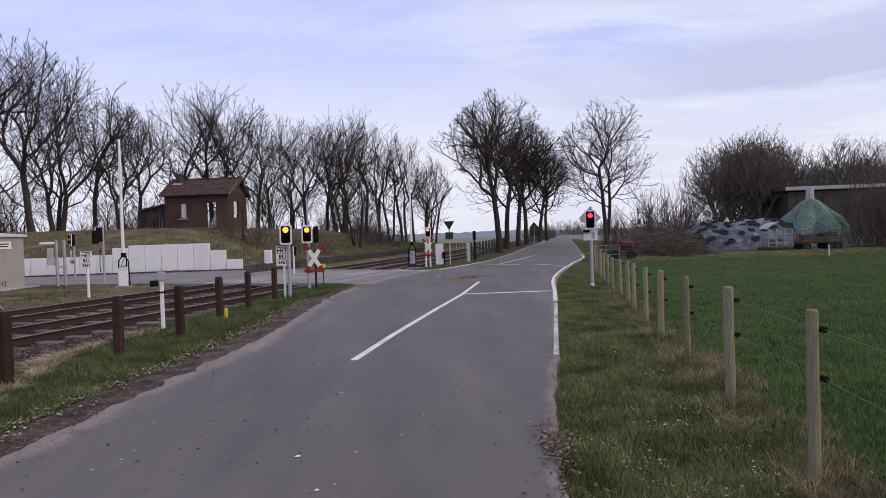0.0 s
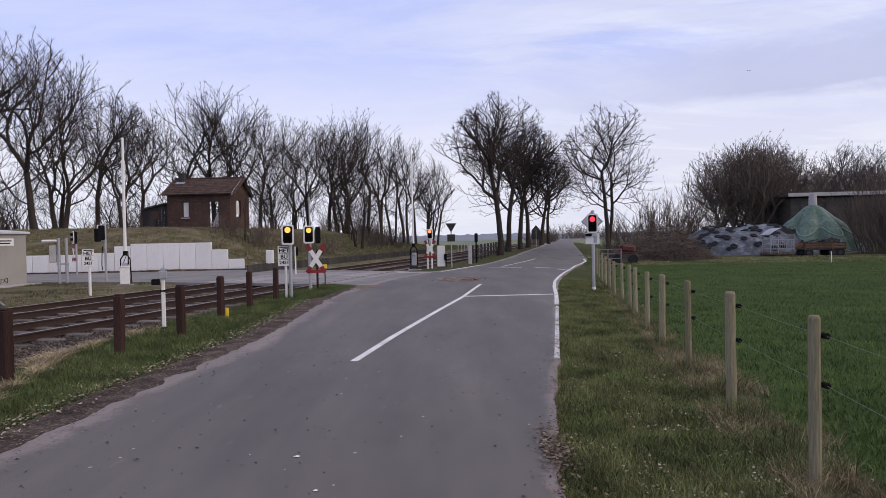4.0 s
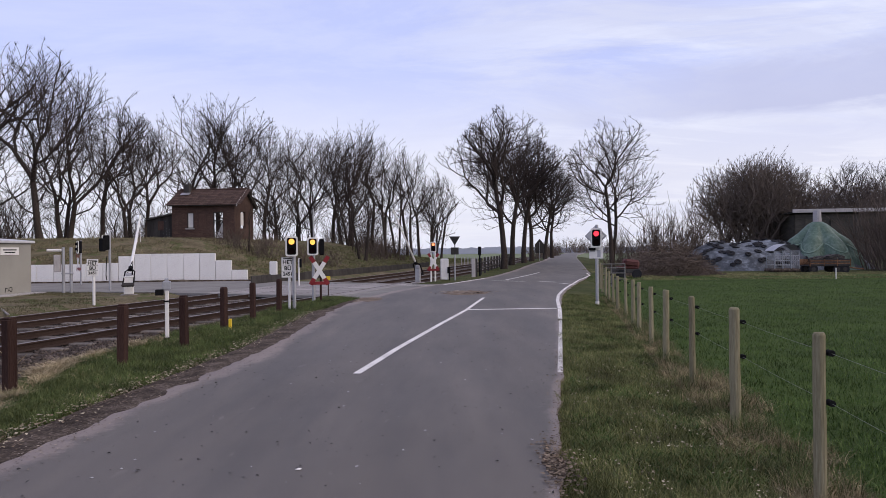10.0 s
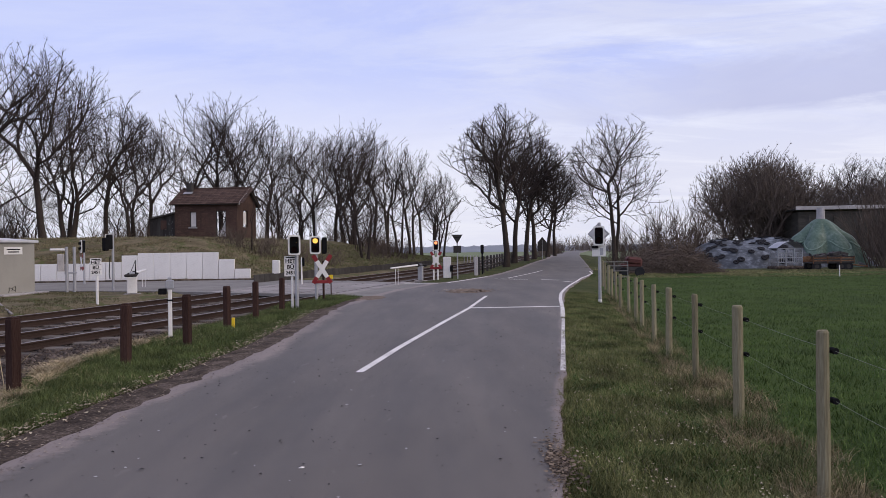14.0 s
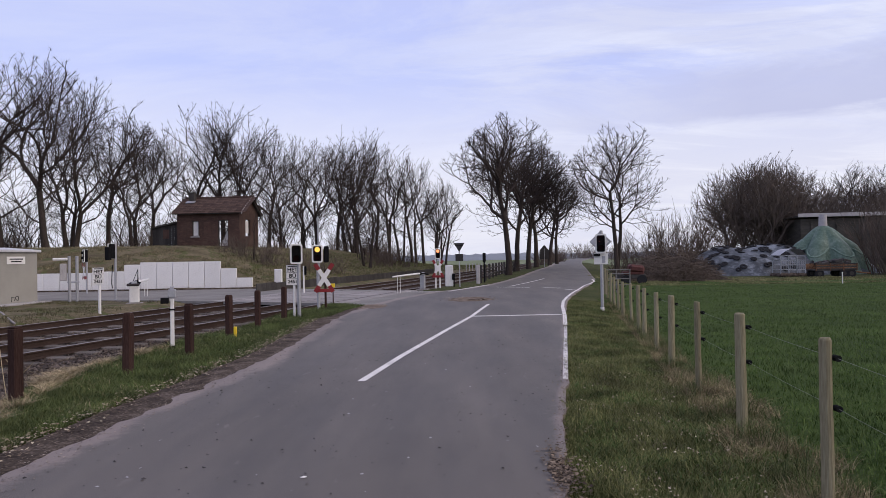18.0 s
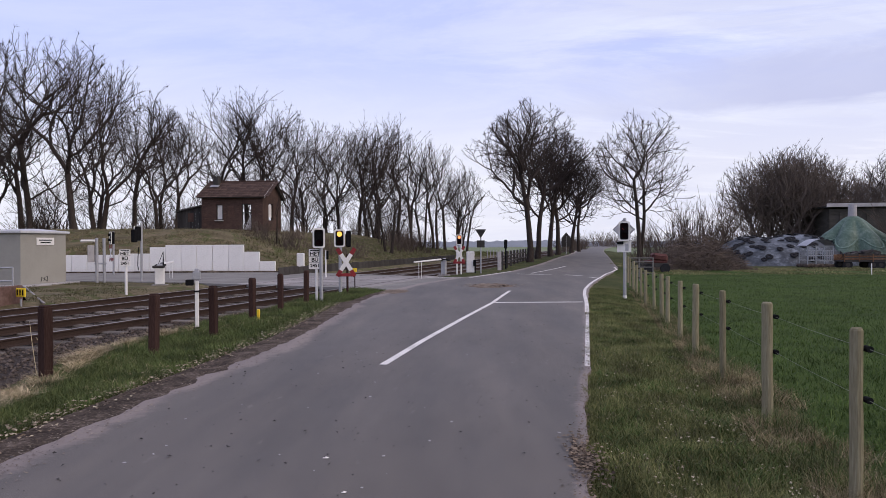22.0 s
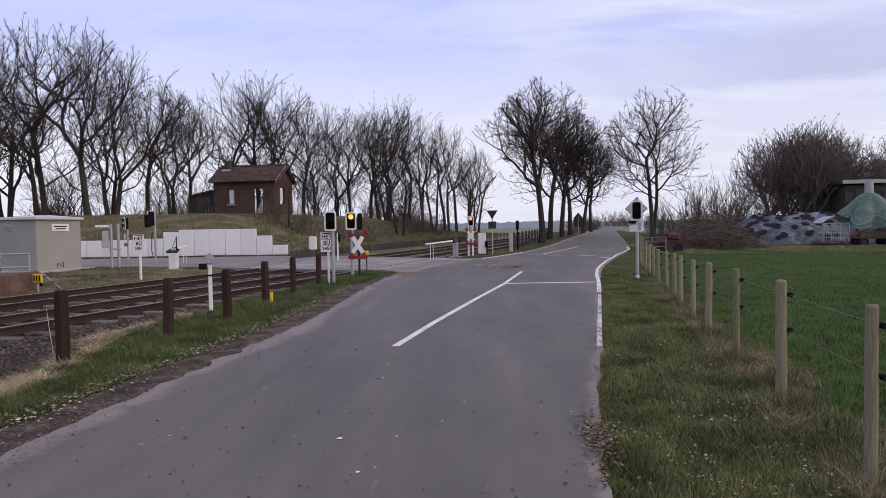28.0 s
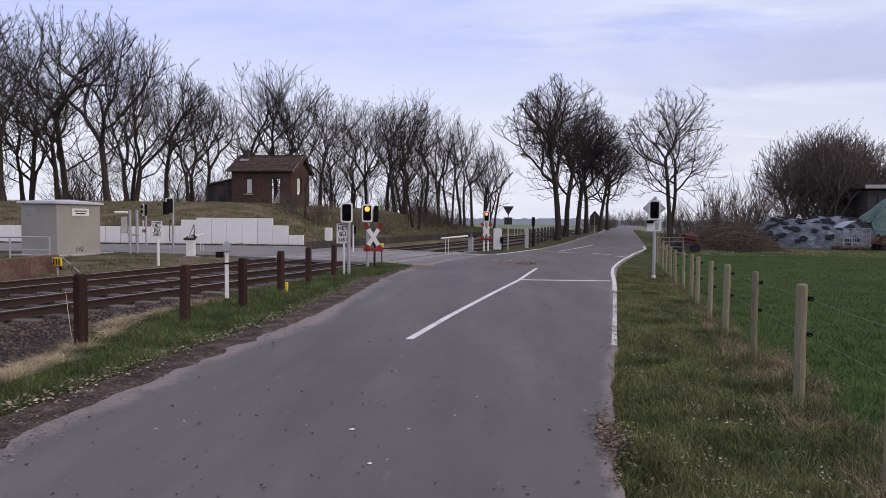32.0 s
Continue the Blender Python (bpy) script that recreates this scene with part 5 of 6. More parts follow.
for k in range(15):
    part("stake", slat, CONCRETE, pk, at=pose(1.5 + 0.36 * k, 74 + 0.25 * k, 0.0))


# ---- trees ----
OVAL = ((0.12, 0.25), (0.24, 0.70), (0.40, 0.98), (0.55, 1.0), (0.72, 0.88), (0.88, 0.58), (1.0, 0.10))
FAN = ((0.08, 0.30), (0.22, 0.55), (0.42, 0.82), (0.62, 1.0), (0.80, 0.92), (0.93, 0.62), (1.0, 0.15))
DOME = ((0.0, 0.75), (0.20, 0.98), (0.45, 1.0), (0.65, 0.92), (0.82, 0.70), (0.94, 0.40), (1.0, 0.10))


def tree_meshes(seed, height, crown, fork, girth, outline=FAN, tip=0.0070, stems=1, limbs=3, wide=30, mat=None, lean=0.05, first=0.25, tangle=0.44, sprigs=5, pull=0.08, reach=0.175, arm=(0.16, 0.32), taper=0.22):
    """A bare tree that forks again and again within a crown outline (share of height, share of radius); trunk and crown meshes.
    fork: height share where the trunk parts into limbs; wide: degrees by which limbs part; tangle: how often side shoots spring from a limb."""
    r = random.Random(seed)
    trunk, crown_g = Geo(), Geo()
    hs, ws = [h for h, _ in outline], [w for _, w in outline]
    bulge = [(r.uniform(0, 6.28), r.uniform(0.75, 1.05)) for _ in range(5)]

    def room(p, d):
        """Way left from p along d to the crown's outline."""
        left = 0.0
        while left < 5.0:
            q = p + d * (left + 0.35)
            az = math.atan2(q.y, q.x)
            lump = 1 + 0.16 * math.sin(2 * az + bulge[0][0]) * bulge[0][1] + 0.10 * math.sin(3 * az + bulge[1][0] + q.z * 0.5) + 0.07 * math.sin(5 * az + bulge[2][0] + q.z)
            h = q.z / (height * (0.96 + 0.06 * math.sin(3 * az + bulge[3][0])))
            if h > 1 or math.hypot(q.x, q.y) > crown * lump * float(np.interp(h, hs, ws)):
                break
            left += 0.35
        return left

    def turned(d, degrees, az):
        side = d.orthogonal().normalized()
        side = (side * math.cos(az) + d.cross(side) * math.sin(az)).normalized()
        return (d * math.cos(radians(degrees)) + side * math.sin(radians(degrees))).normalized()

    stack = []
    for k in range(stems):
        p = Vector((0.0, 0.0, -0.3)) if stems == 1 else Vector((0.28 * math.cos(k * 2.4 + seed), 0.28 * math.sin(k * 2.4 + seed), -0.3))
        tilt = lean if stems == 1 else 0.10 + 0.05 * k
        d = Vector((tilt * math.cos(k * 2.4 + seed), tilt * math.sin(k * 2.4 + seed), 1)).normalized()
        g0 = girth * (1 if stems == 1 else 0.86 - 0.10 * k)
        n = max(4, int(height * fork / 0.55))
        pts, radii, spin = [p], [g0 * 1.45], r.uniform(0, 6.28)
        for i in range(n):
            d = (d + Vector((r.gauss(0, 0.045), r.gauss(0, 0.045), 0.03))).normalized()
            p = p + d * (height * fork + 0.3) * r.uniform(0.94, 1.06) / n
            pts.append(p)
            radii.append(g0 * (1.12 if i == 0 else 1.02 - taper * (i + 1) / n))
            if i / n > first and r.random() < 0.85:
                spin += 2.4 + r.uniform(-0.5, 0.5)
                stack.append((p, turned(d, r.uniform(48, 76), spin), g0 * r.uniform(*arm)))
        trunk.tube(pts, radii, 9)
        count = limbs if stems == 1 else 2
        az = r.uniform(0, 6.28)
        for j in range(count):
            share = (0.44, 0.32, 0.24, 0.2)[j]
            stack.append((p - d * 0.06 * j, turned(d, r.uniform(0.35, 0.75) * wide if j == 0 else r.uniform(0.8, 1.35) * wide, az + 6.28 * j / count + r.uniform(-0.4, 0.4)), radii[-1] * 1.04 * share ** 0.36))
    while stack:
        p, d, rad = stack.pop()
        space = room(p, d)
        rad = min(rad, 0.020 + 0.050 * space)
        length = reach * height * (rad / girth) ** 0.46 * r.uniform(0.7, 1.3)
        thin = rad < tip * 1.35
        if space < 0.2 or thin:
            # a spray of fine twigs
            for _ in range(sprigs):
                e = (d * 1.1 + Vector((r.gauss(0, 0.42), r.gauss(0, 0.42), r.gauss(0.14, 0.34)))).normalized()
                ln = r.uniform(0.12, 0.38)
                a = e.orthogonal().normalized() * tip * 0.62
                b = e.cross(a)
                q = p + d * r.uniform(-0.12, 0.02)
                crown_g.add((q + a, q - 0.5 * a + 0.87 * b, q - 0.5 * a - 0.87 * b, q + e * ln), ((0, 1, 3), (1, 2, 3), (2, 0, 3)))
            continue
        length = min(length, 0.7 * space + 0.15)
        n = 4 if rad > 0.06 else 3 if rad > 0.022 else 2
        pts, radii = [p], [rad]
        for i in range(n):
            d = (d + Vector((r.gauss(0, 0.17), r.gauss(0, 0.17), r.gauss(pull * (1.0 if d.z < 0.75 else 0.2), 0.11)))).normalized()
            p = p + d * length / n
            pts.append(p)
            radii.append(rad * (1 - 0.08 * (i + 1) / n))
            if r.random() < tangle * (0.6 if rad > 0.02 else 0.35):
                stack.append((p, turned(d, r.uniform(35, 68), r.uniform(0, 6.28)), min(0.035, rad * r.uniform(0.30, 0.5))))
        crown_g.tube(pts, radii, 7 if rad > 0.07 else 5 if rad > 0.03 else 3)
        az = r.uniform(0, 6.28)
        if r.random() < 0.22 and rad > 0.02:
            shares = ((0.42, 0.4), (0.32, 1.0), (0.26, 1.25))
        else:
            s = r.uniform(0.54, 0.70)
            shares = ((s, 0.42), (1 - s, 1.15))
        for j, (share, turn) in enumerate(shares):
            stack.append((p, turned(d, wide * turn * r.uniform(0.7, 1.2), az + 6.28 * j / len(shares) + r.uniform(-0.5, 0.5)), radii[-1] * share ** 0.38))
    # grown to its full height
    grow = max(0.85, min(1.35, height / max(q[2] for q in crown_g.v)))
    for g in (trunk, crown_g):
        g.v = [(q[0] * (0.5 + 0.5 * grow), q[1] * (0.5 + 0.5 * grow), q[2] * grow) for q in g.v]
    return trunk.mesh("trunk", BARK, True, False), crown_g.mesh("crown", mat or TWIG, False, False)


def plant_tree(meshes, x, y, z, scale, turn, label, group, broad=1.0):
    t = thing("bare_tree", label, "tree", Matrix.Translation((x, y, z)) @ Matrix.Rotation(radians(turn), 4, "Z") @ Matrix.Diagonal((scale * broad, scale * broad, scale, 1)), group)
    part("trunk", meshes[0], BARK, t)
    part("crown", meshes[1], TWIG, t)
    return t


OAKS = [tree_meshes(1, 13.5, 4.4, 0.26, 0.21, limbs=3, wide=33), tree_meshes(2, 13.5, 3.9, 0.42, 0.20, limbs=3, wide=32, arm=(0.22, 0.42)), tree_meshes(3, 13.5, 4.6, 0.16, 0.21, stems=2, wide=31, reach=0.18), tree_meshes(4, 13.5, 4.2, 0.36, 0.21, limbs=3, wide=34, arm=(0.22, 0.42))]
TALL = [tree_meshes(s, 13.5, 2.8, f, 0.16, limbs=2, wide=24, tangle=0.5, first=0.3, sprigs=4, stems=k, tip=0.007, reach=0.18) for s, f, k in ((11, 0.34, 1), (12, 0.30, 2), (13, 0.40, 1))]
ROUND = [tree_meshes(21, 12.5, 5.3, 0.58, 0.25, OVAL, limbs=3, wide=34, tangle=0.48, first=0.40, arm=(0.34, 0.52), taper=0.5), tree_meshes(22, 12.8, 5.1, 0.50, 0.24, OVAL, limbs=3, wide=36, tangle=0.48, first=0.45, lean=0.10, arm=(0.34, 0.55), taper=0.45)]
FORKED = tree_meshes(33, 12.4, 4.4, 0.52, 0.22, OVAL, stems=2, wide=34, tangle=0.9, first=0.42, sprigs=6, arm=(0.30, 0.48), taper=0.45)
DENSE = [tree_meshes(s, 12.0, 4.6, 0.12, 0.17, DOME, tip=0.0088, reach=0.18, limbs=3, wide=36, tangle=0.95, first=0.1, sprigs=6, mat=COPSE_TWIG) for s in (41, 42)]

BANK = "tall bare deciduous tree on the old railway bank, dark bark"
bank_trees = [(-36.4, 46, 0, 14.6, 40), (-34.25, 50, 1, 14.6, 10), (-30.73, 50, 0, 14.6, 80), (-32.4, 56, 2, 14.8, 200), (-32.7, 63, 3, 13.4, 15), (-27.77, 58, 2, 12.2, 300),
              (-30.04, 66, 0, 11.8, 250), (-26.06, 68, 3, 13.6, 60), (-24.16, 70, 0, 15.0, 170), (-20.92, 67, 2, 13.4, 20), (-18.2, 66, 0, 11.2, 330), (-16.8, 74, 2, 11.5, 140), (-19.5, 76, 1, 11.2, 25),
              (-14.9, 74, 0, 12.6, 75), (-13.3, 77, 3, 13.4, 310), (-11.47, 74, 2, 14.2, 205), (-41, 50, 2, 15.4, 33), (-40.5, 58, 3, 13.6, 140), (-44.5, 60, 1, 14.0, 220), (-38.6, 67, 0, 12.6, 300), (-48.0, 64, 2, 14.4, 95), (-46.0, 54, 0, 14.8, 10)]
for x, y, k, h, a in bank_trees:
    plant_tree(OAKS[k], x, y, ground_z(x, y), 1.04 * h / 13.5, a, BANK, "bank trees")
ROW = "slender bare tree in a row beside the railway, dark trunk"
for i, (x, y, h) in enumerate([(-11.13, 78, 13.6), (-7.72, 60, 10.6), (-9.06, 80, 14.0), (-7.95, 84, 14.3), (-6.47, 86, 13.9), (-5.35, 88, 14.0), (-3.96, 92, 14.3), (-2.59, 96, 13.3), (-1.01, 100, 12.3), (-1.9, 106, 11.6), (-10.2, 70, 11.6), (-7.2, 78, 12.6), (-4.6, 84, 12.8), (-2.0, 92, 11.0)]):
    plant_tree(TALL[i % 3], x, y, ground_z(x, y), 1.05 * h / 13.5, 47 * i, ROW, "row trees", 1.15)
ROADSIDE = "broad bare roadside tree with a rounded crown of fine twigs"
for x, y, k, size, a in ((4.3, 52, 0, 1.03, 200), (5.75, 60, 1, 1.02, 100), (7.56, 66, 0, 1.02, 20), (8.99, 72, 1, 1.04, 260), (12.2, 84, 0, 1.0, 320), (14.38, 92, 1, 1.0, 60)):
    plant_tree(ROUND[k], x, y, ground_z(x, y), size, a, ROADSIDE, "roadside trees")
plant_tree(FORKED, 14.12, 58, ground_z(14.12, 58), 1.08, 190, "broad bare tree with a forked trunk beside the field", "roadside trees")
WOOD = "bare tree in a wood edge behind the barn"
COPSE = "bare brown tree of a dense copse behind the farm"
rng_t = random.Random(8)
for i in range(19):
    # a round clump, highest in its middle
    a, d = 2.4 * i, 4.9 * math.sqrt((i + 0.3) / 19)
    x, y = 43.4 + d * math.cos(a), 95 + 1.1 * d * math.sin(a)
    plant_tree(DENSE[i % 2], x, y, -0.3, (1.42 - 0.036 * d), rng_t.uniform(0, 360), COPSE, "copse trees", 0.80)
for i in range(17):
    x, y = 50.5 + 1.9 * i + rng_t.uniform(-0.7, 0.7), 112 + rng_t.uniform(-4, 6)
    plant_tree(OAKS[i % 4] if i % 5 == 2 else DENSE[i % 2], x, y, -0.3, rng_t.uniform(1.12, 1.28), rng_t.uniform(0, 360), WOOD, "copse trees")
for i in range(11):
    plant_tree(DENSE[i % 2], 57.5 + 1.7 * i + rng_t.uniform(-0.5, 0.5), 104 + rng_t.uniform(-3, 2), -0.3, rng_t.uniform(1.02, 1.18), rng_t.uniform(0, 360), WOOD, "copse trees")


# ---- shrubs and brush ----
def shrub_mesh(seed, stems, height, spread, r_base=0.02, lean=0.35):
    r = random.Random(seed)
    g = Geo()
    for _ in range(stems):
        a, d = r.uniform(0, 6.28), spread * math.sqrt(r.random())
        p = Vector((math.cos(a) * d, math.sin(a) * d, -0.1))
        way = Vector((r.gauss(0, lean), r.gauss(0, lean), 1)).normalized()
        h = height * r.uniform(0.5, 1.0)
        pts = [p]
        for _ in range(5):
            way = (way + Vector((r.gauss(0, 0.1), r.gauss(0, 0.1), 0.02))).normalized()
            pts.append(pts[-1] + way * h / 5)
        g.tube(pts, [r_base, r_base * 0.85, r_base * 0.7, r_base * 0.55, r_base * 0.4, 0.004], 4)
        for k in range(9):
            i = r.randint(1, 4)
            q = (way + Vector((r.gauss(0, 0.5), r.gauss(0, 0.5), 0.4))).normalized()
            e = pts[i] + q * h * r.uniform(0.12, 0.3)
            g.tube([pts[i], pts[i].lerp(e, 0.5) + Vector((r.gauss(0, 0.03), r.gauss(0, 0.03), 0)), e], [r_base * 0.45, r_base * 0.35, 0.004], 3)
    return g.mesh("stem_tangle", TWIG_BROWN)


SHRUBS = [shrub_mesh(s, 46, 4.2, 1.5) for s in (1, 2, 3)]
LOWSHRUB = [shrub_mesh(s, 60, 2.0, 1.3, 0.016, 0.55) for s in (4, 5)]


def shrub(me, x, y, scale, turn, label, z=None):
    t = thing("bare_shrub", label, "shrub", Matrix.Translation((x, y, ground_z(x, y) if z is None else z)) @ Matrix.Rotation(radians(turn), 4, "Z") @ Matrix.Scale(scale, 4), "shrubs")
    part("stem_tangle", me, TWIG_BROWN, t)


for i, (x, y, s) in enumerate([(15.6, 60, 0.95), (17.0, 62, 1.05), (18.4, 60, 1.25), (19.7, 61, 1.55), (21.2, 60, 1.8), (22.6, 62, 1.6), (24.0, 64, 1.1), (26.0, 68, 1.0), (16.2, 57, 0.75), (33.4, 49, 1.5), (34.4, 51, 1.7), (35.6, 50, 1.6), (34.6, 48, 1.45), (36.6, 53, 1.8), (37.8, 51, 1.7), (36.0, 55, 1.8)]):
    shrub(SHRUBS[i % 3], x, y, s, 70 * i, "leafless shrub with many upright brown stems")
for i, (x, y, s) in enumerate([(13.4, 51, 0.9), (15.4, 108, 1.3), (16.3, 112, 1.5), (17.2, 116, 1.5), (18.2, 120, 1.6), (16.8, 119, 1.7), (19.0, 124, 1.4), (42, 222, 3.4), (47, 228, 3.0), (53, 232, 3.6), (38, 235, 3.2), (57, 226, 3.0)]):
    shrub(LOWSHRUB[i % 2], x, y, s, 50 * i, "low tangled brown shrub")
for i, (x, y, s) in enumerate([(-15.2, 47, 0.8), (-13, 46, 0.9), (-11, 48, 0.9), (-9.2, 50, 0.9), (-16.5, 50, 0.7), (-26, 52, 0.5), (-29, 55, 0.6), (-14.3, 52.0, 0.8)]):
    shrub(LOWSHRUB[i % 2], x, y, s, 50 * i, "low tangled brown shrub on the bank")
SAPS = [tree_meshes(s, 5.0, 2.2, 0.10, 0.055, FAN, tip=0.005, reach=0.2, stems=3, wide=28, tangle=0.9, sprigs=4) for s in (53, 54)]
sap = tree_meshes(51, 4.6, 1.0, 0.35, 0.05, limbs=2, wide=20, sprigs=3)
rng_u = random.Random(66)
for i in range(40):
    x, y = rng_u.uniform(-50, -6), rng_u.uniform(58, 86)
    plant_tree(SAPS[i % 2], x, y, ground_z(x, y) - 0.1, rng_u.uniform(0.9, 1.6), rng_u.uniform(0, 360), "thin bare understorey sapling on the bank", "saplings")
for i in range(26):
    x, y = rng_u.uniform(-46, -5), rng_u.uniform(60, 90)
    shrub(LOWSHRUB[i % 2], x, y, rng_u.uniform(0.9, 1.6), 40 * i, "low tangled brown shrub under the bank trees")
plant_tree(sap, -13.9, 46.5, ground_z(-13.9, 46.5), 0.95, 0, "thin bare sapling in front of the brick house", "saplings")

rb = random.Random(17)
g = Geo()
for _ in range(2600):
    u, v = rb.uniform(-1, 1), rb.uniform(-1, 1)
    x, y = 15.1 + 3.3 * u, 46 + 1.7 * v
    top = 2.5 * (1 - abs(u) ** 2.2) * (1 - 0.6 * v * v)
    z = -0.4 + top * rb.random() ** 0.7
    d = Vector((rb.gauss(0, 1), rb.gauss(0, 0.6), rb.gauss(0, 0.38))).normalized() * rb.uniform(0.4, 1.1)
    p = Vector((x, y, z))
    g.tube([p - d * 0.5, p + Vector((0, 0, rb.gauss(0, 0.05))), p + d * 0.5], [0.016, 0.012, 0.005], 3)
solid("brush_pile", g, TWIG_BROWN, "long heap of cut brown branches at the meadow edge", "brush pile", "stuff")
g = Geo()
g.grid([[(11.8 + 0.5 * i, 44.9 + 0.4 * j, -0.42 + 1.5 * max(0.0, math.sin(math.pi * i / 13)) ** 0.7 * math.sin(math.pi * j / 6)) for i in range(14)] for j in range(7)])
solid("brush_core", g, SOIL, "dark core of the brush heap", "brush pile", "stuff")


# ---- farm corner: silage heap, covered rick, cage, trailer, barn ----
def heap_z(x, y):
    u, v = (x - 25.9) / 7.8, (y - 57.2) / 4.8
    q = max(0.0, 1 - u * u * (1.0 if u < 0 else 0.55) - v * v)
    return -0.4 + 2.45 * q ** 0.8 + 0.42 * noise.noise((x * 0.42, y * 0.42, 2)) * min(1.0, 2 * q) + 0.14 * noise.noise((x * 1.5, y * 1.5, 5)) * min(1.0, 3 * q)


heap = thing("silage_heap", "silage clamp under grey-white plastic sheeting weighed down with old tyres", "silage heap", Matrix.Translation((0, 0, 0)))
g = Geo()
g.grid([[(x, y, heap_z(x, y)) for x in [17.8 + 0.35 * i for i in range(54)]] for y in [52.0 + 0.35 * j for j in range(30)]])
part("sheet", g, TARP, heap, smooth=True)
g = Geo()
n1, n2 = 16, 7
for i in range(n1):
    for j in range(n2):
        a, b = 2 * math.pi * i / n1, 2 * math.pi * j / n2
        g.v.append(((0.25 + 0.17 * math.cos(b)) * math.cos(a), (0.25 + 0.17 * math.cos(b)) * math.sin(a), 0.10 * math.sin(b)))
        g.f.append((i * n2 + j, ((i + 1) % n1) * n2 + j, ((i + 1) % n1) * n2 + (j + 1) % n2, i * n2 + (j + 1) % n2))
        g.m.append(0)
tyre_me = g.mesh("tyre", RUBBER, True)
rt_ = random.Random(23)
for _ in range(150):
    x, y = rt_.uniform(18.6, 31.0), rt_.uniform(52.4, 58.5)
    z = heap_z(x, y)
    if z < 0.1:
        continue
    e = 0.3
    nx, ny = (heap_z(x - e, y) - heap_z(x + e, y)) / (2 * e), (heap_z(x, y - e) - heap_z(x, y + e)) / (2 * e)
    rot = Vector((nx, ny, 1)).to_track_quat("Z", "Y").to_matrix().to_4x4()
    part("old_tyre", tyre_me, RUBBER, heap, at=Matrix.Translation((x, y, z + 0.05)) @ rot @ Matrix.Diagonal((*[rt_.uniform(0.5, 0.74)] * 2, 0.42, 1)))

rick = thing("covered_rick", "tall rick under a draped green tarpaulin around a pole", "covered rick", pose(30.9, 56.0, -0.4))
g = Geo()
rows = []
for j in range(15):
    s = j / 14
    row = []
    for i in range(73):
        a = 2 * math.pi * i / 72
        fold = abs(math.sin(a * 3.5)) ** 0.6
        swag = math.sin(math.pi * min(1.0, max(0.0, (s - 0.3) / 0.62))) * fold
        rad = 0.35 + 3.1 * s ** 0.9 * (1 - 0.40 * (1 - fold) * s ** 0.4)
        z = 4.0 * (1 - s ** 1.18) + 0.40 * swag + 0.05 * math.sin(s * 23 + 2 * fold) * s
        row.append((rad * math.cos(a) * 1.12, rad * math.sin(a), max(0.02, z)))
    rows.append(row)
g.grid(rows)
part("tarpaulin", g, GREENTARP, rick, smooth=True)
for k in range(7):
    pts = []
    for i in range(9):
        a = math.pi * (k + i / 8) / 3.5
        s = 0.50 + 0.26 * math.sin(math.pi * i / 8)
        fold = abs(math.sin(a * 3.5)) ** 0.6
        rad = 0.35 + 3.1 * s ** 0.9 * (1 - 0.40 * (1 - fold) * s ** 0.4)
        swag = math.sin(math.pi * min(1.0, max(0.0, (s - 0.3) / 0.62))) * fold
        pts.append((rad * math.cos(a) * 1.12, rad * math.sin(a), 4.0 * (1 - s ** 1.18) + 0.40 * swag + 0.05 * math.sin(s * 23 + 2 * fold) * s))
    part("hem", Geo().tube(pts, [0.07] * 9, 6), GREENHEM, rick, "pale hem of the tarpaulin sagging in an arc")
g = Geo().cyl((0, 0, 3.9), (0, 0, 4.95), 0.34, 0.30, 14)
part("pole", g, CONCRETE, rick, "pale stub at the peak")

cage = thing("calf_cage", "tubular steel pen with a curved grey sheet roof", "pen", pose(24.5, 50.2, -0.10) @ Matrix.Scale(0.78, 4))
part("plinth", Geo().box((1.17, 0.8, -0.17), (2.8, 2.1, 0.36), bevel=0.12), SOIL, cage, "low bed of dark trodden earth")
for x in (0, 0.78, 1.56, 2.34):
    for y in (0, 1.6):
        part("upright", Geo().cyl((x, y, 0), (x, y, 1.75), 0.04, sides=8), PALESTEEL, cage)
for z in (0.35, 0.8, 1.25, 1.7):
    for y in (0, 1.6):
        part("bar", Geo().cyl((0, y, z), (2.34, y, z), 0.028, sides=8), PALESTEEL, cage)
for k in range(11):
    part("slim_bar", Geo().cyl((0.1 + 0.21 * k, 0, 0.3), (0.1 + 0.21 * k, 0, 1.3), 0.022, sides=6), GALV, cage)
g = Geo()
g.grid([[(x, y, 1.75 + 0.62 * math.sin(math.pi * (x + 0.15) / 2.64)) for y in (-0.15, 1.75)] for x in [-0.15 + 0.165 * i for i in range(17)]])
part("roof_sheet", g, GALV, cage)

trailer = thing("farm_trailer", "old rusty orange-brown flatbed farm trailer", "trailer", pose(25.75, 48.0, -0.4, 0, 0, -4) @ Matrix.Scale(0.82, 4))
for k in range(5):
    part("side_board", Geo().box((1.9, -0.02, 0.78 + 0.115 * k), (3.5, 0.04, 0.105), bevel=0.01), RUSTPAINT if k % 2 else DARKBOARD, trailer)
part("bed", Geo().box((1.9, 0.9, 0.70), (3.5, 1.8, 0.10), bevel=0.01), DARKBOARD, trailer)
part("far_board", Geo().box((1.9, 1.82, 1.0), (3.5, 0.04, 0.5), bevel=0.01), RUSTPAINT, trailer)
for x in (0.2, 1.4, 2.5, 3.6):
    part("stanchion", Geo().box((x, -0.06, 0.98), (0.07, 0.05, 0.65), bevel=0.01), RUSTPAINT, trailer)
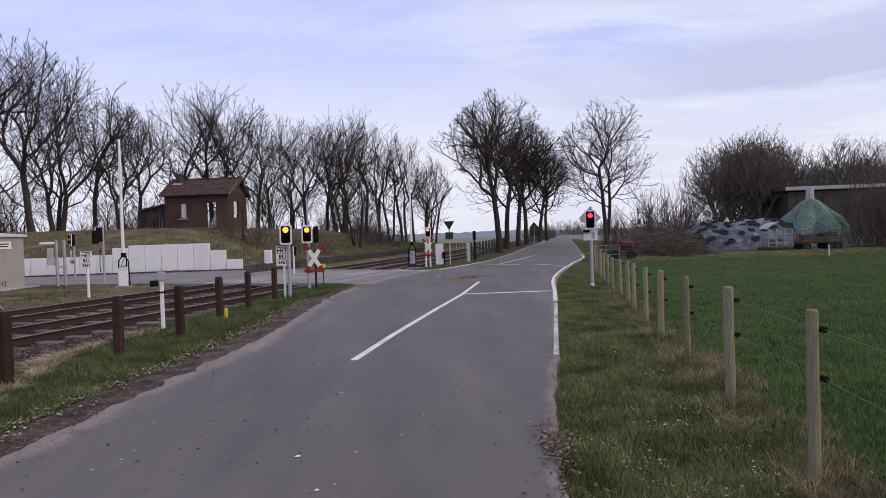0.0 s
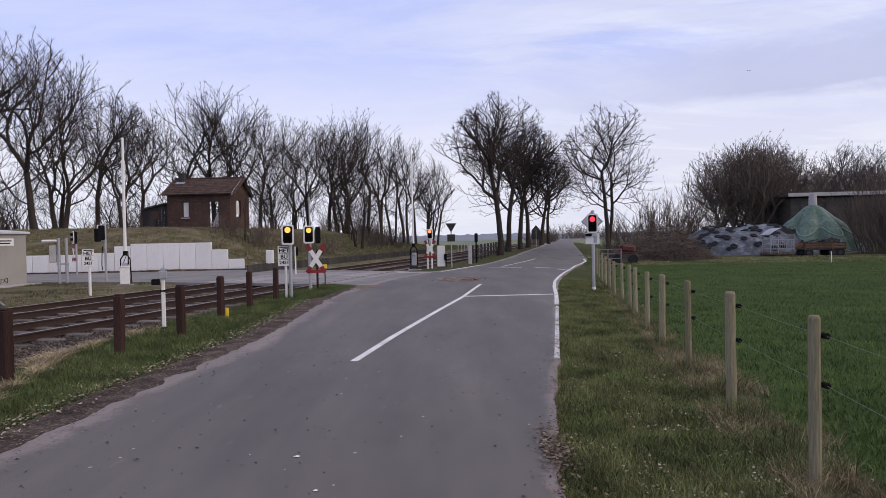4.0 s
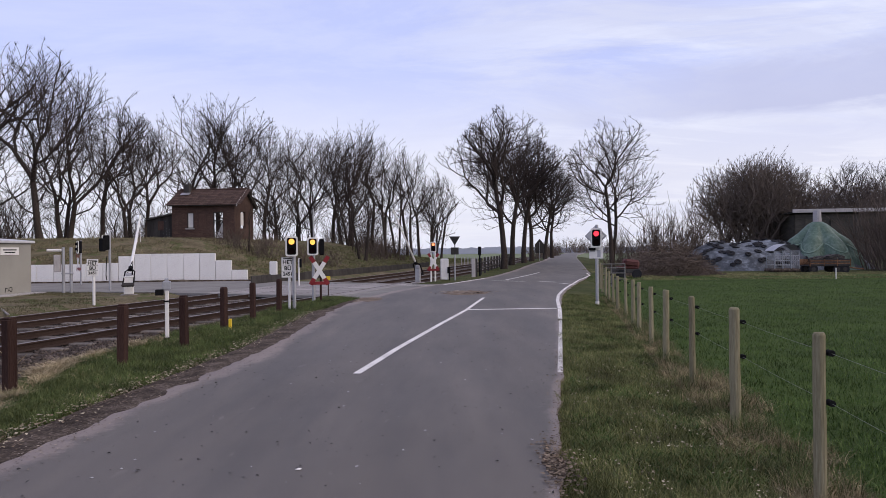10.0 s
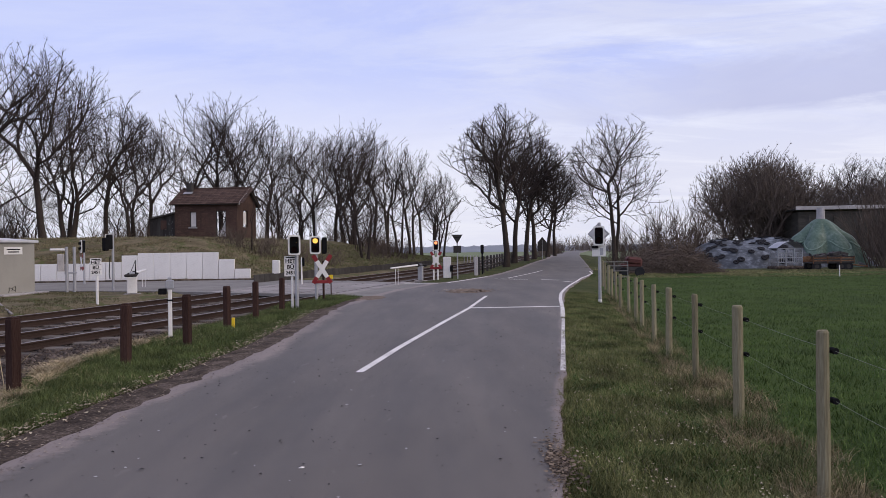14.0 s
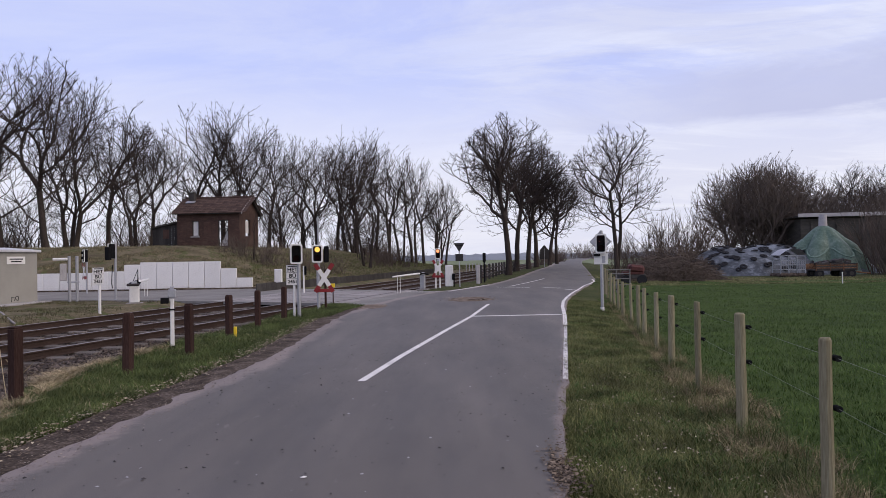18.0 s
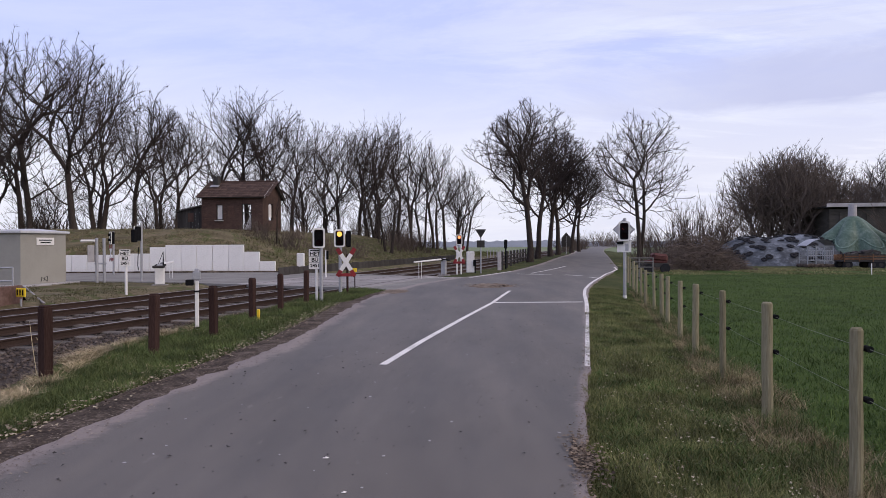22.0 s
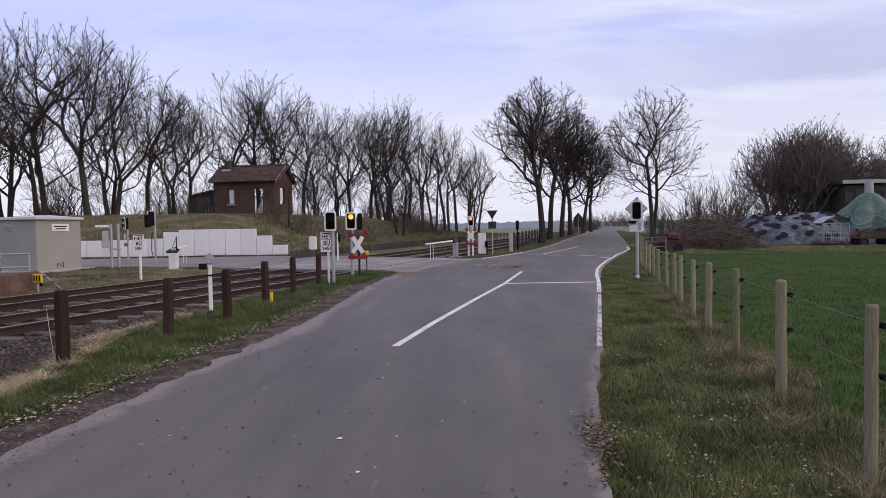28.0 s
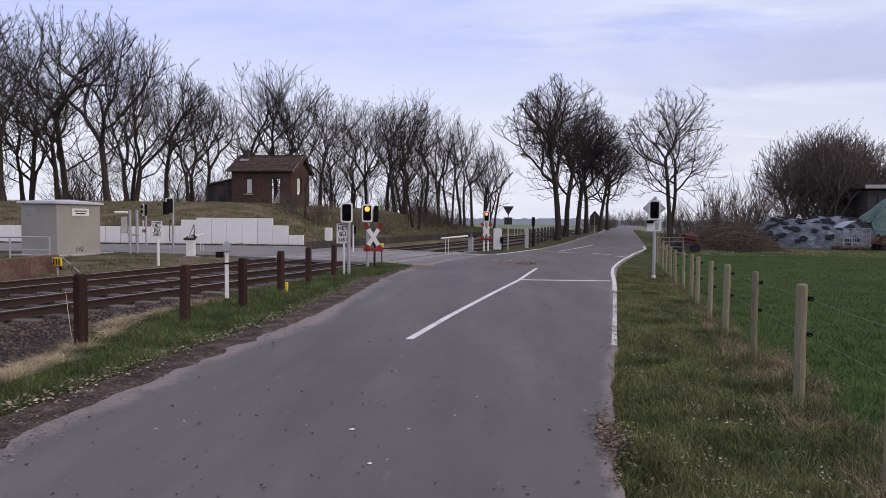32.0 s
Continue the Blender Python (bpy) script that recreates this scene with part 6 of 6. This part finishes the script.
for x in (0.55, 2.6, 3.2):
    for y in (0.15, 1.65):
        w = part("wheel", Geo().cyl((x, y - 0.1, 0.40), (x, y + 0.1, 0.40), 0.38, sides=20), RUBBER, trailer)
        part("rim", Geo().cyl((x, y - 0.11, 0.40), (x, y + 0.11, 0.40), 0.18, sides=14), DARKBOARD, w)
load = Geo()
for _ in range(26):
    load.box((rt_.uniform(0.5, 3.4), rt_.uniform(0.2, 1.6), rt_.uniform(1.15, 1.5)), (rt_.uniform(0.3, 0.9), rt_.uniform(0.2, 0.6), rt_.uniform(0.08, 0.3)), Matrix.Rotation(rt_.uniform(-0.5, 0.5), 3, "Y") @ Matrix.Rotation(rt_.uniform(-0.8, 0.8), 3, "Z"), 0.02)
part("scrap_load", load, DARKBOARD, trailer, "dark jumbled scrap load")
part("drawbar", Geo().cyl((3.6, 0.9, 0.55), (5.2, 0.9, 0.35), 0.06, sides=8), RUSTPAINT, trailer)

barn = thing("farm_barn", "long low barn with a pale roof edge behind the trees", "barn", pose(44.4, 86, -0.4, 0, 0, -8))
BARNBOARD = surface("barn_cladding", [(0.042, 0.039, 0.034), (0.066, 0.061, 0.054), (0.09, 0.083, 0.073)], scale=6, scale2=0.5, stretch=(0.3, 1, 4), rough=0.9, vary=0.12)
for k in range(9):
    part("cladding_board", Geo().box((6.9, 0.03 * (k % 2), 0.05 + 0.7 * k), (13.4, 0.12, 0.72), bevel=0.02), BARNBOARD, barn)
part("side_wall", Geo().box((0.35, 5, 2.9), (0.3, 9.6, 6.2)), BARNBOARD, barn)
part("roof", Geo().box((6.8, 4.6, 6.3), (14.0, 10.4, 0.2)), DARKBOARD, barn)
part("eave_board", Geo().box((6.8, -0.66, 6.45), (14.2, 0.12, 0.45), bevel=0.02), CONCRETE, barn, "pale eave board")
for k in range(3):
    part("bay_post", Geo().box((1.5 + 3 * k, -0.2, 2.6), (0.25, 0.12, 5.8)), BARNBOARD, barn)
wp = thing("white_field_post", "thin white plastic fence stake standing in the meadow", "stake", pose(22.0, 38.0, -0.4))
part("stake", Geo().cyl((0, 0, 0), (0, 0, 0.75), 0.028, sides=6), WHITE, wp)
implement = thing("red_implement", "small faded red farm implement parked by the gate", "farm implement", pose(11.3, 42.5, -0.36))
part("body", Geo().box((0.3, 0, 0.98), (1.0, 0.8, 0.5), Matrix.Rotation(0.12, 3, "Y"), 0.14).box((0.1, 0, 0.72), (1.3, 0.66, 0.2), bevel=0.05), FADED_RED, implement)
part("frame", Geo().box((0, 0, 0.5), (1.7, 0.6, 0.26), bevel=0.03), DARKBOARD, implement)
part("wheel", Geo().cyl((-0.4, -0.4, 0.3), (-0.4, -0.25, 0.3), 0.3, sides=16), RUBBER, implement)
part("wheel", Geo().cyl((0.6, -0.4, 0.3), (0.6, -0.25, 0.3), 0.3, sides=16), RUBBER, implement)


# ---- distance ----
def far_woods(points, y0, h, seed, name):
    r = random.Random(seed)
    g = Geo()
    x = points[0]
    rows = [[], []]
    while x < points[1]:
        t = h * (0.62 + 0.26 * noise.noise((x * 0.006, seed, 0)) + 0.10 * noise.noise((x * 0.06, seed, 4)) + 0.12 * r.random())
        y = y0 + 0.0001 * x * x
        rows[0].append((x, y, -30))
        rows[1].append((x, y, max(1.5, t) - far_drop(y0)))
        x += 5
    g.grid(rows)
    solid(name, g, HAZY_WOODS, "line of distant woods coloured pale blue-grey for haze", "backdrop", "structure")


# two rows of woods, paled by their colour in place of air haze
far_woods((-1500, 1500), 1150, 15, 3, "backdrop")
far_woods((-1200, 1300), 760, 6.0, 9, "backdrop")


# ---- grass, straw, litter ----
def blades(name, xy, zs, height, width, lean, material, label, seed, category="grass"):
    """Thin bent blades: three triangles each."""
    r = np.random.default_rng(seed)
    n = len(xy)
    h = height * r.uniform(0.45, 1.25, n)
    w = width * r.uniform(0.6, 1.3, n)
    a = r.uniform(0, 2 * np.pi, n)
    side = np.stack([np.cos(a), np.sin(a), np.zeros(n)], -1) * w[:, None] / 2
    b = r.uniform(0, 2 * np.pi, n)
    bend = np.stack([np.cos(b), np.sin(b), np.zeros(n)], -1) * (lean * h * r.uniform(0.2, 1.6, n))[:, None]
    root = np.concatenate([xy, zs[:, None]], 1)
    up = np.stack([np.zeros(n), np.zeros(n), h], -1)
    mid = root + 0.3 * bend + 0.58 * up
    v = np.stack([root - side, root + side, mid - 0.7 * side, mid + 0.7 * side, root + bend + up * 0.94], 1)
    t = np.array([(0, 1, 3), (0, 3, 2), (2, 3, 4)])
    me = fast_mesh(name, v.reshape(-1, 3), (t[None] + 5 * np.arange(n)[:, None, None]).reshape(-1, 3), material)
    solid(name, me, None, label, category, "stuff")


gr = np.random.default_rng(77)


def field(n, y0, y1, x_lo, x_hi, power=1.0):
    """Random places, denser towards y0; x_lo, x_hi are functions of y."""
    y = y0 + (y1 - y0) * gr.random(n) ** power
    marks = np.linspace(y0, y1, 500)
    lo, hi = np.interp(y, marks, [x_lo(v) for v in marks]), np.interp(y, marks, [x_hi(v) for v in marks])
    x = lo + (hi - lo) * gr.random(n)
    # height of the ground sheet under each place
    i, j = np.clip(np.searchsorted(xs, x) - 1, 0, len(xs) - 2), np.clip(np.searchsorted(ys, y) - 1, 0, len(ys) - 2)
    ax, ay = np.array(xs, float), np.array(ys, float)
    u, v = (x - ax[i]) / (ax[i + 1] - ax[i]), (y - ay[j]) / (ay[j + 1] - ay[j])
    z = (LAND[j, i] * (1 - u) + LAND[j, i + 1] * u) * (1 - v) + (LAND[j + 1, i] * (1 - u) + LAND[j + 1, i + 1] * u) * v
    return np.stack([x, y], -1), z


def fence_x(y):
    return along(y, [p[1] for p in POSTS], [p[0] for p in POSTS])


def clumped(xy, z, scale, keep, seed):
    """Keeps places in patches."""
    k = np.array([noise.noise((x * scale, y * scale, seed)) > keep for x, y in xy])
    return xy[k], z[k]


xy, z = field(150000, 2.6, 24, lambda y: road_right(y) - 0.05, lambda y: fence_x(y) + 0.25, 2.1)
blades("verge_grass", xy, z, 0.06, 0.0055, 0.8, GRASS, "rough green verge grass between road and fence", 1)
xy, z = clumped(*field(40000, 2.6, 26, lambda y: road_right(y) + 0.1, lambda y: fence_x(y) + 0.3, 1.9), 1.1, 0.10, 4.0)
blades("verge_herbs", xy, z, 0.065, 0.010, 1.2, HERB, "darker leafy herbs in the verge", 2)
xy, z = clumped(*field(34000, 2.6, 24, lambda y: fence_x(y) - 0.20, lambda y: fence_x(y) + 0.34, 1.5), 2.2, -0.05, 9.0)
blades("dry_verge_grass", xy, z, 0.14, 0.0035, 1.1, DRYBROWN, "dry straw-coloured grass along the fence line", 3)
xy, z = clumped(*field(12000, 2.6, 9, lambda y: fence_x(y) - 0.30, lambda y: fence_x(y) + 0.55, 1.3), 1.6, 0.04, 29.0)
blades("brown_tangle", xy, z, 0.12, 0.005, 1.5, DRYBROWN, "matted brown dead grass at the foot of the fence", 21)
xy, z = clumped(*field(15000, 2.8, 24, lambda y: fence_x(y) - 0.16, lambda y: fence_x(y) + 0.30, 1.2), 2.8, 0.12, 33.0)
blades("fence_tufts", xy, z, 0.24, 0.005, 0.7, LUSH, "tall uncut grass tufts round the fence posts", 40)
xy, z = clumped(*field(16000, 2.6, 14, lambda y: road_right(y) + 0.1, lambda y: fence_x(y), 1.7), 2.3, 0.08, 14.0)
blades("verge_straw", xy, z, 0.035, 0.006, 1.6, LITTER, "dead pale stalks and leaves in the verge", 4)
xy, z = field(150000, 3.0, 42, lambda y: fence_x(min(y, 29)) + 0.35, lambda y: fence_x(min(y, 29)) + 3 + 0.62 * y, 1.35)
blades("meadow_grass", xy, z, 0.06, 0.010, 0.8, MEADOW, "short even green meadow grass", 5)
xy, z = field(90000, 3.5, 22.5, lambda y: track_x(near_c(y) + 0.05, y), lambda y: road_left(y) - (0.34 if y < 18 else 0.12), 1.4)
blades("bank_grass", xy, z, 0.11, 0.006, 0.8, LUSH, "green grass strip between road and railway", 6)
xy, z = clumped(*field(16000, 3.5, 22, lambda y: track_x(near_c(y) + 0.1, y), lambda y: road_left(y) - 0.4, 1.4), 1.3, 0.05, 2.0)
blades("bank_herbs", xy, z, 0.09, 0.011, 1.2, HERB, "leafy herbs in the strip beside the railway", 7)
xy, z = clumped(*field(5000, 3.5, 20, lambda y: track_x(near_c(y) + 0.3, y), lambda y: road_left(y) - 0.35, 1.4), 1.1, 0.1, 41.0)
blades("strip_straw", xy, z, 0.10, 0.005, 1.3, STRAW, "sparse dead stalks in the green strip", 18)
xy, z = clumped(*field(8000, 3.5, 15, lambda y: track_x(near_c(y) + 0.0, y), lambda y: track_x(near_c(y) + 0.5, y), 1.3), 1.7, 0.16, 5.0)
blades("dry_track_grass", xy, z, 0.15, 0.004, 1.0, STRAW, "pale dry grass along the edge of the ballast", 8)
def straw_x(y):
    return along(y, [5.5, 6.9, 7.6, 8.6, 9.5, 10.4, 11.2, 12.6, 14], [-4.95, -5.0, -5.25, -5.55, -5.75, -5.85, -5.75, -5.65, -5.6])


xy, z = clumped(*field(15000, 5.6, 12.4, lambda y: straw_x(y) - 0.06, lambda y: straw_x(y) + 0.34, 1.2), 1.9, -0.06, 12.0)
blades("flattened_straw", xy, z + 0.02, 0.115, 0.0085, 2.0, STRAW, "flattened pale straw between grass strip and ballast", 15)
xy, z = field(16000, -11.0, 2.6, lambda y: road_right(y) - 0.03, lambda y: road_right(y) + 2.6, 1.0)
blades("rear_verge_grass", xy, z, 0.07, 0.008, 0.8, GRASS, "rough verge grass beside the road", 19)
xy, z = field(16000, -11.0, 3.5, lambda y: road_left(y) - 3.0, lambda y: road_left(y) - 0.4, 1.0)
blades("rear_strip_grass", xy, z, 0.09, 0.008, 0.8, LUSH, "green grass strip beside the road", 20)
xy, z = field(14000, 18.5, 24.3, lambda y: track_x(-10.3, y), lambda y: road_left(y) - 0.1, 1.0)
keep = xy[:, 1] < np.array([crossing_near(x) for x in xy[:, 0]]) - 0.15
blades("corner_grass", xy[keep], z[keep], 0.15, 0.012, 0.8, LUSH, "tufted grass at the corner of the crossing", 9)
xy, z = field(18000, 19, 28, lambda y: -24.0, lambda y: track_x(-17.4, y), 1.0)
keep = xy[:, 1] < np.array([along(x, [-30, -20, -15.2, -12.2, -10.4], [30.4, 28.7, 27.8, 27.1, 26.4]) for x in xy[:, 0]])
xy, z = clumped(xy[keep], z[keep], 0.5, 0.0, 6.0)
blades("hut_grass", xy, z, 0.08, 0.012, 1.1, foliage("olive_stalks", (0.045, 0.046, 0.020), (0.115, 0.108, 0.052)), "thin grass on brown earth beside the relay hut", 10)
xy, z = clumped(*field(80000, 37.6, 62, lambda y: -38.0, lambda y: track_x(-19, y), 1.3), 0.55, -0.1, 17.0)
blades("embankment_grass", xy, z, 0.13, 0.022, 1.5, foliage("bank_stalks", (0.075, 0.066, 0.034), (0.27, 0.232, 0.14)), "rough brown and olive grass on the railway embankment", 11)
xy, z = field(26000, 40, 110, lambda y: track_x(-19.5, y) - 8, lambda y: track_x(-18.8, y), 1.0)
blades("slope_grass", xy, z, 0.15, 0.03, 1.1, foliage("slope_stalks", (0.06, 0.068, 0.026), (0.15, 0.155, 0.062)), "green grass on the lower bank slope", 12)
xy, z = clumped(*field(36000, 38.5, 48, lambda y: 9.6, lambda y: 35.0, 0.8), 0.35, -0.12, 3.0)
blades("field_edge_straw", xy, z, 0.10, 0.022, 1.3, EDGE_GRASS, "pale dry grass along the far meadow edge", 13)


def scatter(name, xy, z, size, material, label, seed, flat=0.35):
    """Small crumpled flakes: leaves, clods and stones."""
    r = np.random.default_rng(seed)
    n = len(xy)
    q = np.array([(-1, -0.5, 0), (0.2, -0.8, 0), (1, 0.1, 0), (0.1, 0.8, 0)], float)
    s = size * r.uniform(0.4, 1.4, n)
    v = q[None] * s[:, None, None] * r.uniform(0.7, 1.3, (n, 4, 1))
    a = r.uniform(0, 6.28, n)
    c, d = np.cos(a)[:, None], np.sin(a)[:, None]
    v = np.stack([v[..., 0] * c - v[..., 1] * d, v[..., 0] * d + v[..., 1] * c, r.uniform(0, flat, (n, 4)) * s[:, None]], -1)
    v += np.concatenate([xy, z[:, None]], 1)[:, None]
    t = np.array([(0, 1, 2), (0, 2, 3)])
    solid(name, fast_mesh(name, v.reshape(-1, 3), (t[None] + 4 * np.arange(n)[:, None, None]).reshape(-1, 3), material), None, label, "litter", "stuff")


n = 3000
y = 3.5 + 16.5 * gr.random(n) ** 1.3
x = np.array([road_left(v) for v in y]) - 0.28 + gr.normal(0, 0.17, n)
scatter("shoulder_litter", np.stack([x, y], -1), np.full(n, 0.012), 0.011, BROWN_LITTER, "dead leaves and grit along the broken road edge", 31, 0.8)
n = 2600
y = 3.4 + 15 * gr.random(n) ** 1.4
x = np.array([road_left(v) for v in y]) + 0.22 + gr.normal(0, 0.13, n)
scatter("edge_grit", np.stack([x, y], -1), np.full(n, 0.004), 0.009, GRIT, "sandy grit strewn over the asphalt edge", 39, 0.7)
n = 1900
y = 3.6 + 14 * gr.random(n) ** 1.3
scatter("grass_edge_leaves", np.stack([np.array([road_left(v) for v in y]) - 0.36 + gr.normal(0, 0.12, n), y], -1), np.full(n, 0.025), 0.016, BLEACHED, "bleached leaves at the edge of the grass strip", 38, 1.0)
n = 460
scatter("patch_litter", np.stack([0.80 + gr.normal(0, 0.065, n), 5.0 + gr.normal(0, 0.32, n)], -1), np.full(n, 0.012), 0.015, BROWN_LITTER, "dead leaves and clods on the washed-out soil", 32, 0.8)
n = 420
y = 4.0 + 6.5 * gr.random(n) ** 1.2
scatter("edge_litter", np.stack([np.array([road_right(v) for v in y]) - np.abs(gr.normal(0, 0.07, n)) + 0.02, y], -1), np.full(n, 0.006), 0.012, BROWN_LITTER, "dark leaf bits and clods along the verge edge", 37, 0.8)
xy, z = clumped(*field(4200, 2.8, 10, lambda y: road_right(y) + 0.1, lambda y: fence_x(y) + 0.4, 2.0), 2.6, 0.05, 21.0)
scatter("verge_leaves", xy, z + 0.035, 0.010, BLEACHED, "small bleached leaves lying in the verge grass", 36, 1.2)
n = 420
scatter("mud_clods", np.stack([0.6 + gr.normal(0, 0.42, n), 24.6 + gr.normal(0, 0.42, n)], -1), np.full(n, 0.02), 0.046, GRIT, "straw and clods on the mud heap", 33, 0.9)
n = 900
y = 3.2 + 20 * gr.random(n) ** 1.5
x = np.array([road_left(v) + (road_right(v) - road_left(v)) * u for v, u in zip(y, gr.random(n))])
scatter("road_crumbs", np.stack([x, y], -1), np.full(n, 0.003), 0.012, surface("crumb", [(0.03, 0.026, 0.025), (0.06, 0.05, 0.048)], island=0.5, bump=0), "small dark crumbs of earth on the asphalt", 34, 0.9)
n = 70
y = 3.2 + 12 * gr.random(n) ** 1.5
x = np.array([road_left(v) + (road_right(v) - road_left(v)) * u for v, u in zip(y, gr.random(n))])
scatter("road_flecks", np.stack([x, y], -1), np.full(n, 0.003), 0.014, surface("pale_fleck", [(0.34, 0.32, 0.32), (0.5, 0.48, 0.48)], bump=0), "pale chips and gum spots on the asphalt", 35, 0.2)
for x, y, s in ((-1.13, 4.93, 0.030), (-0.86, 4.25, 0.020)):
    g = Geo()
    k = 14
    ring = [(s * math.cos(a) * (1 + 0.3 * math.sin(2 * a + x)), 0.6 * s * math.sin(a), 0.003) for a in [2 * math.pi * i / k for i in range(k)]]
    g.add(ring + [(0, 0, 0.012)], [(i, (i + 1) % k, k) for i in range(k)])
    solid("white_blot", g, PAINT, "dried white blot on the asphalt", "stain", m=pose(x, y, 0.002))

g = Geo()
for x, y, dx, h in ((-5.55, 8.2, -0.16, 0.62), (-5.35, 8.0, 0.2, 0.4), (-5.6, 8.6, -0.3, 0.36)):
    g.tube([(x, y, -0.1), (x + dx * 0.4, y, h * 0.6), (x + dx, y + 0.1, h)], [0.0045, 0.004, 0.002], 5)
solid("dry_stalks", g, STRAW, "single tall dry stalks beside the timber posts", "stalks", "stuff")


# ---- insect ----
insect = thing("flying_insect", "small dark insect flying away over the road", "insect", pose(6, -8, 9))
part("body", Geo().tube([(-0.009, 0, 0), (-0.004, 0, 0.001), (0.003, 0, 0.001), (0.008, 0, 0.001), (0.010, 0, 0)], [0.001, 0.0035, 0.004, 0.003, 0.001], 8, 0, True), BLACK, insect)
for s in (-1, 1):
    g = Geo()
    g.add([(0.003, 0.002 * s, 0.003), (0.002, 0.012 * s, 0.006), (-0.006, 0.013 * s, 0.006), (-0.005, 0.002 * s, 0.003), (0.003, 0.002 * s, 0.0026), (0.002, 0.012 * s, 0.0056), (-0.006, 0.013 * s, 0.0056), (-0.005, 0.002 * s, 0.0026)], [(0, 1, 2, 3), (7, 6, 5, 4), (0, 4, 5, 1), (1, 5, 6, 2), (2, 6, 7, 3)])
    part("wing", g, BLACK, insect)


# ---- bird ----
bird = thing("flying_bird", "small dark bird gliding across the sky", "bird", pose(60, 70, 25) @ Matrix.Scale(0.62, 4))
part("body", Geo().tube([(-0.24, 0, 0), (-0.16, 0, 0.01), (0, 0, 0), (0.16, 0, -0.01), (0.22, 0, 0)], [0.012, 0.045, 0.06, 0.03, 0.015], 8, 0, True), BLACK, bird)
part("tail", Geo().box((0.27, 0, 0), (0.16, 0.09, 0.012), bevel=0.004), BLACK, bird)
for s in (-1, 1):
    g = Geo()
    rim = [(-0.10, 0.03 * s), (-0.14, 0.22 * s), (-0.02, 0.46 * s), (0.03, 0.44 * s), (0.05, 0.2 * s), (0.07, 0.03 * s)]
    zs_w = (0.02, 0.12, 0.10, 0.09, 0.10, 0.02)
    g.add([(x, y, z) for (x, y), z in zip(rim, zs_w)] + [(x, y, z - 0.012) for (x, y), z in zip(rim, zs_w)], [tuple(range(6)), tuple(range(11, 5, -1))] + [(i, i + 6, (i + 1) % 6 + 6, (i + 1) % 6) for i in range(6)])
    part("wing", g, BLACK, bird)


# ---- what moves ----
def motions():
    """The barriers sink, two lamps go dark, a bird and an insect cross the sky."""
    sink = [(0, 88), (6.8, 88), (7.1, 86), (7.5, 76), (8, 64), (8.5, 55), (9, 46.5), (9.5, 39), (10, 30.5), (10.5, 24.5), (11, 16), (11.5, 8.5), (12, 2.5), (12.4, 0), (12.8, 0), (32, 0)]
    for ob, boom, leg, length in (BAR_1, BAR_2):
        walk(boom, [(t, pose(0, 0, 0.80, 0, -a)) for t, a in sink])
        walk(leg, [(t, pose(length - 0.9, 0, 0, 0, a)) for t, a in sink])
    for lamp in (lamp_a, lamp_d):
        x, y, zz = lamp.matrix_basis.translation
        walk(lamp, [(0, pose(x, y, zz)), (12.4, pose(x, y, zz)), (12.4333, pose(x, y, zz, 0, 0, 60)), (12.4667, pose(x, y, zz, 0, 0, 120)), (12.5, pose(x, y, zz, 0, 0, 180)), (32, pose(x, y, zz, 0, 0, 180))])
    fly = [(0, (3, -6, 2.5)), (22.2, (3, -5, 2.5)), (22.7, (1.6, 1.0, 2.4)), (22.9, (0.3, 3.42, 2.72)), (23.0, (-0.12, 4.42, 2.93)), (23.1, (-0.63, 5.47, 3.14)), (23.2, (-1.18, 6.59, 3.35)), (23.3, (-1.76, 7.78, 3.59)), (23.4, (-2.37, 9.06, 3.83)), (24.2, (-9, 24, 7.5)), (27, (-30, 90, 12)), (32, (-50, 150, 14))]
    glide = [(0, (54.61, 53.5, 18.73)), (2.2, (46.19, 70.0, 20.05)), (2.6, (44.66, 73.0, 20.29)), (3.0, (43.06, 76.0, 20.65)), (3.5, (40.89, 80.0, 21.13)), (5.5, (33.96, 105.0, 25.19)), (7.0, (28.75, 132.0, 30.01)), (7.8, (25.56, 148.0, 32.28)), (12, (8.81, 232.0, 44.2)), (32, (-70.94, 632.0, 100.95))]
    walk(bird, [(t, pose(*p, 0, -4, 64)) for t, p in glide])
    walk(insect, [(t, pose(*p, 0, 0, 115)) for t, p in fly])


motions()
